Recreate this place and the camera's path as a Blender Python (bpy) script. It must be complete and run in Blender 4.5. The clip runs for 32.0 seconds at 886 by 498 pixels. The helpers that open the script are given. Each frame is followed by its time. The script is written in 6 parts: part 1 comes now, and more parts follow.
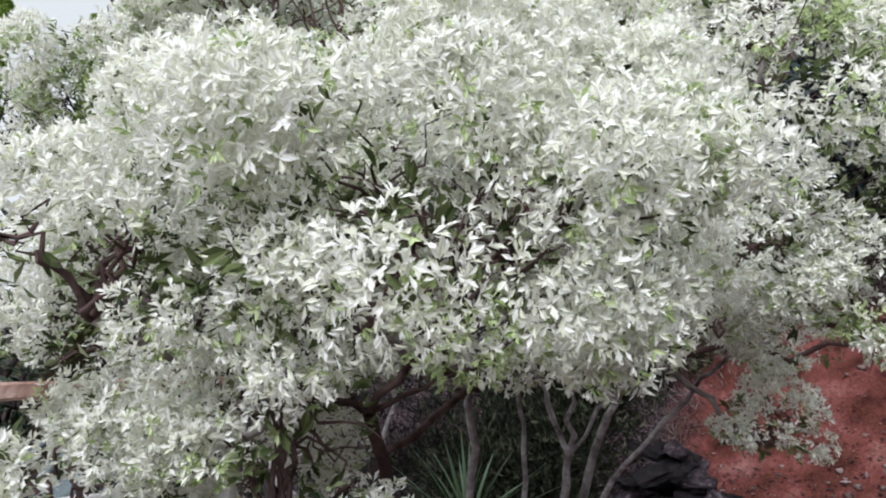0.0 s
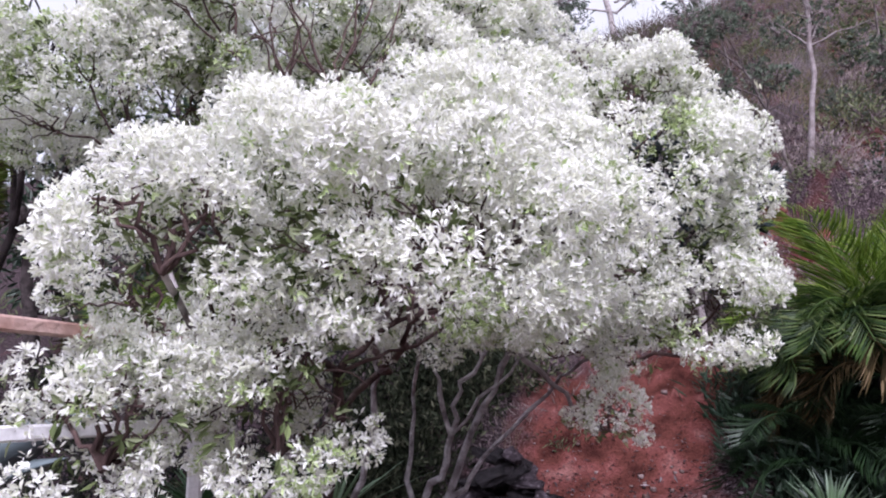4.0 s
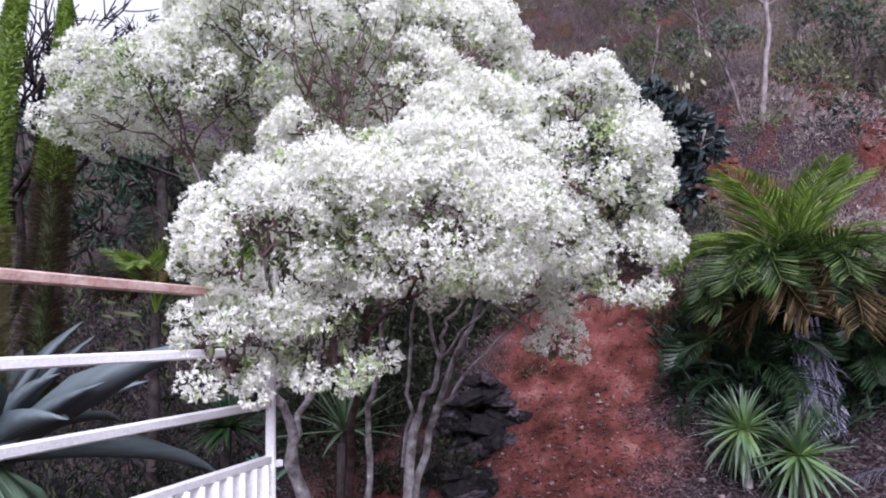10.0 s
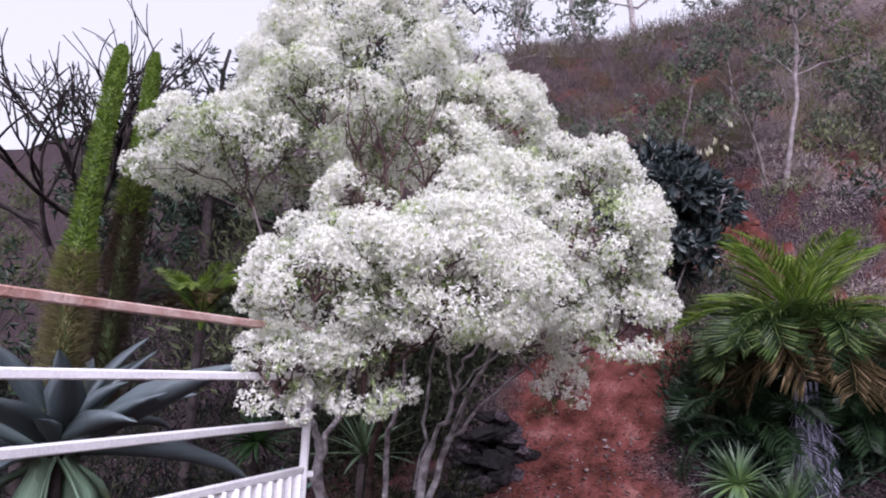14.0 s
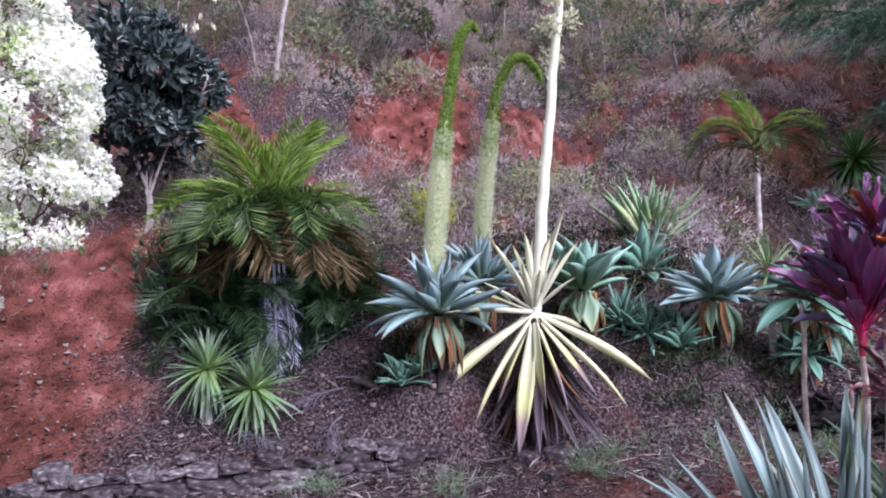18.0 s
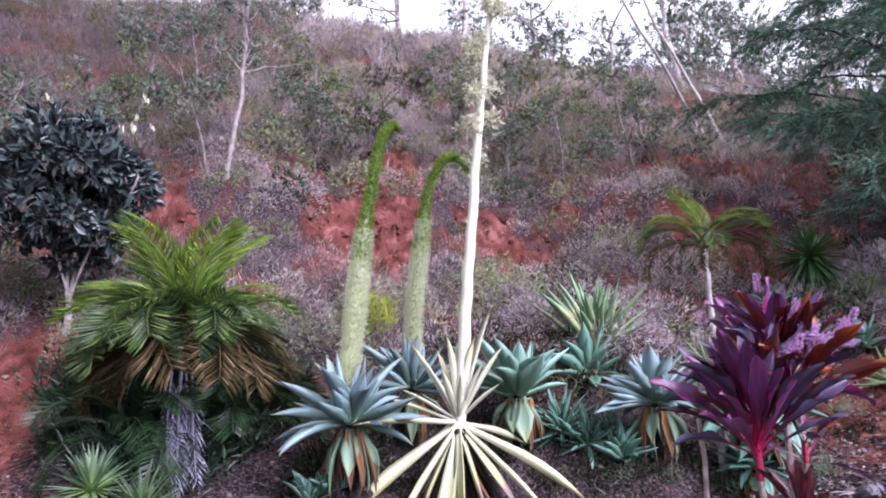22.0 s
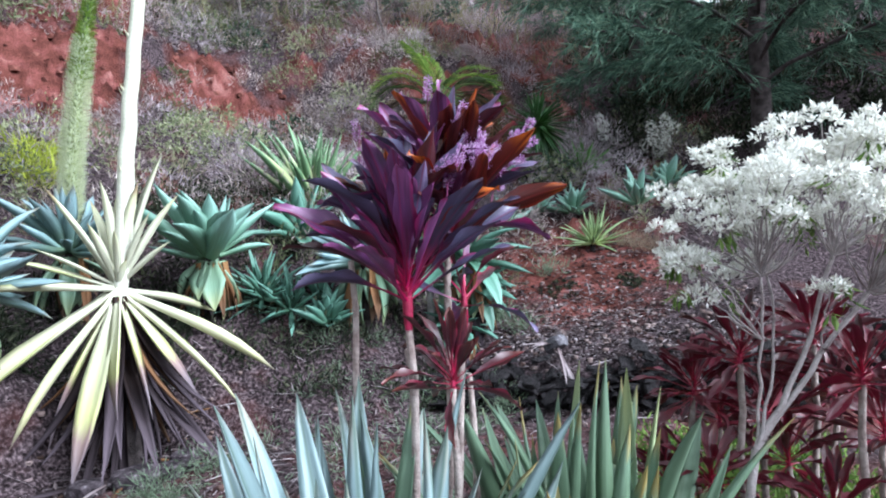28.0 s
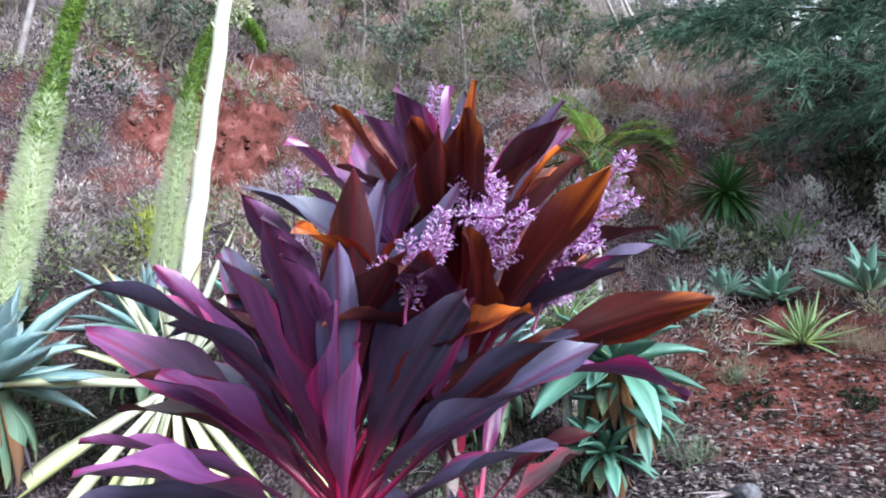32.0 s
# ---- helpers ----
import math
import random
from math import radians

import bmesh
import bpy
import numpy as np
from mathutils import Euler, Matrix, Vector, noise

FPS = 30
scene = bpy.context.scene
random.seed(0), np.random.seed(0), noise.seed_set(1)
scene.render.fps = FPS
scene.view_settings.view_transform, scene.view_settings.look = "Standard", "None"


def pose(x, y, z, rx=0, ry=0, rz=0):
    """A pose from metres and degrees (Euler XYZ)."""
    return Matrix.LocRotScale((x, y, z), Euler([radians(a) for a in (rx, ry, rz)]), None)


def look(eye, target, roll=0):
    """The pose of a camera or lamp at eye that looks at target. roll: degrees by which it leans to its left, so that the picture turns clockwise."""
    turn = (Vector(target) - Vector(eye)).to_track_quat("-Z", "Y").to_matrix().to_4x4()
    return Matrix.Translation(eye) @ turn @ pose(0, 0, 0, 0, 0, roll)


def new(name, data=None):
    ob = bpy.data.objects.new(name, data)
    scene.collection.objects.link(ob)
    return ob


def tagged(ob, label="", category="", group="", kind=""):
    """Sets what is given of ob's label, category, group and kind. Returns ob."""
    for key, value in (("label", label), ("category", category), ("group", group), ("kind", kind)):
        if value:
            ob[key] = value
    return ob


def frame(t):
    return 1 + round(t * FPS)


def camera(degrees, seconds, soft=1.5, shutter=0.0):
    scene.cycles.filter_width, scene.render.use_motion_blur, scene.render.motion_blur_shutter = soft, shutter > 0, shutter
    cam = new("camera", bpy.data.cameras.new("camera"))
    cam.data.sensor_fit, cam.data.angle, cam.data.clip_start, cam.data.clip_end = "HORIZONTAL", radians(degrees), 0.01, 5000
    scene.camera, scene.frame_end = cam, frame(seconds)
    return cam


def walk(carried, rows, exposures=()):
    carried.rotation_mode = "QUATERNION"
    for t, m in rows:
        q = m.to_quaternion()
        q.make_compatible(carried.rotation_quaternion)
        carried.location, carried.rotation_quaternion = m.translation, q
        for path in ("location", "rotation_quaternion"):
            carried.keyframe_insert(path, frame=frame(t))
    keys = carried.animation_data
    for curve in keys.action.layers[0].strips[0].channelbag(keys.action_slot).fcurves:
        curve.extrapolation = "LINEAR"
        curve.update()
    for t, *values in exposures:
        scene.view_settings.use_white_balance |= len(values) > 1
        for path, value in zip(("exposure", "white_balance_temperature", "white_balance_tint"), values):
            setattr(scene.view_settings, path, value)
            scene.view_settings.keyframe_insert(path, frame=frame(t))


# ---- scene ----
cam = camera(67.8, 32.0, soft=2.0)
METRES, EYE, TILT, LEAN, TURN = 7.0, 1.6, 12.0, 4.0, 0.0
ROWS = [
    (0.0, 0.0, 0.0, 0.0, 0.0, 0.0, -0.0),
    (0.5, -0.0154, -0.0063, -0.0084, -5.44, 1.38, -1.34),
    (1.0, -0.0241, -0.0201, -0.0116, -6.48, 3.79, -3.55),
    (1.5, -0.0244, -0.0406, -0.0097, -7.83, 4.9, -4.72),
    (2.0, -0.0276, -0.0487, -0.0084, -11.8, 4.78, -4.69),
    (2.5, -0.0378, -0.0486, -0.0095, -12.95, 3.32, -4.24),
    (3.0, -0.0464, -0.0512, -0.01, -14.52, 3.18, -5.07),
    (3.5, -0.0511, -0.0539, -0.0103, -14.41, 2.81, -5.59),
    (5.5, -0.0494, -0.0931, -0.0087, -11.83, -0.86, -5.7),
    (6.0, -0.0584, -0.0947, -0.0121, -13.32, -3.83, -5.8),
    (6.5, -0.0691, -0.0985, -0.0144, -14.38, -6.4, -4.57),
    (7.0, -0.0692, -0.1198, -0.0069, -13.96, -4.71, -5.04),
    (7.5, -0.0682, -0.1365, 0.002, -14.11, -1.81, -4.7),
    (8.0, -0.0741, -0.1398, 0.0024, -16.37, -1.16, -4.24),
    (8.5, -0.0859, -0.1498, 0.0041, -18.41, -1.02, -4.49),
    (9.0, -0.0825, -0.1672, 0.0072, -17.85, -1.11, -5.3),
    (9.5, -0.0812, -0.1848, 0.0116, -15.6, -1.71, -5.52),
    (10.0, -0.0905, -0.1873, 0.0111, -15.4, -2.76, -5.17),
    (10.5, -0.1, -0.1936, 0.0107, -16.89, -3.55, -5.27),
    (11.0, -0.0985, -0.2125, 0.0168, -15.97, -2.16, -7.49),
    (11.5, -0.099, -0.2286, 0.0218, -13.94, -1.69, -8.44),
    (12.0, -0.1091, -0.2338, 0.0222, -15.86, -1.78, -7.57),
    (12.5, -0.1119, -0.2474, 0.0252, -16.47, -0.71, -8.49),
    (13.0, -0.1071, -0.2571, 0.0287, -14.05, -0.84, -9.44),
    (13.5, -0.1061, -0.26, 0.03, -12.55, -0.36, -9.14),
    (15.5, -0.098, -0.2586, 0.0315, -17.53, -0.35, -9.54),
    (16.0, -0.0887, -0.2619, 0.0317, -22.67, -0.8, -10.32),
    (16.5, -0.0744, -0.2686, 0.0309, -33.68, -1.29, -11.73),
    (17.0, -0.058, -0.264, 0.0287, -45.79, -2.01, -12.58),
    (17.5, -0.0415, -0.2369, 0.0275, -51.52, -1.02, -9.96),
    (18.0, -0.0221, -0.2323, 0.0246, -53.64, -2.23, -10.39),
    (18.5, 0.0076, -0.2424, 0.024, -55.21, -4.17, -13.98),
    (19.0, 0.0251, -0.2512, 0.0245, -58.14, -3.62, -13.64),
    (19.5, 0.0388, -0.2445, 0.0272, -58.41, -1.35, -11.64),
    (20.0, 0.057, -0.247, 0.0306, -57.94, 1.07, -10.56),
    (20.5, 0.0709, -0.2656, 0.0384, -56.74, 1.65, -12.08),
    (21.0, 0.0727, -0.2782, 0.0412, -55.16, 3.24, -11.06),
    (21.5, 0.0683, -0.2809, 0.0437, -54.52, 4.15, -10.65),
    (22.0, 0.0689, -0.2819, 0.0482, -54.36, 6.37, -10.05),
    (22.5, 0.0675, -0.2853, 0.0511, -54.08, 9.38, -9.13),
    (23.0, 0.0695, -0.2853, 0.0489, -53.37, 7.55, -8.18),
    (23.5, 0.0729, -0.2832, 0.0378, -52.13, 2.41, -8.21),
    (24.0, 0.0889, -0.2778, 0.0265, -50.75, -0.3, -7.42),
    (24.5, 0.1009, -0.2636, 0.0189, -52.72, -2.53, -8.25),
    (26.5, 0.1419, -0.2496, 0.0117, -60.69, -4.03, -8.88),
    (27.0, 0.1713, -0.2776, 0.0177, -66.21, -3.32, -10.5),
    (27.5, 0.1936, -0.2982, 0.027, -71.74, -1.25, -10.56),
    (28.0, 0.2246, -0.3038, 0.031, -74.59, -0.36, -10.23),
    (28.5, 0.2516, -0.3132, 0.0361, -72.2, -0.88, -10.06),
    (29.0, 0.2771, -0.3202, 0.042, -66.45, -1.5, -10.35),
    (29.5, 0.3116, -0.3139, 0.0427, -66.02, -0.96, -9.46),
    (30.0, 0.3402, -0.3145, 0.0427, -63.12, -2.35, -10.17),
    (30.5, 0.3625, -0.3132, 0.0479, -58.78, -2.52, -11.47),
    (31.0, 0.383, -0.3033, 0.0514, -59.11, 0.99, -10.51),
    (31.5, 0.4003, -0.2948, 0.0561, -61.12, 2.34, -11.25),
    (32.0, 0.413, -0.2952, 0.0653, -58.35, 2.6, -11.87),
]
walk(cam, [(t, pose(0, 0, EYE, TILT, LEAN, TURN) @ pose(METRES * x, METRES * y, METRES * z, 90 + pitch, roll, yaw)) for t, x, y, z, yaw, pitch, roll in ROWS], exposures=[(0.0, 0.18, 5900, 9), (2.0, 0.14, 5600, 16), (3.0, 0.3, 5700, 23), (6.0, 0.46, 5700, 26), (9.0, 0.51, 5600, 24), (11.0, 0.53, 5650, 25), (13.0, 0.31, 5700, 28), (16.0, 0.46, 5800, 28), (17.0, 0.8, 5650, 22), (18.0, 1.05, 5600, 23), (19.0, 1.61, 5400, 33), (20.0, 1.69, 5400, 33), (21.0, 1.63, 5500, 31), (22.0, 1.15, 5600, 27), (22.5, 0.55, 5600, 26), (23.0, 0.45, 5720, 25), (24.0, 1.3, 5400, 27), (27.0, 1.47, 5450, 33), (28.0, 1.35, 5350, 4), (29.0, 1.4, 5430, 4), (30.0, 1.4, 5400, 4), (32.0, 1.48, 5420, 2)])

# ---- daylight: bright overcast sky, soft low sun from behind the walker ----
world = bpy.data.worlds.new("overcast_sky")
scene.world = world
world.use_nodes = True
wn, wl = world.node_tree.nodes, world.node_tree.links
sky = wn.new("ShaderNodeTexSky")
sky.sky_type, sky.sun_disc = "NISHITA", False
SUN_EL, SUN_AZ = 37.0, 192.0            # degrees; azimuth clockwise from +y
sky.sun_elevation, sky.sun_rotation = radians(SUN_EL), radians(SUN_AZ)
haze = wn.new("ShaderNodeHueSaturation")
haze.inputs["Saturation"].default_value = 0.25
haze.inputs["Value"].default_value = 1.0
wl.new(sky.outputs[0], haze.inputs["Color"])
cloud = wn.new("ShaderNodeMix")
cloud.data_type = "RGBA"
cloud.inputs["Factor"].default_value = 0.8
cloud.inputs["B"].default_value = (7.6, 7.55, 7.3, 1)
wl.new(haze.outputs[0], cloud.inputs["A"])
wl.new(cloud.outputs["Result"], wn["Background"].inputs["Color"])
wn["Background"].inputs["Strength"].default_value = 0.11
sun = new("sun", bpy.data.lights.new("sun", "SUN"))
sun.data.energy, sun.data.angle, sun.data.color = 4.5, radians(36), (1.0, 0.96, 0.93)
_el, _az = radians(SUN_EL), radians(SUN_AZ)
SUN_FROM = Vector((math.sin(_az) * math.cos(_el), math.cos(_az) * math.cos(_el), math.sin(_el)))
sun.matrix_basis = look(SUN_FROM * 60, (0, 0, 0))

rng = np.random.default_rng(7)


# ---- materials ----
def nodes_of(name):
    m = bpy.data.materials.new(name)
    m.use_nodes = True
    nt = m.node_tree
    return m, nt.nodes, nt.links, nt.nodes["Principled BSDF"]


def ramp(n, stops):
    r = n.new("ShaderNodeValToRGB")
    e = r.color_ramp.elements
    while len(e) < len(stops):
        e.new(0.5)
    for el, (p, c) in zip(e, stops):
        el.position, el.color = p, (*c, 1)
    return r


def surface(name, c1, c2, scale=6.0, fine=60.0, rough=0.85, bump=0.4, metal=0.0, c3=None):
    """Weathered solid surface: two colours in blotches, a fine grain, relief."""
    m, n, l, b = nodes_of(name)
    co = n.new("ShaderNodeTexCoord")
    big, small = n.new("ShaderNodeTexNoise"), n.new("ShaderNodeTexNoise")
    big.inputs["Scale"].default_value, big.inputs["Detail"].default_value = scale, 6
    small.inputs["Scale"].default_value, small.inputs["Detail"].default_value = fine, 5
    l.new(co.outputs["Object"], big.inputs["Vector"])
    l.new(co.outputs["Object"], small.inputs["Vector"])
    stops = [(0.36, c1), (0.62, c2)] + ([(0.72, c3)] if c3 else [])
    r = ramp(n, stops)
    l.new(big.outputs["Fac"], r.inputs["Fac"])
    info = n.new("ShaderNodeObjectInfo")
    hsv = n.new("ShaderNodeHueSaturation")
    add = n.new("ShaderNodeMath")
    add.operation = "MULTIPLY_ADD"
    l.new(info.outputs["Random"], add.inputs[0])
    add.inputs[1].default_value, add.inputs[2].default_value = 0.35, 0.55
    mul = n.new("ShaderNodeMath")
    mul.operation = "ADD"
    l.new(add.outputs[0], mul.inputs[0])
    sc = n.new("ShaderNodeMath")
    sc.operation = "MULTIPLY"
    l.new(small.outputs["Fac"], sc.inputs[0])
    sc.inputs[1].default_value = 0.55
    l.new(sc.outputs[0], mul.inputs[1])
    l.new(mul.outputs[0], hsv.inputs["Value"])
    l.new(r.outputs["Color"], hsv.inputs["Color"])
    l.new(hsv.outputs["Color"], b.inputs["Base Color"])
    bp = n.new("ShaderNodeBump")
    bp.inputs["Strength"].default_value, bp.inputs["Distance"].default_value = bump, 0.02
    l.new(small.outputs["Fac"], bp.inputs["Height"])
    l.new(bp.outputs["Normal"], b.inputs["Normal"])
    b.inputs["Roughness"].default_value, b.inputs["Metallic"].default_value = rough, metal
    b.inputs["Specular IOR Level"].default_value = 0.4 if rough < 0.8 else 0.12
    return m


def leaves(name, c1, c2, rough=0.6, thin=0.35, c3=None, tone=0.0):
    """Many small leaves in one mesh: each leaf its own tint, some light passes through."""
    m, n, l, b = nodes_of(name)
    geo = n.new("ShaderNodeNewGeometry")
    r = ramp(n, [(0.0, c1), (0.75, c2)] + ([(1.0, c3)] if c3 else []))
    if tone:
        at = n.new("ShaderNodeAttribute")
        at.attribute_name = "tone"
        mixf = n.new("ShaderNodeMix")
        mixf.inputs["Factor"].default_value = tone
        l.new(geo.outputs["Random Per Island"], mixf.inputs["A"])
        l.new(at.outputs["Fac"], mixf.inputs["B"])
        l.new(mixf.outputs["Result"], r.inputs["Fac"])
    else:
        l.new(geo.outputs["Random Per Island"], r.inputs["Fac"])
    l.new(r.outputs["Color"], b.inputs["Base Color"])
    b.inputs["Roughness"].default_value = rough
    b.inputs["Specular IOR Level"].default_value = 0.3 if rough < 0.5 else 0.06
    if thin:
        tr, mx = n.new("ShaderNodeBsdfTranslucent"), n.new("ShaderNodeMixShader")
        l.new(r.outputs["Color"], tr.inputs["Color"])
        mx.inputs["Fac"].default_value = thin
        l.new(b.outputs[0], mx.inputs[1])
        l.new(tr.outputs[0], mx.inputs[2])
        l.new(mx.outputs[0], n["Material Output"].inputs["Surface"])
    return m


def blade_skin(name, along, rough=0.5, edge=None, rib=None, thin=0.15, streak=0.25, tint=0.3, sheen=0.5):
    """A long leaf lying along its own x from 0 to 1: colours along it, edge and midrib colours, streaks."""
    m, n, l, b = nodes_of(name)
    co, sep = n.new("ShaderNodeTexCoord"), n.new("ShaderNodeSeparateXYZ")
    l.new(co.outputs["Object"], sep.inputs[0])
    noi = n.new("ShaderNodeTexNoise")
    mp = n.new("ShaderNodeMapping")
    mp.inputs["Scale"].default_value = (2.5, 60, 8)
    l.new(co.outputs["Object"], mp.inputs["Vector"])
    l.new(mp.outputs[0], noi.inputs["Vector"])
    noi.inputs["Scale"].default_value, noi.inputs["Detail"].default_value = 1.0, 4
    info = n.new("ShaderNodeObjectInfo")
    wob = n.new("ShaderNodeMath")
    wob.operation = "MULTIPLY_ADD"
    l.new(noi.outputs["Fac"], wob.inputs[0])
    wob.inputs[1].default_value = 0.3
    l.new(sep.outputs["X"], wob.inputs[2])
    off = n.new("ShaderNodeMath")
    off.operation = "MULTIPLY_ADD"
    l.new(info.outputs["Random"], off.inputs[0])
    off.inputs[1].default_value = 0.2
    off.inputs[2].default_value = -0.25
    sm = n.new("ShaderNodeMath")
    sm.operation = "ADD"
    l.new(wob.outputs[0], sm.inputs[0])
    l.new(off.outputs[0], sm.inputs[1])
    r = ramp(n, along)
    l.new(sm.outputs[0], r.inputs["Fac"])
    col = r.outputs["Color"]
    if edge or rib:
        ab = n.new("ShaderNodeMath")
        ab.operation = "ABSOLUTE"
        l.new(sep.outputs["Y"], ab.inputs[0])
        for lo, hi, colr in ([(0.0, 0.008, rib)] if rib else []) + ([(edge[1], edge[1] * 0.75, edge[0])] if edge else []):
            mr = n.new("ShaderNodeMapRange")
            l.new(ab.outputs[0], mr.inputs["Value"])
            mr.inputs["From Min"].default_value, mr.inputs["From Max"].default_value = lo, hi
            mr.inputs["To Min"].default_value, mr.inputs["To Max"].default_value = 1.0, 0.0
            mx = n.new("ShaderNodeMix")
            mx.data_type = "RGBA"
            l.new(mr.outputs[0], mx.inputs["Factor"])
            l.new(col, mx.inputs["A"])
            mx.inputs["B"].default_value = (*colr, 1)
            col = mx.outputs["Result"]
    hsv = n.new("ShaderNodeHueSaturation")
    l.new(col, hsv.inputs["Color"])
    v1 = n.new("ShaderNodeMath")
    v1.operation = "MULTIPLY_ADD"
    l.new(noi.outputs["Fac"], v1.inputs[0])
    v1.inputs[1].default_value, v1.inputs[2].default_value = streak * 2, 1.0 - streak - tint / 2
    v2 = n.new("ShaderNodeMath")
    v2.operation = "MULTIPLY_ADD"
    l.new(info.outputs["Random"], v2.inputs[0])
    v2.inputs[1].default_value = tint
    l.new(v1.outputs[0], v2.inputs[2])
    l.new(v2.outputs[0], hsv.inputs["Value"])
    l.new(hsv.outputs[0], b.inputs["Base Color"])
    b.inputs["Roughness"].default_value = rough
    b.inputs["Specular IOR Level"].default_value = sheen
    bp = n.new("ShaderNodeBump")
    bp.inputs["Strength"].default_value, bp.inputs["Distance"].default_value = 0.25, 0.01
    l.new(noi.outputs["Fac"], bp.inputs["Height"])
    l.new(bp.outputs["Normal"], b.inputs["Normal"])
    if thin:
        tr, mx = n.new("ShaderNodeBsdfTranslucent"), n.new("ShaderNodeMixShader")
        l.new(hsv.outputs[0], tr.inputs["Color"])
        mx.inputs["Fac"].default_value = thin
        l.new(b.outputs[0], mx.inputs[1])
        l.new(tr.outputs[0], mx.inputs[2])
        l.new(mx.outputs[0], n["Material Output"].inputs["Surface"])
    return m


def earth():
    """Red laterite where the ground is bare, grey-brown litter elsewhere, pebbly relief."""
    m, n, l, b = nodes_of("red_earth_and_litter")
    co = n.new("ShaderNodeTexCoord")

    def noise_at(scale, detail=6):
        t = n.new("ShaderNodeTexNoise")
        t.inputs["Scale"].default_value, t.inputs["Detail"].default_value = scale, detail
        l.new(co.outputs["Object"], t.inputs["Vector"])
        return t
    a, f, g = noise_at(1.7), noise_at(38.0), noise_at(3.2, 9)
    red = ramp(n, [(0.30, (0.034, 0.011, 0.009)), (0.46, (0.086, 0.029, 0.023)), (0.58, (0.125, 0.042, 0.037)), (0.72, (0.20, 0.092, 0.082))])
    lit = ramp(n, [(0.3, (0.008, 0.006, 0.0065)), (0.5, (0.036, 0.025, 0.028)), (0.72, (0.12, 0.090, 0.097))])
    l.new(g.outputs["Fac"], red.inputs["Fac"])
    l.new(f.outputs["Fac"], lit.inputs["Fac"])
    att = n.new("ShaderNodeAttribute")
    att.attribute_name = "bare"
    s1 = n.new("ShaderNodeMath")
    s1.operation = "ADD"
    l.new(att.outputs["Fac"], s1.inputs[0])
    l.new(a.outputs["Fac"], s1.inputs[1])
    mr = n.new("ShaderNodeMapRange")
    l.new(s1.outputs[0], mr.inputs["Value"])
    mr.inputs["From Min"].default_value, mr.inputs["From Max"].default_value = 0.62, 1.0
    mx = n.new("ShaderNodeMix")
    mx.data_type = "RGBA"
    l.new(mr.outputs[0], mx.inputs["Factor"])
    l.new(lit.outputs["Color"], mx.inputs["A"])
    l.new(red.outputs["Color"], mx.inputs["B"])
    hsv = n.new("ShaderNodeHueSaturation")
    v = n.new("ShaderNodeMath")
    v.operation = "MULTIPLY_ADD"
    l.new(f.outputs["Fac"], v.inputs[0])
    v.inputs[1].default_value, v.inputs[2].default_value = 1.3, 0.35
    l.new(v.outputs[0], hsv.inputs["Value"])
    l.new(mx.outputs["Result"], hsv.inputs["Color"])
    l.new(hsv.outputs[0], b.inputs["Base Color"])
    b.inputs["Roughness"].default_value = 0.95
    b.inputs["Specular IOR Level"].default_value = 0.05
    bp = n.new("ShaderNodeBump")
    bp.inputs["Strength"].default_value, bp.inputs["Distance"].default_value = 0.8, 0.04
    l.new(f.outputs["Fac"], bp.inputs["Height"])
    l.new(bp.outputs["Normal"], b.inputs["Normal"])
    return m


EARTH = earth()
STONE = surface("fieldstone", (0.022, 0.017, 0.020), (0.088, 0.069, 0.080), 5, 45, 0.9, 0.9, c3=(0.26, 0.235, 0.25))
PALESTONE = surface("pale_lichened_stone", (0.05, 0.042, 0.048), (0.20, 0.17, 0.185), 5, 45, 0.9, 0.9, c3=(0.50, 0.46, 0.48))
DARKROCK = surface("dark_rock", (0.008, 0.007, 0.008), (0.028, 0.024, 0.026), 5, 40, 0.9, 0.8)
PALEROCK = surface("pale_dry_sheath", (0.06, 0.054, 0.062), (0.13, 0.12, 0.135), 5, 40, 0.9, 0.6)
WHITEPAINT = surface("white_painted_metal", (0.72, 0.71, 0.73), (0.80, 0.79, 0.80), 3, 90, 0.45, 0.08)
RUST = surface("rusted_red_paint", (0.42, 0.24, 0.20), (0.62, 0.46, 0.42), 7, 60, 0.7, 0.3)
BARK = surface("grey_bark", (0.26, 0.22, 0.22), (0.52, 0.48, 0.475), 9, 70, 0.9, 0.6)
LICHENBARK = surface("lichened_grey_bark", (0.17, 0.145, 0.15), (0.45, 0.42, 0.43), 16, 70, 0.9, 0.9, c3=(0.68, 0.66, 0.66))
BARKDARK = surface("dark_bark", (0.018, 0.014, 0.014), (0.055, 0.044, 0.044), 9, 70, 0.9, 0.6)
BARKPALE = surface("pale_bark", (0.195, 0.158, 0.158), (0.315, 0.277, 0.277), 9, 70, 0.85, 0.5)
SAPLING = surface("grey_brown_sapling_bark", (0.075, 0.06, 0.058), (0.19, 0.16, 0.155), 9, 70, 0.9, 0.5)
TWIG = surface("brown_twigs", (0.05, 0.032, 0.03), (0.12, 0.08, 0.075), 12, 80, 0.9, 0.3)
WOODPOST = surface("old_dark_post", (0.045, 0.035, 0.035), (0.10, 0.08, 0.08), 9, 70, 0.95, 0.5)
BRACT = leaves("white_bracts", (0.68, 0.69, 0.56), (0.90, 0.90, 0.865), 0.65, 0.45, (0.94, 0.935, 0.925))
SHRUBBRACT = leaves("cream_white_bracts", (0.46, 0.45, 0.38), (0.84, 0.83, 0.79), 0.65, 0.4, (0.90, 0.89, 0.87))
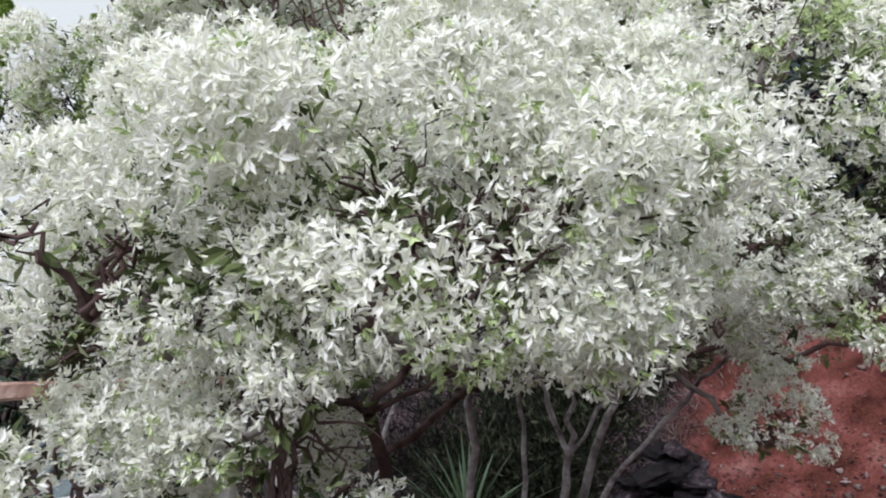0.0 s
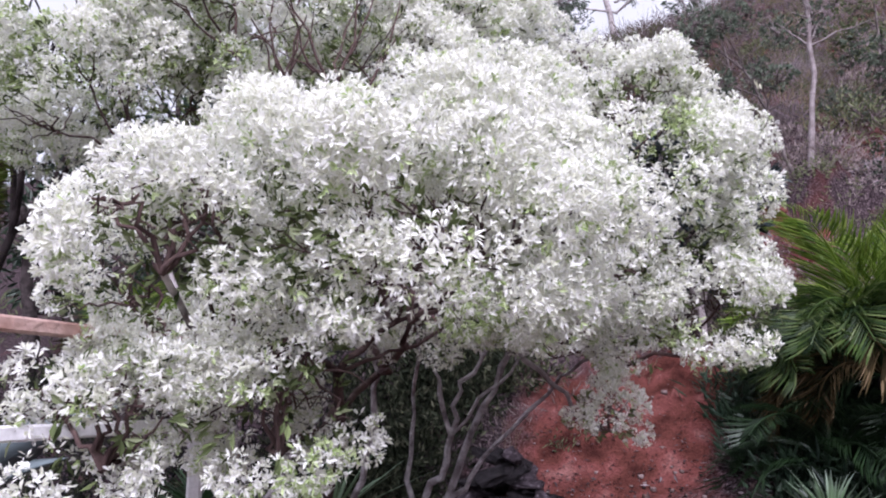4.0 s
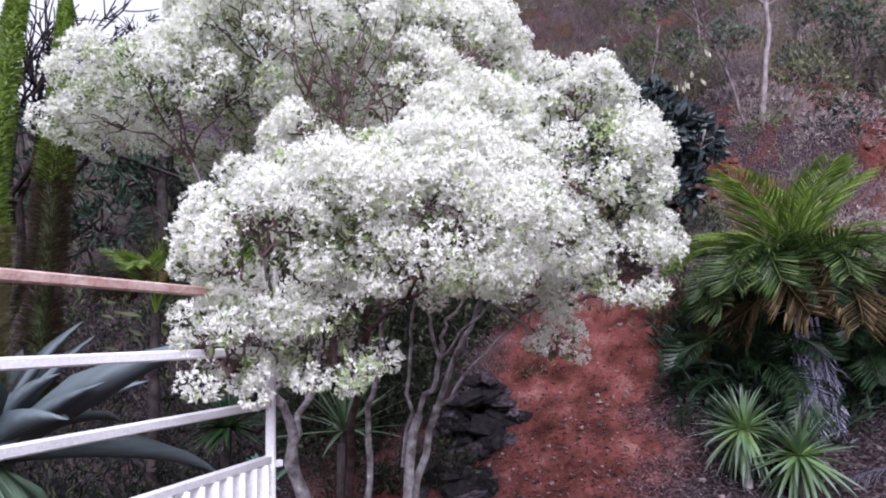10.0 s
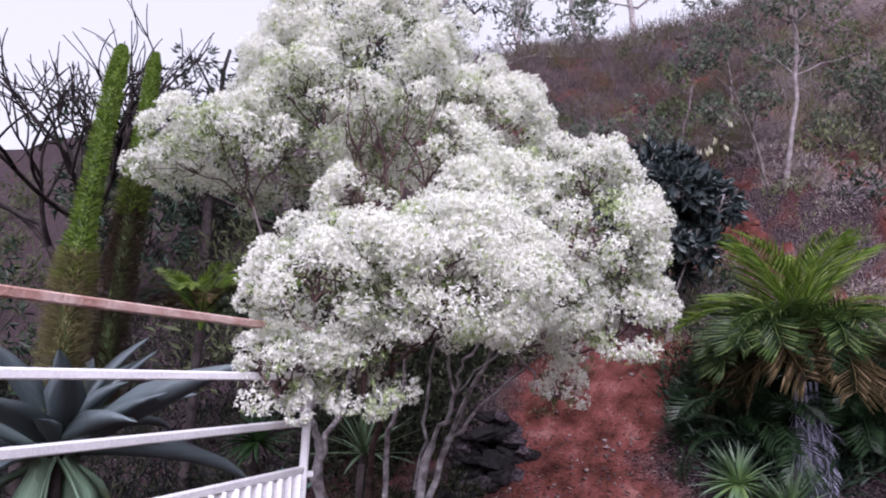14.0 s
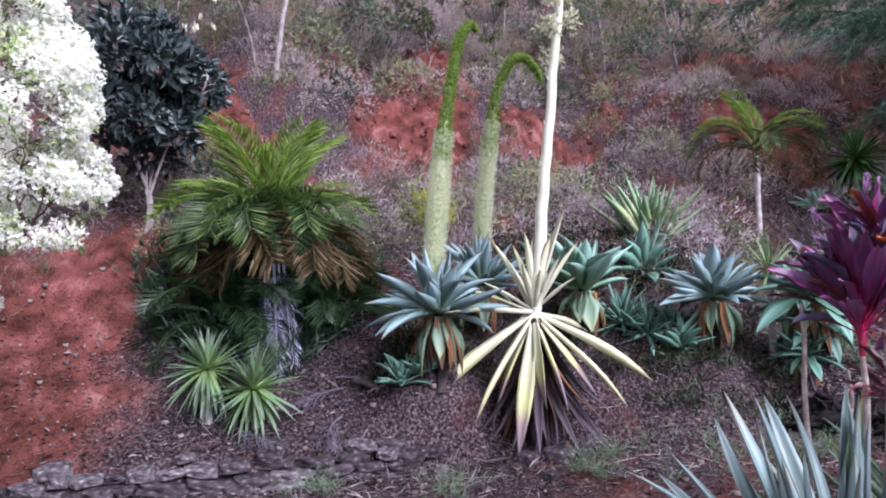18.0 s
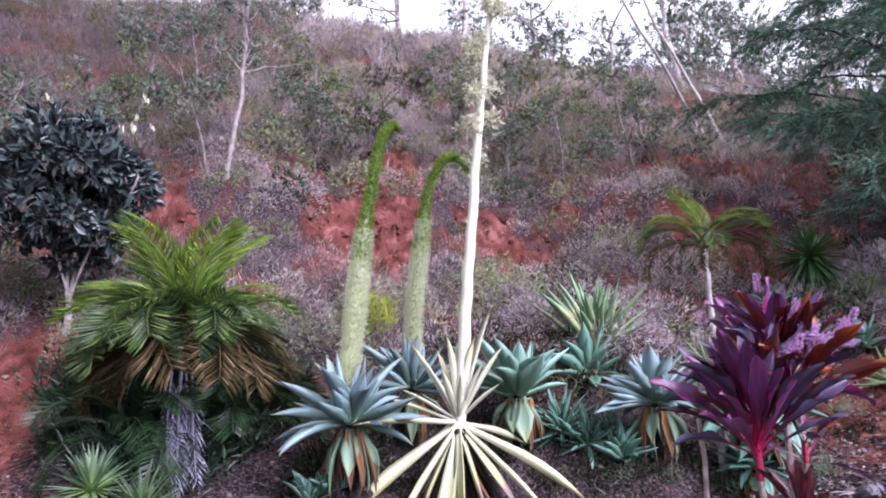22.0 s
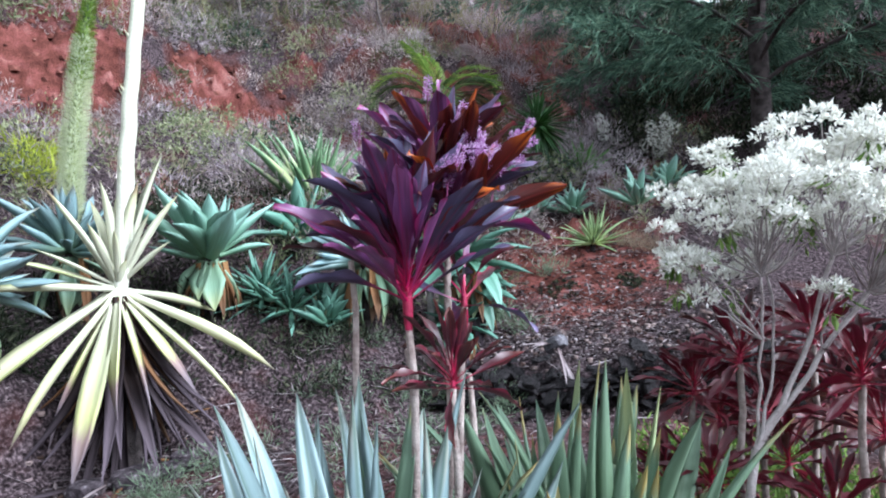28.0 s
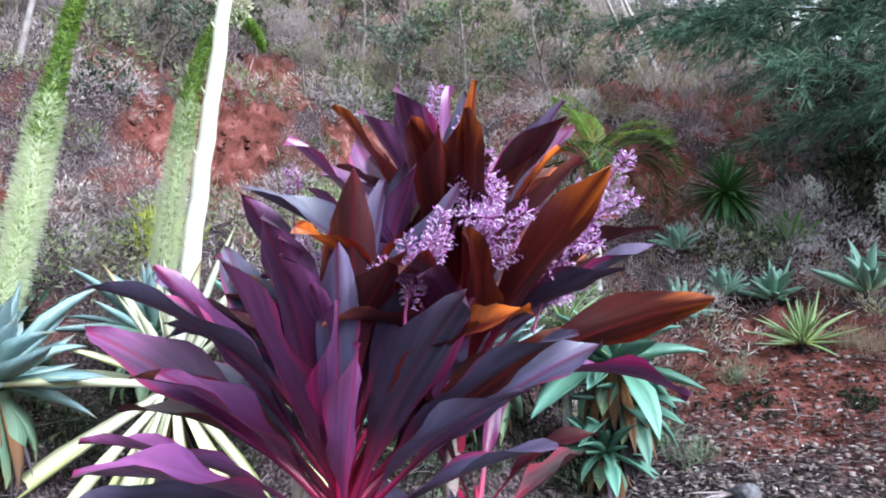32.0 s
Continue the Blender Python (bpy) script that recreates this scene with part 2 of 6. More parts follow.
BRACTPALE = leaves("pale_green_bracts", (0.22, 0.30, 0.10), (0.50, 0.58, 0.32), 0.65, 0.35)
# olive leaves inside the crown, toned dark so its gaps look shaded
INNERLEAF = leaves("shade_toned_olive_leaves", (0.04, 0.055, 0.022), (0.17, 0.21, 0.09), 0.6, 0.25, (0.40, 0.44, 0.28))
# near black: deep shade put into the leaf colour
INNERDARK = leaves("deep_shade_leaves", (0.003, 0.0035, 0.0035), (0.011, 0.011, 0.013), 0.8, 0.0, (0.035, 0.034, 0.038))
GREENLEAF = leaves("mid_green_leaves", (0.05, 0.10, 0.02), (0.14, 0.20, 0.05), 0.5, 0.3)
DARKLEAF = leaves("dark_glossy_leaves", (0.007, 0.017, 0.010), (0.030, 0.052, 0.030), 0.4, 0.1)
# dull green, darkened to carry the shade under and behind plants
UNDERLEAF = leaves("shade_toned_dull_leaves", (0.006, 0.008, 0.005), (0.028, 0.034, 0.020), 0.7, 0.1, (0.09, 0.09, 0.06))
MAGLEAF = leaves("blue_black_glossy_leaves", (0.010, 0.016, 0.017), (0.045, 0.060, 0.062), 0.3, 0.05, (0.11, 0.13, 0.125))
BUDLEAF = leaves("cream_buds", (0.34, 0.33, 0.21), (0.60, 0.59, 0.45), 0.6, 0.3)
NEEDLE = leaves("dark_needles", (0.018, 0.042, 0.031), (0.105, 0.17, 0.12), 0.7, 0.3, (0.19, 0.27, 0.19))
GUMLEAF = leaves("grey_green_gum_leaves", (0.05, 0.07, 0.05), (0.17, 0.2, 0.15), 0.6, 0.3)
SHRUBGREY = leaves("dry_purple_grey_scrub", (0.085, 0.066, 0.064), (0.40, 0.33, 0.32), 0.9, 0.22, (0.60, 0.52, 0.50), tone=0.85)
SHRUBOLIVE = leaves("dull_olive_scrub", (0.046, 0.055, 0.029), (0.23, 0.25, 0.14), 0.85, 0.22, (0.38, 0.39, 0.24), tone=0.85)
SHRUBPALE = leaves("pale_lavender_dry_scrub", (0.10, 0.082, 0.092), (0.36, 0.30, 0.33), 0.9, 0.22, (0.54, 0.47, 0.50), tone=0.85)
LAVGRASS = leaves("purple_brown_dry_grass", (0.10, 0.074, 0.080), (0.40, 0.32, 0.34), 0.9, 0.3, (0.56, 0.48, 0.49), tone=0.8)
OLIVEGRASS = leaves("olive_dry_grass", (0.07, 0.067, 0.032), (0.27, 0.25, 0.13), 0.9, 0.3, (0.44, 0.41, 0.24), tone=0.8)
SAPLEAF = leaves("dull_green_sapling_leaves", (0.055, 0.075, 0.035), (0.19, 0.22, 0.12), 0.6, 0.3)
STRAW = leaves("dry_straw_grass", (0.10, 0.075, 0.055), (0.32, 0.26, 0.19), 0.9, 0.45, (0.46, 0.40, 0.30), tone=0.85)
LITTER = leaves("dead_leaf_litter", (0.010, 0.007, 0.007), (0.070, 0.052, 0.054), 0.9, 0.1, (0.24, 0.20, 0.205))
STICK = leaves("grey_dry_sticks", (0.06, 0.048, 0.052), (0.22, 0.185, 0.195), 0.9, 0.05, (0.38, 0.335, 0.35))
WEED = leaves("grey_green_weeds", (0.065, 0.09, 0.055), (0.18, 0.225, 0.155), 0.7, 0.3)
LIMEGRASS = leaves("yellow_green_grass", (0.25, 0.30, 0.03), (0.42, 0.46, 0.07), 0.6, 0.4)
PEBBLE = surface("pebbles", (0.090, 0.053, 0.045), (0.255, 0.195, 0.188), 3, 40, 0.9, 0.4)
CLOD = surface("red_earth_clods", (0.050, 0.017, 0.014), (0.15, 0.057, 0.045), 2.5, 30, 0.95, 0.5, c3=(0.24, 0.12, 0.10))
AGAVE_BLUE = blade_skin("blue_grey_agave", [(0.0, (0.108, 0.173, 0.108)), (0.3, (0.137, 0.209, 0.194)), (0.85, (0.19, 0.27, 0.295)), (1.0, (0.17, 0.17, 0.14))], 0.5, streak=0.45, tint=0.7)
AGAVE_GREY = blade_skin("dull_grey_agave", [(0.0, (0.05, 0.075, 0.06)), (0.4, (0.085, 0.11, 0.118)), (1.0, (0.12, 0.15, 0.16))], 0.6, streak=0.35, tint=0.45)
AGAVE_TEAL = blade_skin("teal_green_agave", [(0.0, (0.062, 0.130, 0.080)), (0.5, (0.080, 0.172, 0.125)), (1.0, (0.105, 0.205, 0.165))], 0.55, streak=0.35, tint=0.5)
AGAVE_UP = blade_skin("upright_green_agave", [(0.0, (0.10, 0.15, 0.05)), (0.5, (0.11, 0.195, 0.09)), (1.0, (0.16, 0.25, 0.135))], 0.5, edge=((0.28, 0.31, 0.15), 0.058), streak=0.35, tint=0.4)
AGAVE_PALE = blade_skin("pale_teal_agave", [(0.0, (0.12, 0.21, 0.12)), (0.5, (0.15, 0.27, 0.20)), (1.0, (0.20, 0.32, 0.28))], 0.55, streak=0.35, tint=0.4)
AGAVE_LIME = blade_skin("yellow_edged_agave", [(0.0, (0.175, 0.210, 0.084)), (0.5, (0.119, 0.189, 0.084)), (1.0, (0.154, 0.224, 0.105))], 0.5, edge=((0.315, 0.315, 0.154), 0.05))
AGAVE_OLD = blade_skin("ageing_green_leaf", [(0.0, (0.12, 0.18, 0.11)), (0.6, (0.15, 0.235, 0.16)), (1.0, (0.24, 0.26, 0.12))], 0.55, streak=0.35, tint=0.5)
DRY_LEAF = blade_skin("dry_brown_leaf", [(0.0, (0.210, 0.112, 0.049)), (0.5, (0.140, 0.070, 0.035)), (1.0, (0.077, 0.049, 0.035))], 0.85, thin=0.1, sheen=0.1)
GREY_LEAF = blade_skin("dead_grey_leaf", [(0.0, (0.13, 0.09, 0.09)), (0.5, (0.19, 0.15, 0.16)), (1.0, (0.26, 0.22, 0.23))], 0.9, thin=0.05)
CREAM_LEAF = blade_skin("bleached_cream_leaf", [(0.0, (0.475, 0.461, 0.353)), (0.4, (0.432, 0.432, 0.259)), (0.64, (0.374, 0.374, 0.158)), (0.74, (0.200, 0.130, 0.120)), (0.9, (0.120, 0.090, 0.105))], 0.6, edge=((0.514, 0.502, 0.367), 0.085), streak=0.4, tint=0.35)
CREAM_SIDE = blade_skin("bleached_long_leaf", [(0.0, (0.502, 0.490, 0.380)), (0.6, (0.461, 0.450, 0.288)), (0.9, (0.374, 0.360, 0.194)), (1.0, (0.100, 0.075, 0.060))], 0.6, edge=((0.288, 0.302, 0.115), 0.045), streak=0.4, tint=0.35)
DARK_LEAF = blade_skin("blackened_dead_leaf", [(0.0, (0.03, 0.018, 0.013)), (0.5, (0.022, 0.016, 0.018)), (1.0, (0.085, 0.066, 0.08))], 0.9, thin=0.05, sheen=0.08)
CREAM_UP = blade_skin("bleached_upright_leaf", [(0.0, (0.502, 0.490, 0.380)), (0.6, (0.490, 0.483, 0.367)), (0.92, (0.428, 0.422, 0.269)), (1.0, (0.255, 0.187, 0.102))], 0.6, streak=0.4, tint=0.35)
SPEAR = blade_skin("silver_spear_leaf", [(0.0, (0.10, 0.15, 0.11)), (0.3, (0.11, 0.16, 0.155)), (0.85, (0.175, 0.235, 0.245)), (1.0, (0.24, 0.23, 0.19))], 0.45, rib=(0.09, 0.13, 0.11), streak=0.4, tint=0.6)
SPEARG = blade_skin("green_spear_leaf", [(0.0, (0.06, 0.10, 0.04)), (0.4, (0.09, 0.14, 0.075)), (0.9, (0.12, 0.18, 0.12)), (1.0, (0.26, 0.20, 0.07))], 0.5)
PINEY = blade_skin("pale_green_strap", [(0.0, (0.22, 0.33, 0.10)), (0.4, (0.10, 0.17, 0.072)), (1.0, (0.11, 0.14, 0.11))], 0.5, streak=.35, tint=.5)
LIMESTRAP = blade_skin("pale_lime_strap", [(0.0, (0.30, 0.36, 0.13)), (0.5, (0.20, 0.28, 0.12)), (1.0, (0.22, 0.28, 0.15))], 0.5, streak=.35, tint=.5)
GREENSTRAP = blade_skin("bright_green_strap", [(0.0, (0.16, 0.27, 0.05)), (0.5, (0.09, 0.20, 0.04)), (1.0, (0.11, 0.22, 0.06))], 0.5, streak=.35, tint=.5)
DRACENA = blade_skin("dark_green_strap", [(0.0, (0.08, 0.16, 0.035)), (0.5, (0.034, 0.085, 0.026)), (1.0, (0.05, 0.11, 0.035))], 0.4, streak=.35, tint=.6)
DARKSTRAP = blade_skin("deep_green_strap", [(0.0, (0.04, 0.08, 0.02)), (0.5, (0.02, 0.05, 0.018)), (1.0, (0.03, 0.065, 0.025))], 0.45, streak=.35, tint=.6)
CORD = blade_skin("purple_cordyline_leaf", [(0.0, (0.46, 0.008, 0.09)), (0.2, (0.36, 0.008, 0.075)), (0.33, (0.13, 0.012, 0.06)), (0.7, (0.082, 0.026, 0.092)), (1.0, (0.14, 0.040, 0.12))], 0.42, edge=((0.20, 0.012, 0.085), 0.079), rib=(0.15, 0.010, 0.06), thin=0.08, sheen=0.5, streak=0.75, tint=0.8)
# slate blue of the blade is the sky's sheen put into colour
CORDSLATE = blade_skin("sky_sheen_cordyline_leaf", [(0.0, (0.42, 0.008, 0.08)), (0.2, (0.26, 0.010, 0.07)), (0.36, (0.040, 0.016, 0.045)), (0.7, (0.052, 0.046, 0.092)), (1.0, (0.095, 0.070, 0.13))], 0.44, edge=((0.20, 0.015, 0.09), 0.078), rib=(0.08, 0.012, 0.05), thin=0.05, sheen=0.55, streak=0.7, tint=0.7)
CORDMAROON = blade_skin("maroon_cordyline_leaf", [(0.0, (0.40, 0.008, 0.060)), (0.25, (0.20, 0.006, 0.036)), (0.4, (0.050, 0.008, 0.018)), (0.8, (0.060, 0.016, 0.020)), (1.0, (0.10, 0.028, 0.022))], 0.4, edge=((0.16, 0.008, 0.03), 0.077), rib=(0.11, 0.010, 0.02), thin=0.15, sheen=0.5, streak=0.45, tint=0.6)
CORDRED = blade_skin("rust_red_cordyline_leaf", [(0.0, (0.36, 0.010, 0.045)), (0.3, (0.11, 0.005, 0.012)), (0.55, (0.040, 0.006, 0.007)), (0.85, (0.075, 0.010, 0.006)), (1.0, (0.34, 0.080, 0.010))], 0.42, edge=((0.17, 0.016, 0.008), 0.079), rib=(0.10, 0.010, 0.010), thin=0.2, sheen=0.4, streak=0.65, tint=0.7)
CORDDARK = blade_skin("crimson_cordyline_leaf", [(0.0, (0.26, 0.003, 0.020)), (0.4, (0.11, 0.003, 0.013)), (1.0, (0.062, 0.005, 0.015))], 0.4, thin=0.15, streak=0.5, tint=0.8)
# one palm green in lit, half-shaded and shaded copies
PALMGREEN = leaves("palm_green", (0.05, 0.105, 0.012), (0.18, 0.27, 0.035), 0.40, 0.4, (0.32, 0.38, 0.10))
PALMMID = leaves("palm_half_shaded_green", (0.014, 0.034, 0.008), (0.060, 0.100, 0.022), 0.42, 0.3, (0.15, 0.19, 0.07))
PALMDARK = leaves("palm_shaded_green", (0.005, 0.013, 0.005), (0.021, 0.044, 0.016), 0.42, 0.2)
PALMBRONZE = leaves("palm_drying_bronze", (0.024, 0.018, 0.008), (0.078, 0.056, 0.026), 0.7, 0.2, (0.19, 0.135, 0.08))
PALMDEAD = leaves("palm_dead_grey", (0.06, 0.055, 0.08), (0.27, 0.26, 0.34), 0.85, 0.1, (0.42, 0.41, 0.50))
SPIKEGREEN = leaves("green_flower_buds", (0.08, 0.14, 0.022), (0.34, 0.48, 0.10), 0.6, 0.3, (0.52, 0.62, 0.26))
SPIKECREAM = leaves("cream_open_flowers", (0.56, 0.60, 0.36), (0.84, 0.86, 0.72), 0.7, 0.35, (0.90, 0.90, 0.84))
SPIKEDRY = leaves("dried_brown_flowers", (0.05, 0.036, 0.026), (0.16, 0.12, 0.085), 0.8, 0.2, (0.30, 0.27, 0.14))
SPIKETAN = leaves("fading_straw_flowers", (0.16, 0.13, 0.075), (0.42, 0.38, 0.22), 0.8, 0.25, (0.66, 0.64, 0.36))
SPIKECORE = surface("green_flower_stem", (0.04, 0.06, 0.018), (0.09, 0.13, 0.04), 8, 70, 0.7, 0.3)
SPIKEPALE = surface("pale_green_flower_core", (0.13, 0.17, 0.065), (0.34, 0.38, 0.21), 30, 160, 0.8, 0.5)
STALK = surface("bleached_flower_stalk", (0.404, 0.392, 0.306), (0.502, 0.490, 0.416), 3, 50, 0.6, 0.2)
FALLEN = leaves("fallen_frond_grey", (0.03, 0.027, 0.038), (0.13, 0.118, 0.15), 0.9, 0.1)
LILAC = leaves("lilac_florets", (0.34, 0.10, 0.36), (0.52, 0.34, 0.56), 0.6, 0.3, (0.72, 0.62, 0.74))
PANICLE = surface("magenta_flower_stem", (0.09, 0.010, 0.045), (0.20, 0.03, 0.11), 8, 60, 0.5, 0.1)
CORDSTEM = surface("grey_ringed_stem", (0.20, 0.15, 0.14), (0.36, 0.30, 0.28), 14, 60, 0.85, 0.5)
CORDCROWN = surface("crimson_crown", (0.16, 0.007, 0.03), (0.26, 0.012, 0.05), 14, 60, 0.4, 0.2)


# ---- mesh helpers ----
def arrays_mesh(name, V, Q, material, smooth=True):
    """A mesh from vertex rows and faces that all have the same number of corners."""
    V, Q = np.asarray(V, np.float32).reshape(-1, 3), np.asarray(Q, np.int32)
    me = bpy.data.meshes.new(name)
    k = Q.shape[1]
    me.vertices.add(len(V))
    me.vertices.foreach_set("co", V.ravel())
    me.loops.add(Q.size)
    me.loops.foreach_set("vertex_index", Q.ravel())
    me.polygons.add(len(Q))
    me.polygons.foreach_set("loop_start", np.arange(0, Q.size, k, dtype=np.int32))
    me.polygons.foreach_set("use_smooth", np.full(len(Q), smooth))
    me.update(calc_edges=True)
    me.materials.append(material)
    return me


def thing(name, at, label, category, group="", kind=""):
    ob = new(name)
    ob.location = at
    ob.empty_display_size = 0.1
    return tagged(ob, label, category, group, kind)


def part(name, mesh, parent, m=None, label=""):
    ob = new(name, mesh)
    ob.parent = parent
    if m is not None:
        ob.matrix_basis = m
    return tagged(ob, label)


def unit(v):
    v = np.asarray(v, float)
    return v / np.maximum(np.linalg.norm(v, axis=-1, keepdims=True), 1e-9)


def kites(C, D, N, L, W, base=0.0, belly=0.5):
    """Many small folded leaves: start C, direction D, face normal N, length L, width W (arrays)."""
    C, D = np.asarray(C, float), unit(D)
    N = unit(N - (N * D).sum(1, keepdims=True) * D)
    S = np.cross(D, N)
    L, W = np.broadcast_to(L, len(C))[:, None], np.broadcast_to(W, len(C))[:, None]
    mid = C + D * L * belly + N * W * 0.12
    V = np.stack([C + D * base * L, mid - S * W / 2 + N * W * .15, C + D * L, mid + S * W / 2 + N * W * .15], 1).reshape(-1, 3)
    return V, np.arange(len(C) * 4).reshape(-1, 4)


def join(pieces):
    Vs, Qs, k = [], [], 0
    for V, Q in pieces:
        Vs.append(V)
        Qs.append(Q + k)
        k += len(V)
    return np.concatenate(Vs), np.concatenate(Qs)


def tube(points, radii, sides=8, bumps=0.0):
    """A round limb through points, with a radius at each, closed by its own last ring."""
    P = np.asarray(points, float)
    R = np.broadcast_to(radii, len(P)) if np.ndim(radii) else np.full(len(P), radii)
    T = unit(np.gradient(P, axis=0))
    ref = np.array([0.13, 0.97, 0.21])
    A = unit(np.cross(T, np.where(np.abs(T @ ref)[:, None] > 0.95, np.array([1.0, 0, 0]), ref)))
    B = np.cross(T, A)
    ang = np.linspace(0, 2 * np.pi, sides, endpoint=False)
    rr = R[:, None] * (1 + bumps * rng.standard_normal((len(P), sides)))
    V = P[:, None] + rr[..., None] * (np.cos(ang)[None, :, None] * A[:, None] + np.sin(ang)[None, :, None] * B[:, None])
    i, j = np.meshgrid(np.arange(len(P) - 1), np.arange(sides), indexing="ij")
    a, b = i * sides + j, i * sides + (j + 1) % sides
    Q = np.stack([a, b, b + sides, a + sides], -1).reshape(-1, 4)
    return V.reshape(-1, 3), Q


def bend(a, b, sag=(0, 0, 0), n=9, wobble=0.0):
    """Points from a to b, bowed by sag at the middle."""
    s = np.linspace(0, 1, n)[:, None]
    P = np.asarray(a) * (1 - s) + np.asarray(b) * s + np.asarray(sag) * (4 * s * (1 - s))
    if wobble:
        P[1:-1] += rng.normal(0, wobble, (n - 2, 3))
    return P


def limb_mesh(name, lines, material, sides=7):
    return arrays_mesh(name, *join([tube(p, r, sides) for p, r in lines]), material)


_leaf_cache = {}


def leaf_mesh(material, w=0.12, droop=0.4, fold=0.25, thick=0.0, shape="agave", n=9, twist=0.0):
    """One leaf of length 1 along +x, its upper side up, bending down by droop radians."""
    key = (material.name, w, droop, fold, thick, shape, twist)
    if key in _leaf_cache:
        return _leaf_cache[key]
    s = np.linspace(0, 1, n)
    th = -droop * s ** 1.4
    d = np.diff(s, prepend=0)
    x, z = np.cumsum(np.cos(th) * d), np.cumsum(np.sin(th) * d)
    if shape == "agave":
        wid = np.interp(s, [0, 0.12, 0.3, 0.5, 0.75, 0.92, 1], [0.62, 0.55, 0.78, 1.0, 0.66, 0.24, 0.02])
    elif shape == "strap":
        wid = np.interp(s, [0, 0.1, 0.35, 0.7, 1], [1.0, 0.9, 1.0, 0.7, 0.02])
    elif shape == "blade":
        wid = np.interp(s, [0, 0.12, 0.3, 0.55, 0.8, 1], [0.6, 0.42, 0.65, 1.0, 0.72, 0.02])
    elif shape == "cord":
        wid = np.interp(s, [0, 0.08, 0.30, 0.42, 0.56, 0.7, 0.84, 0.94, 1], [0.34, 0.20, 0.18, 0.52, 0.90, 1.0, 0.78, 0.40, 0.02])
    else:
        wid = np.interp(s, [0, 0.15, 0.4, 0.6, 0.85, 1], [0.3, 0.7, 1.0, 0.95, 0.55, 0.02])
    h = wid * w / 2
    wav = 0.13 * w * np.sin(s * 19 + 40 * w) * np.clip(s * 3 - .8, 0, 1) if shape == "cord" else 0 * s
    rows = []
    nx, nz = -np.sin(th), np.cos(th)
    def pt(y, up):
        return np.stack([x + nx * up, y, z + nz * up], 1)
    if thick:
        t = thick * np.interp(s, [0, 0.3, 1], [1.3, 1.0, 0.1])
        rows = [pt(-h, h * fold), pt(-h * .5, h * fold * .35), pt(0 * h, 0 * h), pt(h * .5, h * fold * .35), pt(h, h * fold), pt(h * .55, -t + h * fold * .2), pt(0 * h, -t * 1.3), pt(-h * .55, -t + h * fold * .2)]
        closed = True
    else:
        rows = [pt(-h, h * fold + wav), pt(-h * .5, h * fold * .3), pt(0 * h, 0 * h), pt(h * .5, h * fold * .3), pt(h, h * fold - wav)]
        closed = False
    V = np.stack(rows, 1)
    if twist:
        a = twist * s[:, None]
        y0, z0 = V[..., 1].copy(), V[..., 2] - z[:, None]
        V[..., 1], V[..., 2] = y0 * np.cos(a) - z0 * np.sin(a), z[:, None] + y0 * np.sin(a) + z0 * np.cos(a)
    k = V.shape[1]
    Q = [[i * k + j, (i + 1) * k + j, (i + 1) * k + (j + 1) % k, i * k + (j + 1) % k] for i in range(n - 1) for j in range(k if closed else k - 1)]
    me = arrays_mesh("leaf", V.reshape(-1, 3), Q, material)
    _leaf_cache[key] = me
    return me


def leaf_pose(at, az, el, size, roll=0.0):
    return Matrix.Translation(at) @ Euler((0, 0, radians(az))).to_matrix().to_4x4() @ Euler((0, radians(-el), 0)).to_matrix().to_4x4() @ Euler((radians(roll), 0, 0)).to_matrix().to_4x4() @ Matrix.Scale(size, 4)


def rosette(owner, at, count, length, el_top, el_low, meshes, power=1.0, radius=0.03, vary=0.12, name="leaf", inner=0.75, spin=0.0, rise=0.0):
    """Leaves round a crown in the golden angle, upright inside and spread outside."""
    at = Vector(at)
    for i in range(count):
        f = ((i + 0.5) / count) ** power
        az = i * 137.508 + spin + rng.normal(0, 13)
        el = el_top + (el_low - el_top) * f + rng.normal(0, 8)
        size = length * (inner + (1 - inner) * min(1, f * 1.6)) * (1 + rng.normal(0, vary))
        off = Vector((math.cos(radians(az)), math.sin(radians(az)), 0)) * radius * (0.3 + f)
        part(name, meshes[int(rng.integers(len(meshes)))], owner, leaf_pose(at + off + Vector((0, 0, rise * (1 - f))), az, el, max(size, 0.05), rng.normal(0, 8)))


# ---- ground: garden floor, cut bank and hill in one sheet to the horizon ----
PROFILE_U = [-99, 3.6, 4.3, 4.48, 5.0, 6.0, 6.65, 8.0, 9.3, 9.9, 10.5, 11.0, 12.0, 16.0, 20.0, 23.0, 30.0, 100.0]
PROFILE_Z = [-.28, -.28, -.3, -.07, .12, .75, 1.5, 2.3, 3.0, 3.5, 4.5, 4.8, 5.6, 8.6, 11.9, 13.4, 14.2, 16.0]


SLOPE_X = [6.6, 7.15, 7.44, 8.4, 10.0, 11.0, 12.5, 14.0, 18.0, 24.0, 30.0]
SLOPE_Z = [-.28, -.22, .12, .45, 1.0, 1.35, 1.8, 2.7, 6.0, 10.0, 12.0]


def hill_u(x, y):
    return 0.64 * x + 0.77 * y + 0.75 * np.clip(x - 5.8, 0, 1.6) * np.clip((3 - y) / 3, 0, 1) - 0.5 * np.exp(-((x - 5.5) ** 2 + (y - 1.1) ** 2) / 0.8)


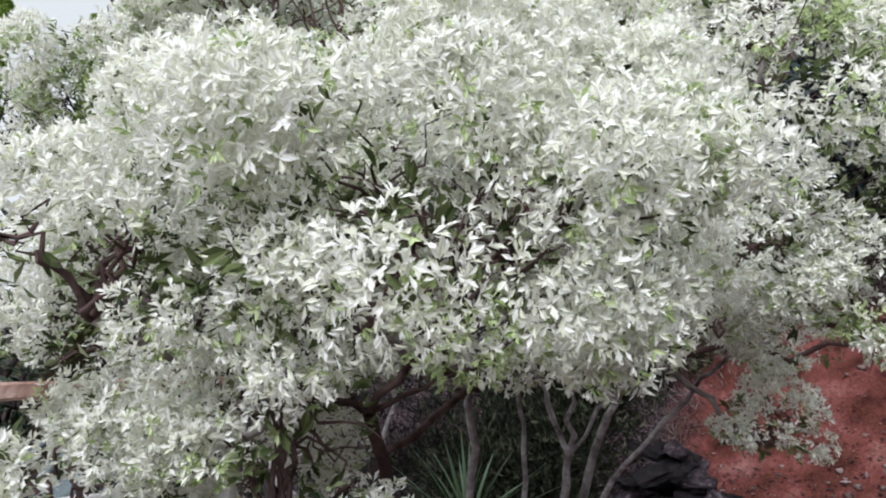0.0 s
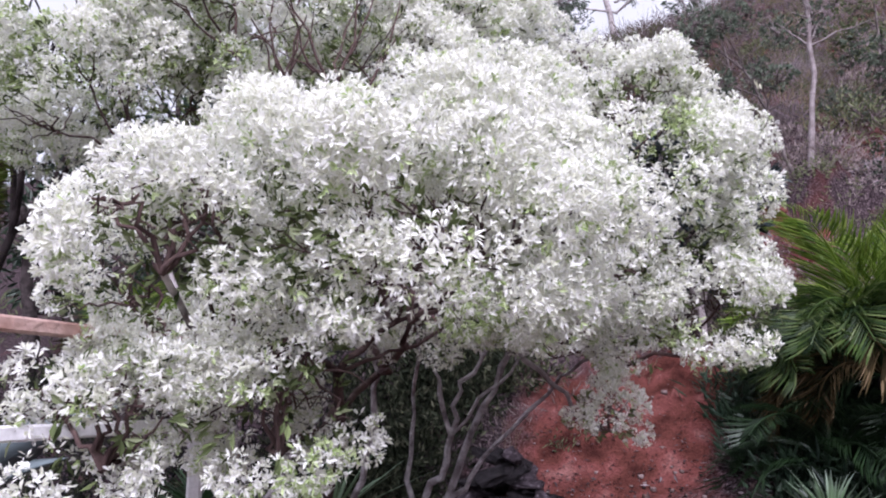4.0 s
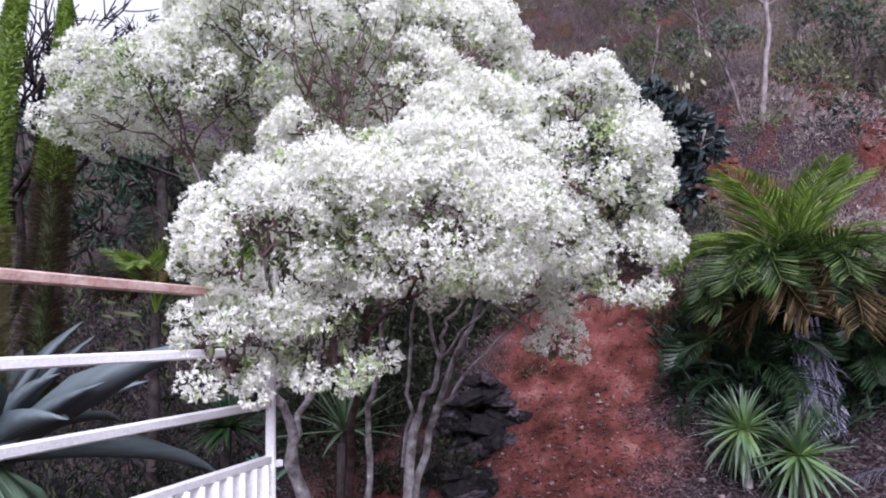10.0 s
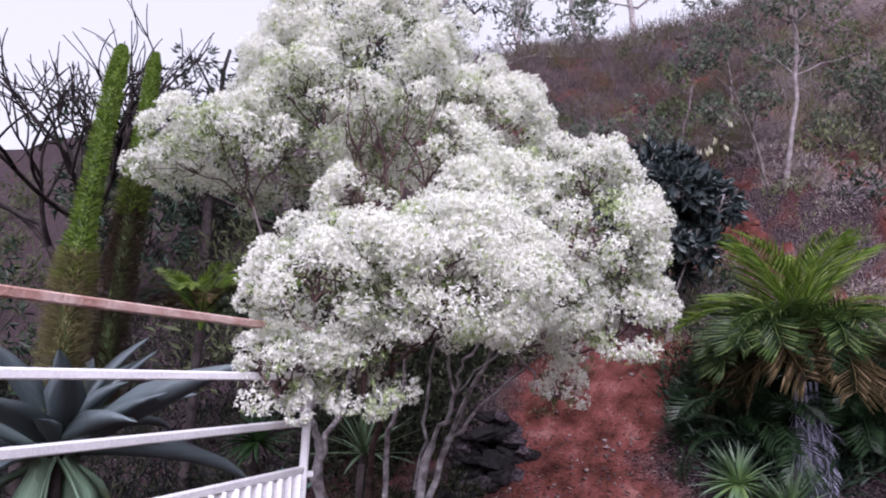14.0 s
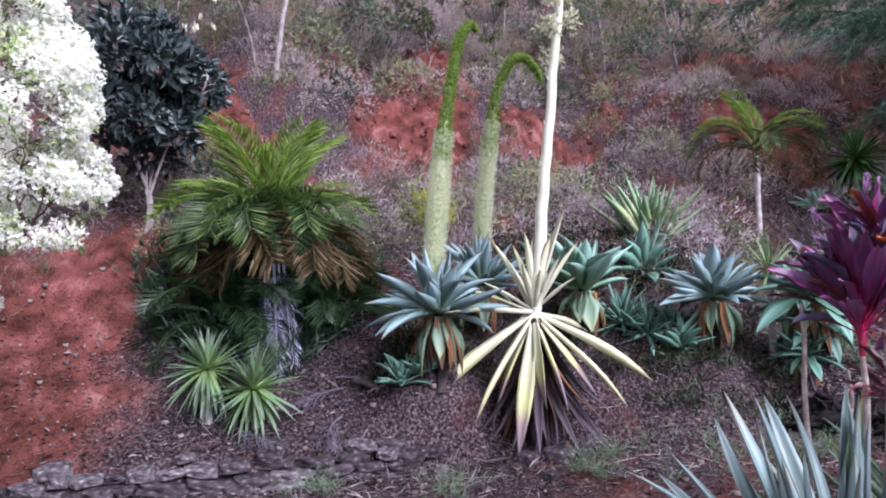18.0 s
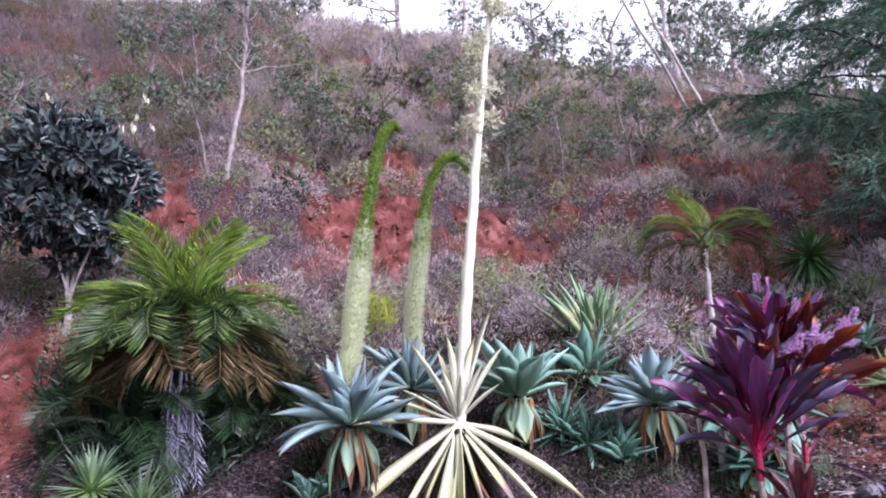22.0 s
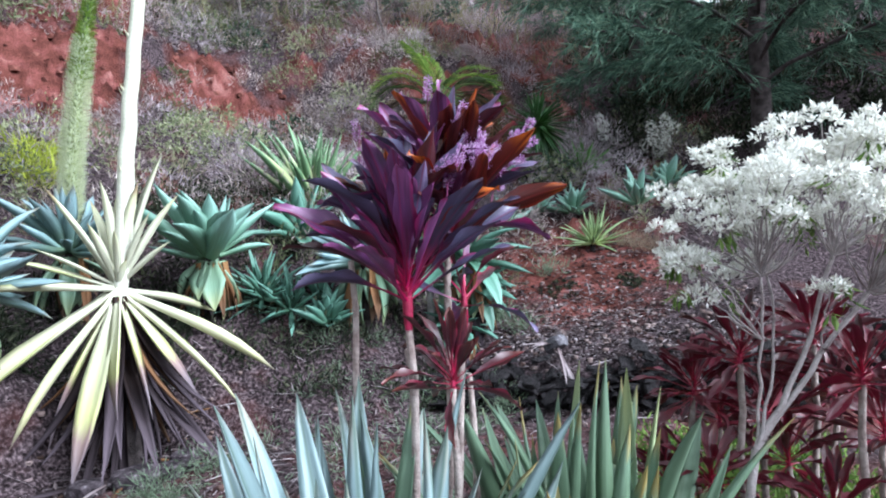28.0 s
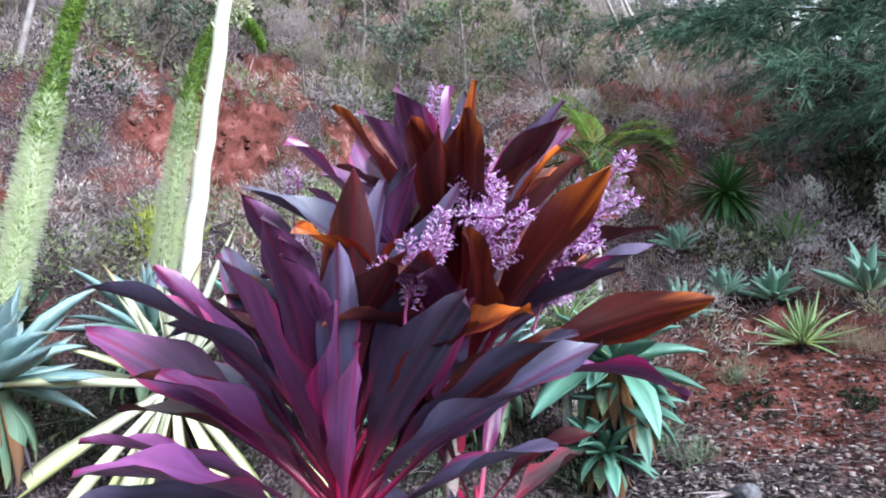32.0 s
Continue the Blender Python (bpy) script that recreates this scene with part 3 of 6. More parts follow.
def ground_z(x, y):
    x, y = np.asarray(x, float), np.asarray(y, float)
    u = hill_u(x, y)
    wave = 0.35 * np.sin(0.55 * x - 0.45 * y + 1.0) + 0.2 * np.sin(1.3 * x - 1.1 * y)
    u2 = u + wave * np.clip((u - 7) / 3, 0, 1)
    z = np.interp(u2, PROFILE_U, PROFILE_Z)
    slope = np.interp(x, SLOPE_X, SLOPE_Z)
    k = np.clip((0.8 - y) / (1.4 + 0.8 * np.maximum(0, x - 11)), 0, 1) * np.clip((x - 5.5) / 0.8, 0, 1)
    z = z * (1 - k) + slope * k
    rough = np.clip((u - 4) / 5, 0.12, 1)
    z = z + rough * (0.10 * np.sin(2.3 * x + 0.7 * y) * np.sin(1.9 * y - 0.8 * x) + 0.05 * np.sin(5.1 * x + 2.2) * np.sin(4.7 * y + 0.6))
    z = z + 0.62 * np.exp(-(((x - 4.95) / 0.5) ** 2 + ((y - 2.2) / 0.55) ** 2)) * np.clip((u - 4.1) / 0.4, 0, 1)
    z = z + 1.0 * np.clip((u - 13) / 7, 0, 1) * np.clip((y - 8) / 5, 0, 1)
    for mx_, my_, amp in ((7.10, 0.16, 0.30), (6.54, 1.40, 0.22), (6.05, 2.30, 0.15)):
        z = z + amp * np.exp(-(((x - mx_) / 0.45) ** 2 + ((y - my_) / 0.5) ** 2))
    return z + 0.012 * np.sin(9 * x + 3 * y) * np.sin(8 * y - 2 * x)


def blob(x, y, cx, cy, rx, ry, turn=0.0):
    c, s = math.cos(radians(turn)), math.sin(radians(turn))
    a, b = (x - cx) * c + (y - cy) * s, -(x - cx) * s + (y - cy) * c
    return np.clip(1.4 - np.sqrt((a / rx) ** 2 + (b / ry) ** 2), 0, 1)


def bareness(x, y):
    u = hill_u(x, y) + 0.35 * np.sin(0.55 * x - 0.45 * y + 1.0)
    patch = np.sin(1.5 * x + 0.8 * y + 0.6) * np.sin(1.3 * y - 0.9 * x) + 0.6 * np.sin(3.7 * x - 2.1 * y + 0.5) * np.sin(2.7 * y + 1.9 * x) + 0.4 * np.sin(7.3 * x + 5.9 * y) * np.sin(6.1 * y - 4.4 * x)
    cut = np.clip(1.5 - np.abs(u - 9.95) / 0.7, 0, 1) * np.clip(0.42 + 0.6 * patch, 0, 1.1) * np.clip((x - 4) / 2, 0, 1)
    # path kept below fully bare: the mixed-in dark stands for its shade
    b = np.maximum(cut, 0.72 * blob(x, y, 2.25, 4.85, 0.9, 1.9, -25))
    b = np.maximum(b, blob(x, y, 1.2, 3.3, 0.9, 0.8))
    b = np.maximum(b, 0.42 * blob(x, y, 0.4, 4.6, 1.5, 2.0))
    b = np.maximum(b, blob(x, y, 3.4, 5.6, 1.1, 0.8, 20) * np.clip(0.6 + 0.5 * patch, 0, 1))
    b = np.maximum(b, blob(x, y, 9.8, -1.6, 1.6, 1.2) * 0.72)
    b = np.maximum(b, blob(x, y, 10.8, 6.4, 0.9, 1.5, -40) * np.clip(0.8 + 0.4 * patch, 0, 1))
    b = np.maximum(b, blob(x, y, 9.2, 5.6, 1.0, 1.0, -40))
    b = np.maximum(b, blob(x, y, 17.0, 1.0, 3.0, 1.2, -50))
    b = np.maximum(b, blob(x, y, 23.5, 2.4, 1.6, 1.6) * np.clip(0.8 + 0.4 * patch, 0, 1))
    b = np.maximum(b, np.clip((u - 5.5) / 1.5, 0, 1) * np.clip((x - 1) / 2, 0, 1) * np.clip(0.14 + 0.24 * patch, 0, 0.45))
    b = np.maximum(b, 0.25 * np.clip((4.6 - u) / 2, 0, 1))
    return b


def ground_axis(lo, hi, fine, far):
    inner = np.arange(lo, hi + 1e-6, fine)
    steps = fine * 1.25 ** np.arange(1, 60)
    reach = np.cumsum(steps)
    reach = reach[reach < far]
    return np.concatenate([(lo - reach)[::-1], inner, hi + reach])


gx, gy = ground_axis(-4, 14, 0.09, 900), ground_axis(-5, 13, 0.09, 900)
X, Y = np.meshgrid(gx, gy, indexing="ij")
Zg = ground_z(X, Y)
Zg += (0.012 + 0.05 * np.clip(hill_u(X, Y) - 6, 0, 1) + 0.08 * bareness(X, Y) * (hill_u(X, Y) > 8.5)) * rng.standard_normal(Zg.shape) * (np.abs(X - 5) < 12) * (np.abs(Y - 4) < 12)
i, j = np.meshgrid(np.arange(len(gx) - 1), np.arange(len(gy) - 1), indexing="ij")
a = i * len(gy) + j
gmesh = arrays_mesh("ground", np.stack([X, Y, Zg], -1), np.stack([a, a + len(gy), a + len(gy) + 1, a + 1], -1).reshape(-1, 4), EARTH)
att = gmesh.attributes.new("bare", "FLOAT", "POINT")
att.data.foreach_set("value", bareness(X, Y).ravel().astype(np.float32))
tagged(new("ground", gmesh), "red earth garden floor rising to a scrubby cut bank", "ground", kind="structure")


def on_ground(x, y, lift=0.0):
    return Vector((x, y, float(ground_z(x, y)) + lift))


# ---- big white-bracted tree ----
def star_leaves(P, Nrm, per, length, width, spread=1.0, flat=0.15, face=0.5):
    """A spray of bracts at each point P, opening along Nrm."""
    n = len(P)
    C = np.repeat(P, per, 0)
    A = np.repeat(unit(Nrm), per, 0)
    R = unit(rng.standard_normal((n * per, 3)))
    side = unit(R - (R * A).sum(1, keepdims=True) * A)
    tilt = rng.uniform(flat, 1.0, (n * per, 1)) * spread
    D = unit(A * (1 - tilt * 0.75) + side * tilt)
    L = length * rng.uniform(0.65, 1.25, n * per)
    return kites(C + rng.normal(0, length * .12, C.shape), D, A + face * R, L, width * L / length, 0.05, 0.6)


def dome_points(c, r, n, lowest=-0.75):
    D = unit(rng.standard_normal((n * 2, 3)))
    D = D[D[:, 2] > lowest][:n]
    lump = 1 + 0.13 * np.sin(5 * D[:, 0] + c[0] * 9) * np.sin(6 * D[:, 1] + c[1] * 7) + 0.1 * np.sin(9 * D[:, 2] + 3 * D[:, 0])
    shell = lump * (1 - np.abs(rng.normal(0, 0.13, len(D))))
    return np.asarray(c) + D * np.asarray(r) * shell[:, None], unit(D / np.asarray(r))


BLOOMS = 140       # whorls of bracts on each swelling of the crown
# centre, radii, how far the skirt comes down (-1: all round)
DOMES = [
    ((0.00, 1.32, 1.89), (0.60, 0.58, 0.38), -0.68), ((-0.52, 1.57, 1.80), (0.42, 0.46, 0.42), -0.85), ((-0.72, 1.30, 1.44), (0.20, 0.21, 0.19), -0.9),
    ((-0.33, 1.36, 1.48), (0.25, 0.26, 0.24), -0.8), ((-0.98, 2.76, 2.78), (0.78, 0.70, 0.46), -0.3), ((-0.32, 2.05, 2.49), (0.26, 0.26, 0.22), -0.6),
    ((-0.29, 3.10, 3.72), (0.92, 0.82, 0.74), -0.4), ((0.62, 2.80, 3.25), (0.50, 0.60, 0.55), -0.5), ((1.00, 1.98, 2.28), (0.58, 0.66, 0.60), -0.7),
    ((1.27, 1.99, 1.83), (0.40, 0.48, 0.35), -0.7), ((1.13, 2.42, 1.40), (0.19, 0.17, 0.14), -0.9), ((1.18, 2.04, 2.79), (0.28, 0.30, 0.24), -0.4),
    ((0.40, 1.90, 2.30), (0.50, 0.45, 0.38), -0.2), ((0.15, 2.50, 2.95), (0.55, 0.50, 0.40), -0.4), ((-0.55, 2.35, 3.15), (0.50, 0.45, 0.35), -0.4),
    ((0.72, 1.75, 1.86), (0.34, 0.30, 0.26), -0.6), ((-0.12, 1.06, 1.80), (0.34, 0.22, 0.18), -0.6), ((-0.60, 1.14, 1.86), (0.21, 0.26, 0.18), -0.5),
]
tree_base = on_ground(0.0, 3.0)
tree = thing("white_flowering_tree", tree_base, "large multi-stemmed tree covered in small white bracts", "tree")
tb = np.array(tree_base)
forks = {"left": np.array((-0.50, 2.62, 1.42)), "mid": np.array((0.10, 2.45, 1.60)), "right": np.array((0.72, 2.45, 1.72))}
stems = []


def stem(a0, b0, r0, r1, wob=0.014, n=11):
    line = bend(np.array(a0), np.array(b0), rng.normal(0, .02, 3), n, wob)
    stems.append((line - tb, np.linspace(r0, r1, n) * 0.9 * (1 + rng.normal(0, .10, n))))
    part("trunk", limb_mesh("trunk", [stems[-1]], LICHENBARK, 9), tree)
    return line[-1]


low_l = stem((-0.16, 3.02, -.35), (-0.40, 2.88, 0.86), 0.062, 0.045)
stem(low_l, (-0.52, 2.74, 1.15), 0.038, 0.026, n=7)
stem((-0.52, 2.74, 1.15), (-0.78, 2.60, 1.55), 0.021, 0.012, n=7)
stem((-0.52, 2.74, 1.15), forks["left"], 0.022, 0.014, n=7)
stem(low_l, (-0.26, 2.78, 1.28), 0.028, 0.018, n=8)
stem((-0.26, 2.78, 1.28), (-0.20, 2.62, 1.62), 0.016, 0.010, n=6)
stem((0.06, 2.98, -.35), (0.05, 2.82, 0.95), 0.030, 0.022)
stem((0.05, 2.82, 0.95), forks["mid"], 0.020, 0.012, n=8)
low_r = stem((0.12, 3.0, -.35), (0.36, 2.78, 0.98), 0.042, 0.031)
stem(low_r, (0.46, 2.62, 1.32), 0.022, 0.016, n=7)
stem((0.46, 2.62, 1.32), (0.58, 2.5, 1.66), 0.015, 0.010, n=7)
stem((0.46, 2.62, 1.32), (0.34, 2.4, 1.75), 0.013, 0.008, n=7)
low_s = stem((0.17, 2.97, -.35), (0.50, 2.84, 1.02), 0.034, 0.026)
stem(low_s, forks["right"], 0.021, 0.014, n=8)
stem(low_s, (0.90, 2.5, 1.50), 0.016, 0.010, n=8)
stem((0.28, 2.9, 0.66), (0.30, 2.7, 1.50), 0.017, 0.010, n=9)
for a0, b0, r0 in (((0.58, 2.5, 1.66), (0.76, 2.15, 2.02), .010), ((0.34, 2.4, 1.75), (0.30, 2.0, 2.12), .009), (forks["right"], (1.05, 2.1, 2.05), .013), ((0.90, 2.5, 1.50), (1.16, 2.2, 1.74), .010), ((0.30, 2.7, 1.50), (0.16, 2.2, 1.95), .010), (forks["mid"], (0.05, 2.0, 2.05), .012), ((-0.20, 2.62, 1.62), (-0.25, 2.0, 1.95), .010), (forks["left"], (-0.62, 2.1, 1.85), .013), ((0.58, 2.5, 1.66), (0.50, 2.2, 2.1), .008), ((0.46, 2.62, 1.32), (0.82, 2.4, 1.72), .010)):
    stem(a0, b0, r0, r0 * .6, n=7)
for k, (c, r, skirt) in enumerate(DOMES):
    c, r = np.array(c), np.array(r)
    key = "left" if c[0] < -0.35 else ("right" if c[0] > 0.5 else "mid")
    hub = c - np.array((0, 0, r[2] * 0.55))
    big = float(r.max())
    lines = [(bend(forks[key], hub, (0, 0, -0.05 * big), 8, 0.015) - tb, np.linspace(0.015, 0.008, 8))]
    part("limb", limb_mesh("limb", lines, BARK if k % 3 else TWIG), tree)
    ends, _ = dome_points(c, r * 0.9, int(10 + 30 * big), -0.3)
    tw = []
    arms = [hub + (c + unit(rng.standard_normal(3) + np.array((0, 0, .4))) * r * 0.5 - hub) * rng.uniform(.7, 1.1) for _ in range(6)]
    for e in arms:
        tw.append((bend(hub, e, rng.normal(0, 0.04 * big, 3), 6, 0.012) - tb, np.linspace(0.008, 0.0045, 6)))
    for e in ends:
        p = arms[int(np.argmin([np.linalg.norm(e - q) for q in arms]))]
        tw.append((bend(p, e, rng.normal(0, 0.05 * big, 3), 7, 0.012) - tb, np.linspace(0.0045, 0.0014, 7)))
    tagged(part("twig_work", limb_mesh("twig_work", tw, TWIG, 5), tree), kind="stuff")
    area = 4 * math.pi * ((r[0] * r[1]) ** 1.6 / 3 + 2 * ((r[0] * r[2]) ** 1.6) / 3) ** (1 / 1.6)
    near = c[1] < 1.9
    B, Bn = dome_points(c, r * 0.94, int(area * (39 if near or big < .45 else 24)), skirt)
    keep = np.ones(len(B), bool)
    for q, (c2, r2, _) in enumerate(DOMES):
        if q != k:
            keep &= (((B - np.array(c2)) / (np.array(r2) * 0.76)) ** 2).sum(1) > 1
    keep &= (((B - np.array((-0.12, 2.15, 2.86))) / np.array((0.26, 0.62, 0.40))) ** 2).sum(1) > 1
    B, Bn = B[keep], Bn[keep]
    swell = rng.uniform(0.075, 0.15, len(B)) * min(1.0, 0.35 + big)
    whorls = ((BLOOMS if near else 0.8 * BLOOMS) * (swell / 0.11) ** 2).astype(int)
    P, Nn, rb = np.repeat(B, whorls, 0), np.repeat(Bn, whorls, 0), np.repeat(swell, whorls)[:, None]
    Nn = unit(0.75 * Nn + unit(rng.standard_normal(P.shape)))
    P = P + Nn * rb * (1.08 - np.abs(rng.normal(0, 0.30, rb.shape))) * np.array((1, 1, 0.85))
    up = unit(Nn + np.array((0, 0, 0.18)) + rng.normal(0, 0.22, Nn.shape))
    green = np.repeat(rng.random(len(B)) < (0.30 if k in (4, 14) else 0.05), whorls)
    pale = (rng.random(len(P)) < 0.035 + 0.12 * (Nn[:, 2] < -0.3)) | (green & (rng.random(len(P)) < 0.55))
    for nm, sel, mt in (("white_foliage", ~pale, BRACT), ("green_foliage", pale, BRACTPALE)):
        if sel.sum():
            V, Q = star_leaves(P[sel] - tb, up[sel], 6, 0.0195 if near else 0.0230, 0.0068 if near else 0.0080, 1.0, 0.45, 0.2)
            tagged(part(nm, arrays_mesh(nm, V, Q, mt, False), tree), kind="stuff")
    # inner shell of olive leaves, its dark tone backs the gaps as shade
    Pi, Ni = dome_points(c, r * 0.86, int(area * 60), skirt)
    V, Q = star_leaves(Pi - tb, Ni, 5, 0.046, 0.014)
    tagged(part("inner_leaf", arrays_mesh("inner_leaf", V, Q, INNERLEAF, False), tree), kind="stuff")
# the forked limb that carries the front dome
sh = np.array((-0.05, 0.0, -0.07))
fk, low_fk = np.array((-0.12, 1.52, 1.63)) + sh, np.array((-0.16, 1.78, 1.24))
lines = [(bend(np.array((-0.02, 2.95, 0.1)), low_fk, (-.03, 0.1, -0.12), 9, 0.01) - tb, np.linspace(0.026, 0.017, 9)), (bend(low_fk, fk, (0.02, 0, 0.0), 6, 0.008) - tb, np.linspace(0.017, 0.015, 6))]
for e, r0 in (((-0.28, 1.50, 1.68), .011), ((0.04, 1.49, 1.77), .011), ((0.08, 1.62, 1.70), .007), ((-0.22, 1.62, 1.74), .005)):
    lines.append((bend(fk, np.array(e) + sh, (0, 0, .01), 6, 0.008) - tb, np.linspace(r0, r0 * .7, 6)))
for p, e in (((-0.28, 1.50, 1.68), (-0.53, 1.48, 1.71)), ((-0.28, 1.50, 1.68), (-0.40, 1.46, 1.80)), ((-0.28, 1.50, 1.68), (-0.26, 1.42, 1.84)), ((0.04, 1.49, 1.77), (-0.02, 1.44, 1.93)), ((0.04, 1.49, 1.77), (0.09, 1.44, 1.92)), ((0.04, 1.49, 1.77), (0.20, 1.45, 1.88)), ((0.08, 1.62, 1.70), (0.30, 1.6, 1.84)), ((-0.02, 1.44, 1.93), (-0.10, 1.38, 2.05)), ((0.09, 1.44, 1.92), (0.14, 1.36, 2.05))):
    lines.append((bend(np.array(p) + sh, np.array(e) + sh, rng.normal(0, 0.015, 3), 6, 0.008) - tb, np.linspace(0.0075, 0.0035, 6)))
part("limb", limb_mesh("limb", lines, TWIG), tree)
# dark forked branches standing in the open gap of the crown
lines = []
for q in range(9):
    e = np.array((-0.14, 2.1, 2.9)) + rng.normal(0, .2, 3) * np.array((1, 1, 1.1)) + np.array((0, 0, .12))
    p = np.array((-0.10, 2.25, 2.38)) + rng.normal(0, .05, 3)
    mid = (p + e) / 2 + rng.normal(0, .05, 3)
    lines.append((bend(p, mid, (0, 0, 0), 5, .01) - tb, np.linspace(0.012, 0.008, 5)))
    for _ in range(3):
        lines.append((bend(mid, e + rng.normal(0, .1, 3), rng.normal(0, .03, 3), 6, .01) - tb, np.linspace(0.007, 0.0025, 6)))
tagged(part("branch_fork", limb_mesh("branch_fork", lines, TWIG, 5), tree), kind="stuff")

# ---- white gate standing open, its far post in front of the tree ----
GATE_POST = Vector((-0.56, 1.75, 0))
GATE_WAY = Vector((-0.57, -0.82, 0)).normalized()


def beam(a, b, w, h, material, name="beam"):
    """A bar with softened edges from a to b, w wide and h high."""
    a, b = Vector(a), Vector(b)
    bm = bmesh.new()
    bmesh.ops.create_cube(bm, size=1.0)
    bmesh.ops.scale(bm, vec=((b - a).length, w, h), verts=bm.verts)
    bmesh.ops.bevel(bm, geom=bm.edges[:], offset=min(w, h) * 0.18, segments=1, affect="EDGES")
    turn = (b - a).to_track_quat("X", "Z").to_matrix().to_4x4()
    bmesh.ops.transform(bm, matrix=Matrix.Translation((a + b) / 2) @ turn, verts=bm.verts)
    me = bpy.data.meshes.new(name)
    bm.to_mesh(me)
    bm.free()
    me.materials.append(material)
    return me


gate_at = on_ground(GATE_POST.x, GATE_POST.y)
gate = thing("white_gate", gate_at, "white painted metal gate, open rails over a slatted panel", "gate")
gz = gate_at.z
GATE_LEN, RAILS = 2.2, (1.655, 1.42, 1.19, 0.955)
part("post", beam((0, 0, 0), (0, 0, 1.46 - gz), 0.042, 0.042, WHITEPAINT), gate)
part("post", beam(GATE_WAY * GATE_LEN, GATE_WAY * GATE_LEN + Vector((0, 0, 1.70 - gz)), 0.05, 0.05, WHITEPAINT), gate)
for q, z in enumerate(RAILS):
    part("rail", beam(Vector((0, 0, z - gz)), GATE_WAY * GATE_LEN + Vector((0, 0, z - gz)), 0.03, 0.036, WHITEPAINT if q else RUST), gate, None, "" if q else "rust-stained top rail")
part("rail", beam(Vector((0, 0, 0.79 - gz)), GATE_WAY * GATE_LEN + Vector((0, 0, 0.79 - gz)), 0.03, 0.03, WHITEPAINT), gate)
part("rail", beam(Vector((0, 0, 0.10 - gz)), GATE_WAY * GATE_LEN + Vector((0, 0, 0.10 - gz)), 0.03, 0.03, WHITEPAINT), gate)
slat = beam((0, 0, 0.11 - gz), (0, 0, 0.94 - gz), 0.062, 0.012, WHITEPAINT, "slat")
for q in range(26):
    s = 0.06 + q * 0.082
    m = Matrix.Translation(GATE_WAY * s) @ Matrix.Rotation(math.atan2(GATE_WAY.y, GATE_WAY.x) + math.pi / 2 * 0, 4, "Z")
    part("slat", slat, gate, m)
part("hinge", beam((-0.02, 0.0, 0.93 - gz), (0.05, 0.03, 0.93 - gz), 0.03, 0.03, WHITEPAINT), gate)


# ---- plants ----
SLOPE_PLANTS = ((11.28, -0.95, 0.42, 28), (11.25, -1.48, 0.44, 28), (11.39, -2.39, 0.52, 28), (12.42, -2.85, 0.5, 26), (11.7, -0.38, 0.36, 24), (10.45, -0.58, 0.5, 28))
TUFT = (10.02, -1.79)


def agave(at, label, count=34, length=0.55, skin=AGAVE_BLUE, w=0.17, stem=0.0, el_low=-5, droop=(-0.2, 0.35), old=0, dry=0, fold=0.6, group="agaves", name="agave", el_top=86, shape="agave", base_z=None):
    x, y, z = at
    g = float(ground_z(x, y)) if base_z is None else base_z
    ob = thing(name, (x, y, g), label, "agave" if name == "agave" else "plant", group)
    h = z - g
    if h > 0.08:
        part("stem", limb_mesh("stem", [(bend((0, 0, -0.06), (0, 0, h), (0.03, 0, 0), 6, 0.008), np.linspace(0.05, 0.045, 6) * min(1, length / .5))], BARKDARK, 9), ob)
    meshes = [leaf_mesh(skin, w * k, d, fold, 0.022, shape, 9, tw) for d, k, tw in zip(np.linspace(droop[0], droop[1], 4), (1.0, 0.85, 1.05, 0.92), (0.0, 0.25, -0.25, 0.1))]
    rosette(ob, (0, 0, h), count, length, el_top, el_low, meshes, 1.15, 0.06 * length / .5, 0.2, rise=0.14 * length)
    if old:
        rosette(ob, (0, 0, h - 0.03), old * 2, min(length * 0.92, h + .08), -30, -82, [leaf_mesh(AGAVE_OLD, w * 1.45, 0.35, fold * .6, 0.02, shape), leaf_mesh(AGAVE_OLD, w * 1.2, 0.5, fold, 0.02, shape)], 1, 0.06, 0.12, spin=40)
    if dry:
        rosette(ob, (0, 0, h - 0.04), dry * 2, min(length * .95, h + .06), -64, -87, [leaf_mesh(DRY_LEAF, w * .7, 0.2, 0.8, 0.01, shape), leaf_mesh(DRY_LEAF, w * .5, -0.1, 0.9, 0.01, shape), leaf_mesh(DARK_LEAF, w * .6, 0.1, 0.9, 0.01, shape)], 1, 0.09, 0.15, name="dry_leaf", spin=80)
    return ob


agave((4.76, 1.98, 1.02), "blue-grey agave on a short trunk with dry leaves hanging below", 54, 0.57, AGAVE_BLUE, 0.275, el_low=-12, droop=(-0.3, 0.5), old=4, dry=12, el_top=68)
agave((6.05, 2.30, 1.25), "blue-grey agave rosette carrying a tall flower spike", 42, 0.55, AGAVE_BLUE, 0.23, el_low=8, old=4, dry=5)
agave((6.58, 1.34, 1.16), "broad-leaved pale blue-green agave with brown dry leaves underneath", 36, 0.56, AGAVE_PALE, 0.34, el_low=2, droop=(-0.3, 0.35), old=4, dry=7)
agave((7.10, 0.10, 1.04), "blue-grey agave with folded pointed leaves on the bank", 54, 0.52, AGAVE_BLUE, 0.31, el_low=-6, droop=(-0.3, 0.4), old=4, dry=6, el_top=78)
agave((8.30, 1.15, 1.62), "upright yellow-edged green agave behind the others", 66, 0.74, AGAVE_UP, 0.15, el_low=42, droop=(0.0, 0.2), base_z=1.2)
agave((7.75, 1.05, 1.30), "blue-green agave under an upright one", 34, 0.56, AGAVE_TEAL, 0.30, el_low=0)
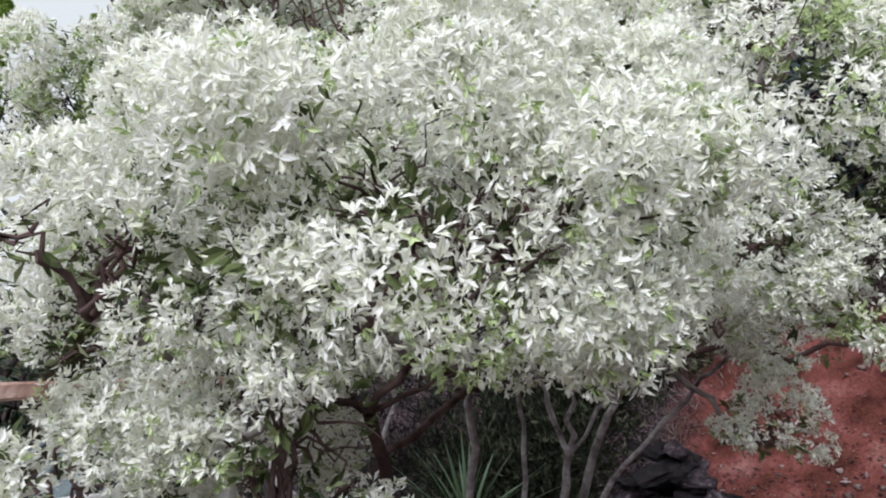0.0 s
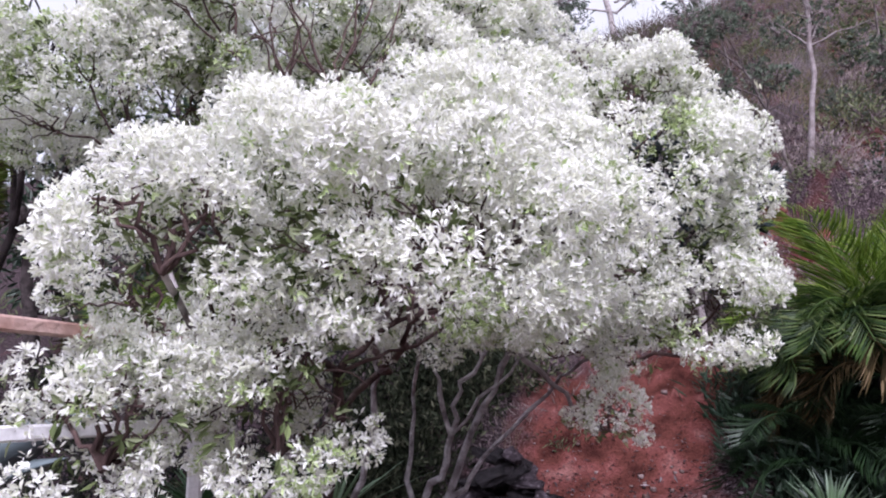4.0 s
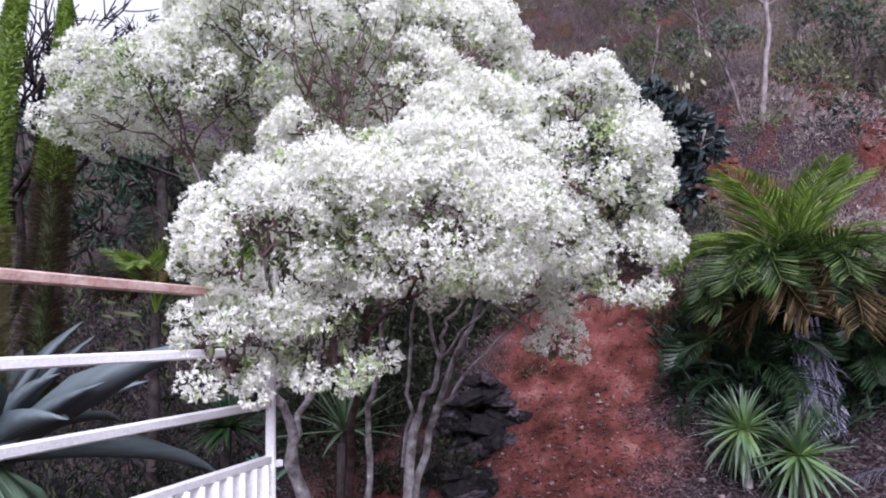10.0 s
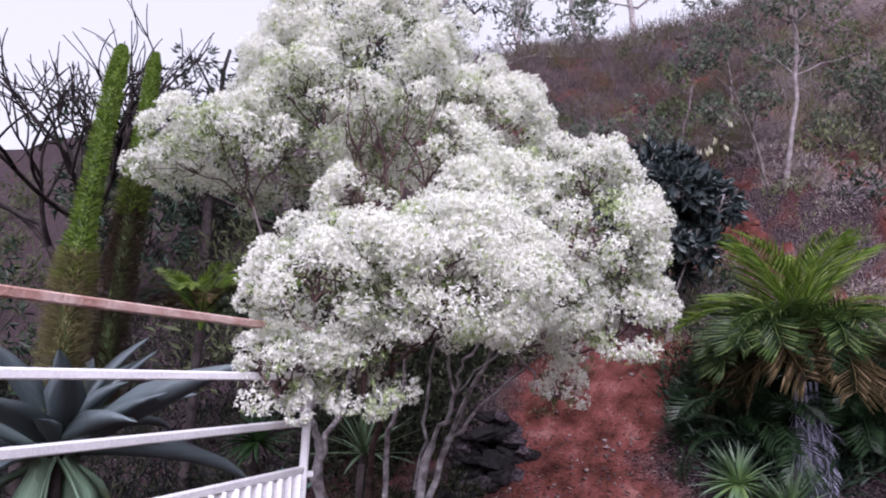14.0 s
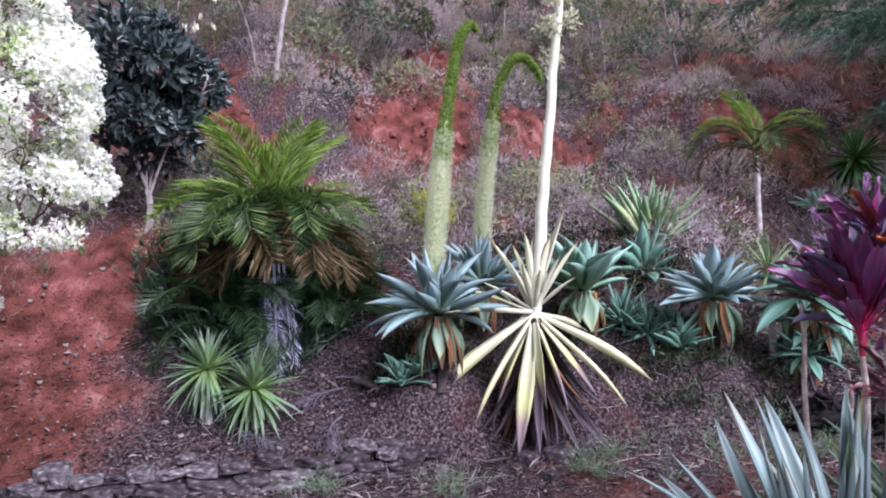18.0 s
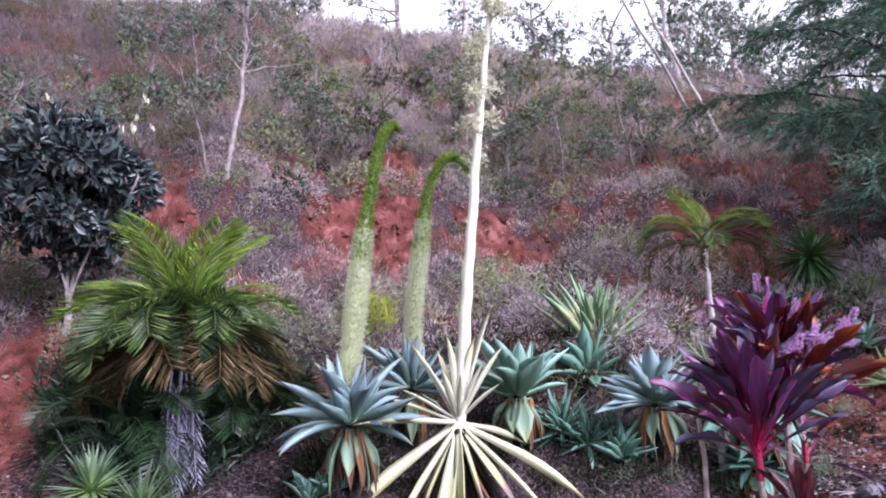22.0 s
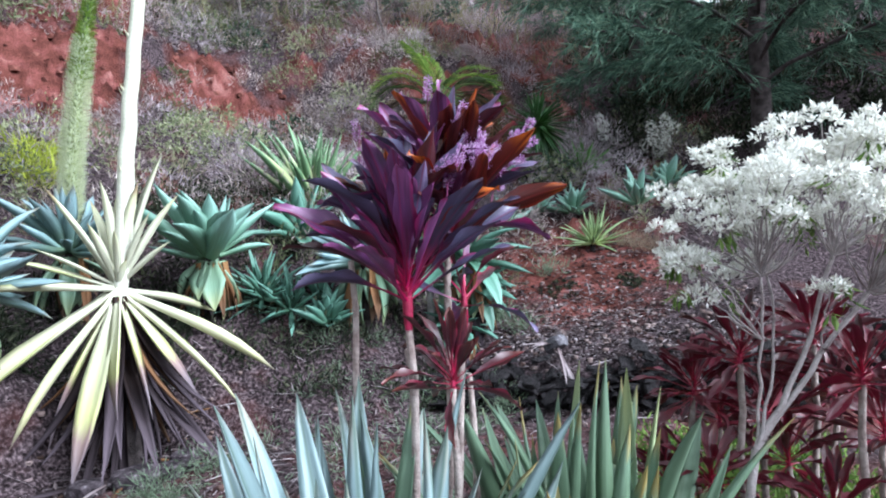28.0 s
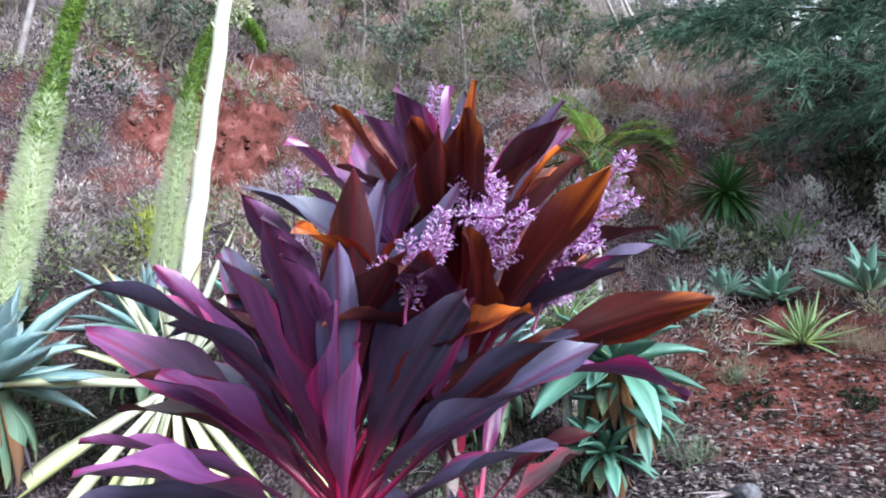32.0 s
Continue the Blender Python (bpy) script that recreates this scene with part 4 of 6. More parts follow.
for x, y, sz in ((4.56, 2.28, .26), (4.66, 2.16, .22)):
    agave((x, y, float(ground_z(x, y)) + .07), "small teal agave low on the ground", 32, sz, AGAVE_TEAL, 0.40, el_low=8)
agave((6.95, 0.42, 0.52), "small bright green agave low on the bank", 34, 0.32, AGAVE_TEAL, 0.36, el_low=5)
agave((6.95, 1.05, 0.76), "fine-leaved grey-green succulent on the bank", 54, 0.40, AGAVE_TEAL, 0.13, el_low=-30)
agave((6.95, 0.78, 0.64), "fine-leaved grey-green succulent on the bank", 50, 0.40, AGAVE_TEAL, 0.13, el_low=-30)
agave((7.25, 0.60, 0.66), "fine-leaved grey-green succulent on the bank", 40, 0.36, AGAVE_TEAL, 0.13, el_low=-30)
for x, y, z, sz in ((7.55, -0.72, 1.02, .5), (7.66, -0.74, 0.74, .42), (7.5, -0.66, 0.42, .34)):
    agave((x, y, z), "blue-green agave behind the purple cordyline", 34, sz, AGAVE_TEAL, 0.32, el_low=-35, droop=(0.0, 0.6), old=3, dry=14)
for x, y, sz, n in SLOPE_PLANTS:
    agave((x, y, float(ground_z(x, y)) + 0.12), "teal agave on the bare red slope", n, sz * .9, AGAVE_PALE, 0.28, el_low=10)
agave((*TUFT, float(ground_z(*TUFT)) + 0.08), "pale lime tufted rosette on the bare red slope", 64, 0.38, LIMESTRAP, 0.10, el_low=-8, name="tufted_plant", shape="strap")
agave((12.83, -1.54, float(ground_z(12.83, -1.54)) + 0.12), "bright green rosette of narrow leaves higher on the slope", 60, 0.50, GREENSTRAP, 0.12, el_low=5, name="tufted_plant", shape="strap")
agave((-1.98, 2.75, 0.90), "very large grey agave behind the gate with broad spreading leaves", 34, 0.80, AGAVE_GREY, 0.27, el_low=2, droop=(0.1, 0.6), old=5, el_top=62)
agave((-1.1, 3.6, 0.05), "small grey agave behind the gate", 20, 0.45, AGAVE_TEAL, 0.14, el_low=25)
agave((-0.55, 4.6, 0.25), "small bright green rosette behind the gate", 24, 0.26, AGAVE_TEAL, 0.34, el_low=15)


def flower_spike(points, r_low, open_until, label, flowers=SPIKECREAM):
    """A curved agave spike: open cream flowers low, green buds above, tapering to the tip."""
    P = np.asarray(points, float)
    s = np.linspace(0, 1, 40)
    t = np.linspace(0, 1, len(P))
    C = np.stack([np.interp(s, t, P[:, q]) for q in range(3)], 1)
    for _ in range(4):
        C[1:-1] = (C[:-2] + 2 * C[1:-1] + C[2:]) / 4
    base = C[0].copy()
    ob = thing("flower_spike", base, label, "flower spike", "agave flower spikes")
    C = C - base
    rad = np.interp(s, [0, 0.05, 0.2, open_until, open_until + 0.08, 0.7, 0.93, 1], [0.72, 0.95, 1.05, 0.92, 0.64, 0.52, 0.40, 0.2]) * r_low
    low_ = s <= open_until + 0.03
    part("stem", arrays_mesh("stem", *tube(C[~low_], rad[~low_] * 0.5, 10), SPIKECORE), ob)
    part("bloom_core", arrays_mesh("bloom_core", *tube(C[s <= open_until + 0.06], rad[s <= open_until + 0.06] * 0.50, 10), SPIKEPALE if flowers is SPIKECREAM else SPIKECORE), ob)
    for nm, lo, hi, mt, n, ln, wd in (("bloom", 0.02, open_until + 0.02, flowers, 9500, 0.86, 0.0062), ("bud_cone", open_until - 0.05, 1.0, SPIKEGREEN, 7000, 0.8, 0.011)):
        q = rng.uniform(lo, hi, n)
        c = np.stack([np.interp(q, s, C[:, k]) for k in range(3)], 1)
        T = unit(np.stack([np.interp(q, s, np.gradient(C[:, k])) for k in range(3)], 1))
        R = rng.standard_normal((n, 3))
        R = unit(R - (R * T).sum(1, keepdims=True) * T)
        rr = np.interp(q, s, rad)[:, None]
        V, Q = kites(c + R * rr * rng.uniform(.3, .55, (n, 1)), R + T * 0.25 + rng.normal(0, .15, R.shape), T, rr[:, 0] * ln * rng.uniform(.6, 1.2, n), wd * (0.5 + rng.random(n)), 0, 0.7)
        part(nm, arrays_mesh(nm, V, Q, mt, False), ob)
    return ob


flower_spike([(4.86, 2.12, 1.25), (4.98, 2.12, 1.9), (5.06, 2.10, 2.55), (5.16, 2.03, 3.3), (5.24, 1.96, 3.75), (5.32, 1.88, 3.86), (5.36, 1.84, 3.78)], 0.094, 0.36, "tall tapering agave flower spike, cream flowers below green buds")
flower_spike([(6.10, 2.33, 1.40), (6.14, 2.33, 2.0), (6.19, 2.25, 2.75), (6.26, 2.17, 3.45), (6.36, 2.03, 3.78), (6.46, 1.90, 3.82), (6.54, 1.80, 3.66), (6.57, 1.76, 3.52)], 0.092, 0.33, "tall agave flower spike with a nodding green tip")
flower_spike([(-2.0, 2.72, 0.9), (-2.01, 2.70, 1.8), (-1.99, 2.72, 2.5), (-1.94, 2.74, 3.3), (-1.92, 2.75, 3.55)], 0.122, 0.34, "thick upright agave flower spike, green above fading straw-yellow flowers", SPIKETAN)
flower_spike([(-1.92, 3.45, 0.9), (-1.92, 3.45, 1.7), (-1.89, 3.45, 2.5), (-1.87, 3.46, 3.5), (-1.86, 3.46, 3.85)], 0.116, 0.55, "thick upright agave flower spike, green above dried brown flowers", SPIKEDRY)

# bleached agave that has flowered, with its stalk
cx, cy, cz = 5.55, 1.40, 0.98
dead = thing("bleached_agave", on_ground(cx, cy), "dying agave, bleached cream leaves over a dead grey skirt", "agave")
g0 = float(ground_z(cx, cy))
crown = cz - g0
part("stem", limb_mesh("stem", [(bend((0, 0, -0.05), (0, 0, crown - 0.05), (0, 0, 0), 6), np.linspace(0.12, 0.06, 6))], BARKDARK, 10), dead)
for q in range(9):
    part("leaf", leaf_mesh(CREAM_UP, 0.26, 0.1, 0.7, 0.03, "blade"), dead, leaf_pose((0, 0, crown - 0.03), q * 137.5, 78 - 2.6 * q, rng.uniform(.2, .34), rng.normal(0, 14)))
for az, el, ln in ((134, 60, 0.85), (158, 58, 0.64), (157, 84, 0.77), (26, 81, 0.72), (-47, 72, 1.03), (-65, 57, 0.79), (-81, 38, 0.52), (-89, 75, 0.77), (88, 72, 0.68), (-91, 61, 0.61), (133, 31, 0.6), (-169, 54, 0.57), (-140, 52, 0.52), (5, 47, 0.54)):
    part("leaf", leaf_mesh(CREAM_UP, (0.10, 0.125)[int(rng.integers(2))], 0.04, 0.7, 0.016, "blade"), dead, leaf_pose((0, 0, crown + 0.02), az, el, ln, rng.normal(0, 14)))
for az, el, ln in ((137, -35, 1.45), (160, -49, 1.22), (-77, -43, 1.21), (-68, -29, 1.27), (159, 5, 1.08), (130, 20, 0.69), (114, 4, 0.86), (-8, -14, 0.99), (54, -23, 1.0)):
    part("leaf", leaf_mesh(CREAM_SIDE, (0.095, 0.115)[int(rng.integers(2))], (0.02, 0.12)[int(rng.integers(2))], 0.7, 0.012, "blade", 9, (0.6, -0.6)[int(rng.integers(2))]), dead, leaf_pose((0, 0, crown), az, el + 1, ln, rng.normal(0, 25)))
for az, el, ln in ((162, -60, 1.17), (-171, -61, 1.32), (-142, -58, 1.05), (-122, -61, 1.01), (-88, -52, 1.09), (12, -57, 1.12), (74, -54, 1.09)):
    part("leaf", leaf_mesh(CREAM_LEAF, (0.12, 0.15, 0.135)[int(rng.integers(3))], (0.0, 0.1, 0.22)[int(rng.integers(3))], 0.45, 0.014, "blade", 9, (0.0, 0.7, -0.7)[int(rng.integers(3))]), dead, leaf_pose((0, 0, crown - 0.01), az + rng.normal(0, 5), el + 2 + rng.normal(0, 4), ln * rng.uniform(.86, 1.06), rng.normal(0, 24)))
for q in range(84):
    az = q * 137.5 + rng.normal(0, 15)
    out = q % 4 == 0
    part("dead_leaf", leaf_mesh([DARK_LEAF, DRY_LEAF, DARK_LEAF, DARK_LEAF][q % 4], (0.05, 0.09, 0.07)[q % 3], (0.1, -0.45, 0.35, -0.7)[(q // 3) % 4], 0.9, 0.01, "strap"), dead, leaf_pose((0, 0, crown - 0.06 - (.35 if out else 0)), az, (-70 if out else -86) + abs(rng.normal(0, 9 if not out else 14)), rng.uniform(0.9, 1.35), rng.normal(0, 35)))
for q in range(30):
    a, rr = q * 2.4, rng.uniform(.25, .75)
    lx, ly = rr * math.cos(a), rr * math.sin(a)
    part("dead_leaf", leaf_mesh([GREY_LEAF, DARK_LEAF, DRY_LEAF][q % 3], (0.07, 0.10, 0.085)[q % 3], (0.05, -0.15, 0.25)[q % 3], 0.9, 0.01, "blade"), dead, leaf_pose((lx, ly, float(ground_z(cx + lx, cy + ly)) - g0 + .03), math.degrees(a) + rng.normal(0, 35), rng.normal(0, 5), rng.uniform(.3, .6), rng.normal(0, 30)))
top = np.array((0.22, -0.45, 5.45))
stalk_line = bend((0, 0, crown - 0.15), top, (-0.03, 0.02, 0), 24, 0.006)
part("flower_stalk", limb_mesh("flower_stalk", [(stalk_line, np.interp(np.arange(24), [0, 1, 3, 23], [0.03, 0.052, 0.062, 0.028]))], STALK, 12), dead)
for q in range(24):
    f = rng.uniform(0.12, 0.75)
    k = f * 23
    p = np.array([np.interp(k, np.arange(24), stalk_line[:, d]) for d in range(3)])
    part("stalk_bract", leaf_mesh(CREAM_UP, 0.25, -0.2, 0.5, 0.03, "strap"), dead, leaf_pose(p + np.array((0, 0, 0)), rng.uniform(0, 360), 55, 0.14))
for f in (0.60, 0.66, 0.69, 0.73, 0.77, 0.80, 0.83, 0.86, 0.89, 0.92, 0.95, 0.98):
    p = np.array([np.interp(f * 23, np.arange(24), stalk_line[:, d]) for d in range(3)])
    az = rng.uniform(0, 6.28)
    w = np.array((math.cos(az), math.sin(az), 0.35))
    tipp = p + w * rng.uniform(0.10, 0.18)
    part("flower_branch", limb_mesh("flower_branch", [(bend(p, tipp, (0, 0, 0.02), 5), np.linspace(0.014, 0.006, 5))], STALK, 6), dead)
    pts = tipp + rng.normal(0, 0.048, (60, 3))
    V, Q = star_leaves(pts, pts - tipp + np.array((0, 0, .04)), 6, 0.05, 0.014)
    tagged(part("blossom_tuft", arrays_mesh("blossom_tuft", V, Q, BUDLEAF, False), dead), kind="stuff")


# ---- palms ----
_frond_cache = {}


def frond_mesh(material, arch, seed, pairs=40, leaflet=0.42):
    """A feather frond of length 1: a curved rib and leaflets that fold up from it and droop at their tips."""
    key = (material.name, arch, seed)
    if key in _frond_cache:
        return _frond_cache[key]
    leaflet = 0.30 if material is PALMDEAD else leaflet
    s = np.linspace(0, 1, 16)
    th = 0.12 - arch * s ** 1.25
    x = np.cumsum(np.cos(th) / 15) - np.cos(th[0]) / 15
    z = np.cumsum(np.sin(th) / 15) - np.sin(th[0]) / 15
    C = np.stack([x, 0.05 * (seed - 1) * s ** 2, z], 1)
    V0, Q0 = tube(C, np.linspace(0.015, 0.003, 16), 6)
    q = np.repeat(np.linspace(0.08 if material is PALMDEAD else 0.24, 0.99, pairs), 2)
    sd = np.tile([1.0, -1.0], pairs)
    c = np.stack([np.interp(q, s, C[:, k]) for k in range(3)], 1)
    T = unit(np.stack([np.interp(q, s, np.gradient(C[:, k])) for k in range(3)], 1))
    side = np.array((0, 1.0, 0))[None] * sd[:, None]
    Nn = unit(np.cross(side, T)) * sd[:, None]
    Nn = Nn * np.where(Nn[:, 2:3] + .3 * (Nn[:, :1] < 0) < 0, -1.0, 1.0)
    ln = leaflet * np.interp(q, [0.2, 0.4, 0.75, 1], [0.75, 1.0, 0.85, 0.4]) * rng.uniform(0.9, 1.08, len(q))
    dead_ = material in (PALMDEAD, FALLEN)
    D1 = unit(side * 0.75 + T * 0.7 + Nn * 0.22 + rng.normal(0, .05, T.shape))
    if dead_:
        D1 = unit(side * 0.45 + T * 0.9 + rng.normal(0, .16, T.shape))
    D2 = unit(D1 * .9 - Nn * .45 + T * .25 + np.array((0, 0, -.25)))
    B = Nn + side * 0.5
    wide = 0.6 if dead_ else 1.0
    V1, Q1 = kites(c, D1, B, ln * 0.6, 0.0135 * wide, 0, 0.75)
    V2, Q2 = kites(c + D1 * ln[:, None] * .46, D2, B, ln * 0.52, 0.0128 * wide, -0.05, 0.2)
    me = arrays_mesh("frond", *join([(V0, Q0), (V1, Q1), (V2, Q2)]), material, False)
    _frond_cache[key] = me
    return me


def palm(at, label, fronds, trunk_h, trunk_r=0.06, lean=(0, 0), bark=BARK):
    x, y = at
    ob = thing("palm", on_ground(x, y), label, "palm", "garden palms")
    tip = np.array((lean[0], lean[1], trunk_h))
    part("trunk", limb_mesh("trunk", [(bend((0, 0, -0.1), tip, (0, 0, 0), 12, 0.006), np.linspace(trunk_r * 1.3, trunk_r, 12))], bark, 10), ob)
    for az, el, ln, kind in fronds:
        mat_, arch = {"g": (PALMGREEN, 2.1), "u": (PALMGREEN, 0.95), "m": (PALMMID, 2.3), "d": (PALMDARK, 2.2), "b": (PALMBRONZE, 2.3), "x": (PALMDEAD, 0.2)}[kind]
        part("frond", frond_mesh(mat_, arch, int(rng.integers(3))), ob, leaf_pose(tip + (np.array((math.cos(radians(az)), math.sin(radians(az)), -.18)) * .50 if kind == "x" else 0), az, el, ln, rng.normal(0, 22)), {"x": "dead grey frond", "b": "drying bronze frond"}.get(kind, ""))
    return ob


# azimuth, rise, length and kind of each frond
# m and d fronds: shade of the crown put into darker greens
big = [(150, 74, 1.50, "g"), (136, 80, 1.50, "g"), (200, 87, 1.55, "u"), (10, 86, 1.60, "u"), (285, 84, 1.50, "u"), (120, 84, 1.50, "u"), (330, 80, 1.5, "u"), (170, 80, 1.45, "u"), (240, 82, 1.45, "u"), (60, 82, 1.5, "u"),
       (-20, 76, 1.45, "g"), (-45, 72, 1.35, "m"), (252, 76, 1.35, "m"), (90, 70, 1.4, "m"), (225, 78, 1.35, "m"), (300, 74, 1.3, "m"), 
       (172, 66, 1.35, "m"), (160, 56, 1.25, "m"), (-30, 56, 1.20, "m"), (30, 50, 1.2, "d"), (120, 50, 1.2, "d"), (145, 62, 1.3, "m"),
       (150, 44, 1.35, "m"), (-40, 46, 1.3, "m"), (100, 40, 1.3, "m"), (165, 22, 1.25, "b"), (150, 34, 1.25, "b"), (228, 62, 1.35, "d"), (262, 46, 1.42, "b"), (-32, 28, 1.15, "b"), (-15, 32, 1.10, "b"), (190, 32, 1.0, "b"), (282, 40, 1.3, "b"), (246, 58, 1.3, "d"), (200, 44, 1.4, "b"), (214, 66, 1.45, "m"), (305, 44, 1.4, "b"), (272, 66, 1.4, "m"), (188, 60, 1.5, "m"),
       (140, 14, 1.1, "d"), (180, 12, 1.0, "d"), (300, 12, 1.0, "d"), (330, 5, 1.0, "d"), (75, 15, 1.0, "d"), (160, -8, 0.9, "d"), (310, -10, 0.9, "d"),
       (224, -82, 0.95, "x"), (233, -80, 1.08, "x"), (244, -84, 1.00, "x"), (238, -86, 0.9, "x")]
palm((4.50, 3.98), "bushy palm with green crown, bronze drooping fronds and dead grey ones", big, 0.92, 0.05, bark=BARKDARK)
young = [(q * 27 + rng.normal(0, 9), rng.uniform(35, 84), rng.uniform(0.9, 1.35), "d") for q in range(15)]
palm((4.10, 4.15), "low palm sucker beside the trunk, its green darkened for shade", young, 0.15, 0.03)
palm((4.95, 3.72), "low palm sucker beside the trunk, its green darkened for shade", young, 0.10, 0.03)
palm((4.75, 4.55), "low palm sucker beside the trunk, its green darkened for shade", young, 0.3, 0.03)
bank_fronds = [(115, 70, 1.05, "g"), (100, 58, 1.15, "m"), (-60, 72, 1.05, "g"), (-85, 55, 1.15, "m"), (150, 82, 0.95, "u"), (20, 80, 0.95, "u"), (110, 30, 1.1, "b"), (-75, 30, 1.1, "b"), (193, 50, 0.95, "m"), (215, 25, 0.8, "b"), (60, 40, 1.0, "d"), (-30, 42, 1.0, "d"), (170, 20, 0.8, "d")]
small = [(q * 40 + rng.normal(0, 9), rng.uniform(48, 86), rng.uniform(0.8, 1.1), ("u", "d", "g", "b")[q % 4] if q < 10 else "b") for q in range(13)]
palm((10.0, 0.15), "young palm with a pale trunk up on the bank", bank_fronds, 2.95 - float(ground_z(10.0, 0.15)), 0.032)
palm((-1.6, 6.2), "yellow-green palm behind the gate", small, 2.1, 0.05, bark=BARKDARK)
palm((-0.9, 6.6), "yellow-green palm behind the gate", small, 1.9, 0.05, bark=BARKDARK)


def strap_head(at, label, count, length, skin, stem_h, w=0.075, el_low=-35, name="yucca", category="yucca", group="", stem_mat=None, lean=(0, 0)):
    x, y = at
    ob = thing(name, on_ground(x, y), label, category, group)
    tip = np.array((lean[0], lean[1], stem_h))
    part("stem", limb_mesh("stem", [(bend((0, 0, -0.05), tip, (0, 0, 0), 7, 0.006), np.linspace(0.04, 0.03, 7))], stem_mat or BARK, 8), ob)
    rosette(ob, tip, count, length, 85, el_low, [leaf_mesh(skin, w, d, 0.4, 0.0, "strap") for d in (0.05, 0.2, 0.4)], 0.9, 0.03, 0.12, rise=0.1 * length)
    return ob


strap_head((3.42, 3.58), "small spiky yucca with narrow pale green leaves", 120, 0.46, PINEY, 0.46, 0.085, -82, group="spiky yuccas")
strap_head((3.65, 3.23), "small spiky yucca with narrow pale green leaves", 120, 0.46, PINEY, 0.32, 0.085, -78, group="spiky yuccas")
strap_head((0.10, 4.35), "grey-green fan of stiff strap leaves behind the tree", 34, 0.70, SPEARG, 0.98, 0.045, -6, "strap_plant", "plant", stem_mat=BARKDARK)
strap_head((12.07, -0.74), "green dracaena head on a thin leaning pale stem", 170, 0.66, DRACENA, 0.92, 0.085, -72, "dracaena", "dracaena", lean=(0.1, -0.17), stem_mat=BARKPALE)
strap_head((-0.85, 5.3), "dark green strap-leaved plant behind the gate", 110, 0.40, DARKSTRAP, 0.98, 0.11, -30, "strap_plant", "plant", stem_mat=BARKDARK)
strap_head((7.6, -0.35), "pale variegated strap-leaved plant behind the purple cordyline", 44, 0.5, AGAVE_LIME, 1.0, 0.06, -30, "strap_plant", "plant")


# ---- cordylines ----
def panicle(owner, at, way, length, spikes=7):
    """A branched flower stem: short bottle-brush spikes of lilac florets on magenta stalks."""
    at, way = np.asarray(at, float), unit(way)
    line = bend(at, at + way * length, rng.normal(0, 0.06, 3) * length, 10)
    lines, pts, out = [(line, np.linspace(0.0032, 0.0018, 10))], [], []
    for k in range(spikes):
        p = line[-1] if k == 0 else line[3 + k % 7]
        d = unit(way * (1.0 if k == 0 else 0.75) + rng.normal(0, 0.55 if k else 0.1, 3))
        ln = rng.uniform(0.065, 0.115)
        e = p + d * ln
        sub = bend(p, e, rng.normal(0, .006, 3), 6)
        lines.append((sub, np.linspace(0.0026, 0.0012, 6)))
        m = int(ln * 560)
        f = np.linspace(0.12, 1, m)[:, None]
        a = np.arange(m) * 2.4 + rng.normal(0, .2, m)
        u = unit(np.cross(d, (0.3, 0.5, 0.8)))
        v = np.cross(d, u)
        o = np.cos(a)[:, None] * u + np.sin(a)[:, None] * v
        c = p + (e - p) * f
        pts.append(c + o * 0.004 * (1.25 - f * .6))
        out.append(o + d * 0.5)
    st = part("flower_panicle", limb_mesh("flower_panicle", lines, PANICLE, 5), owner, None, "lilac flower panicle")
    P, D = np.concatenate(pts), unit(np.concatenate(out))
    V, Q = kites(P, D, rng.standard_normal(D.shape), rng.uniform(.009, .015, len(P)), 0.0042, 0, .7)
    V2, Q2 = star_leaves(P + D * .010, D, 3, 0.008, 0.0032)
    tagged(part("blossom", arrays_mesh("blossom", *join([(V, Q), (V2, Q2)]), LILAC, False), st), kind="stuff")


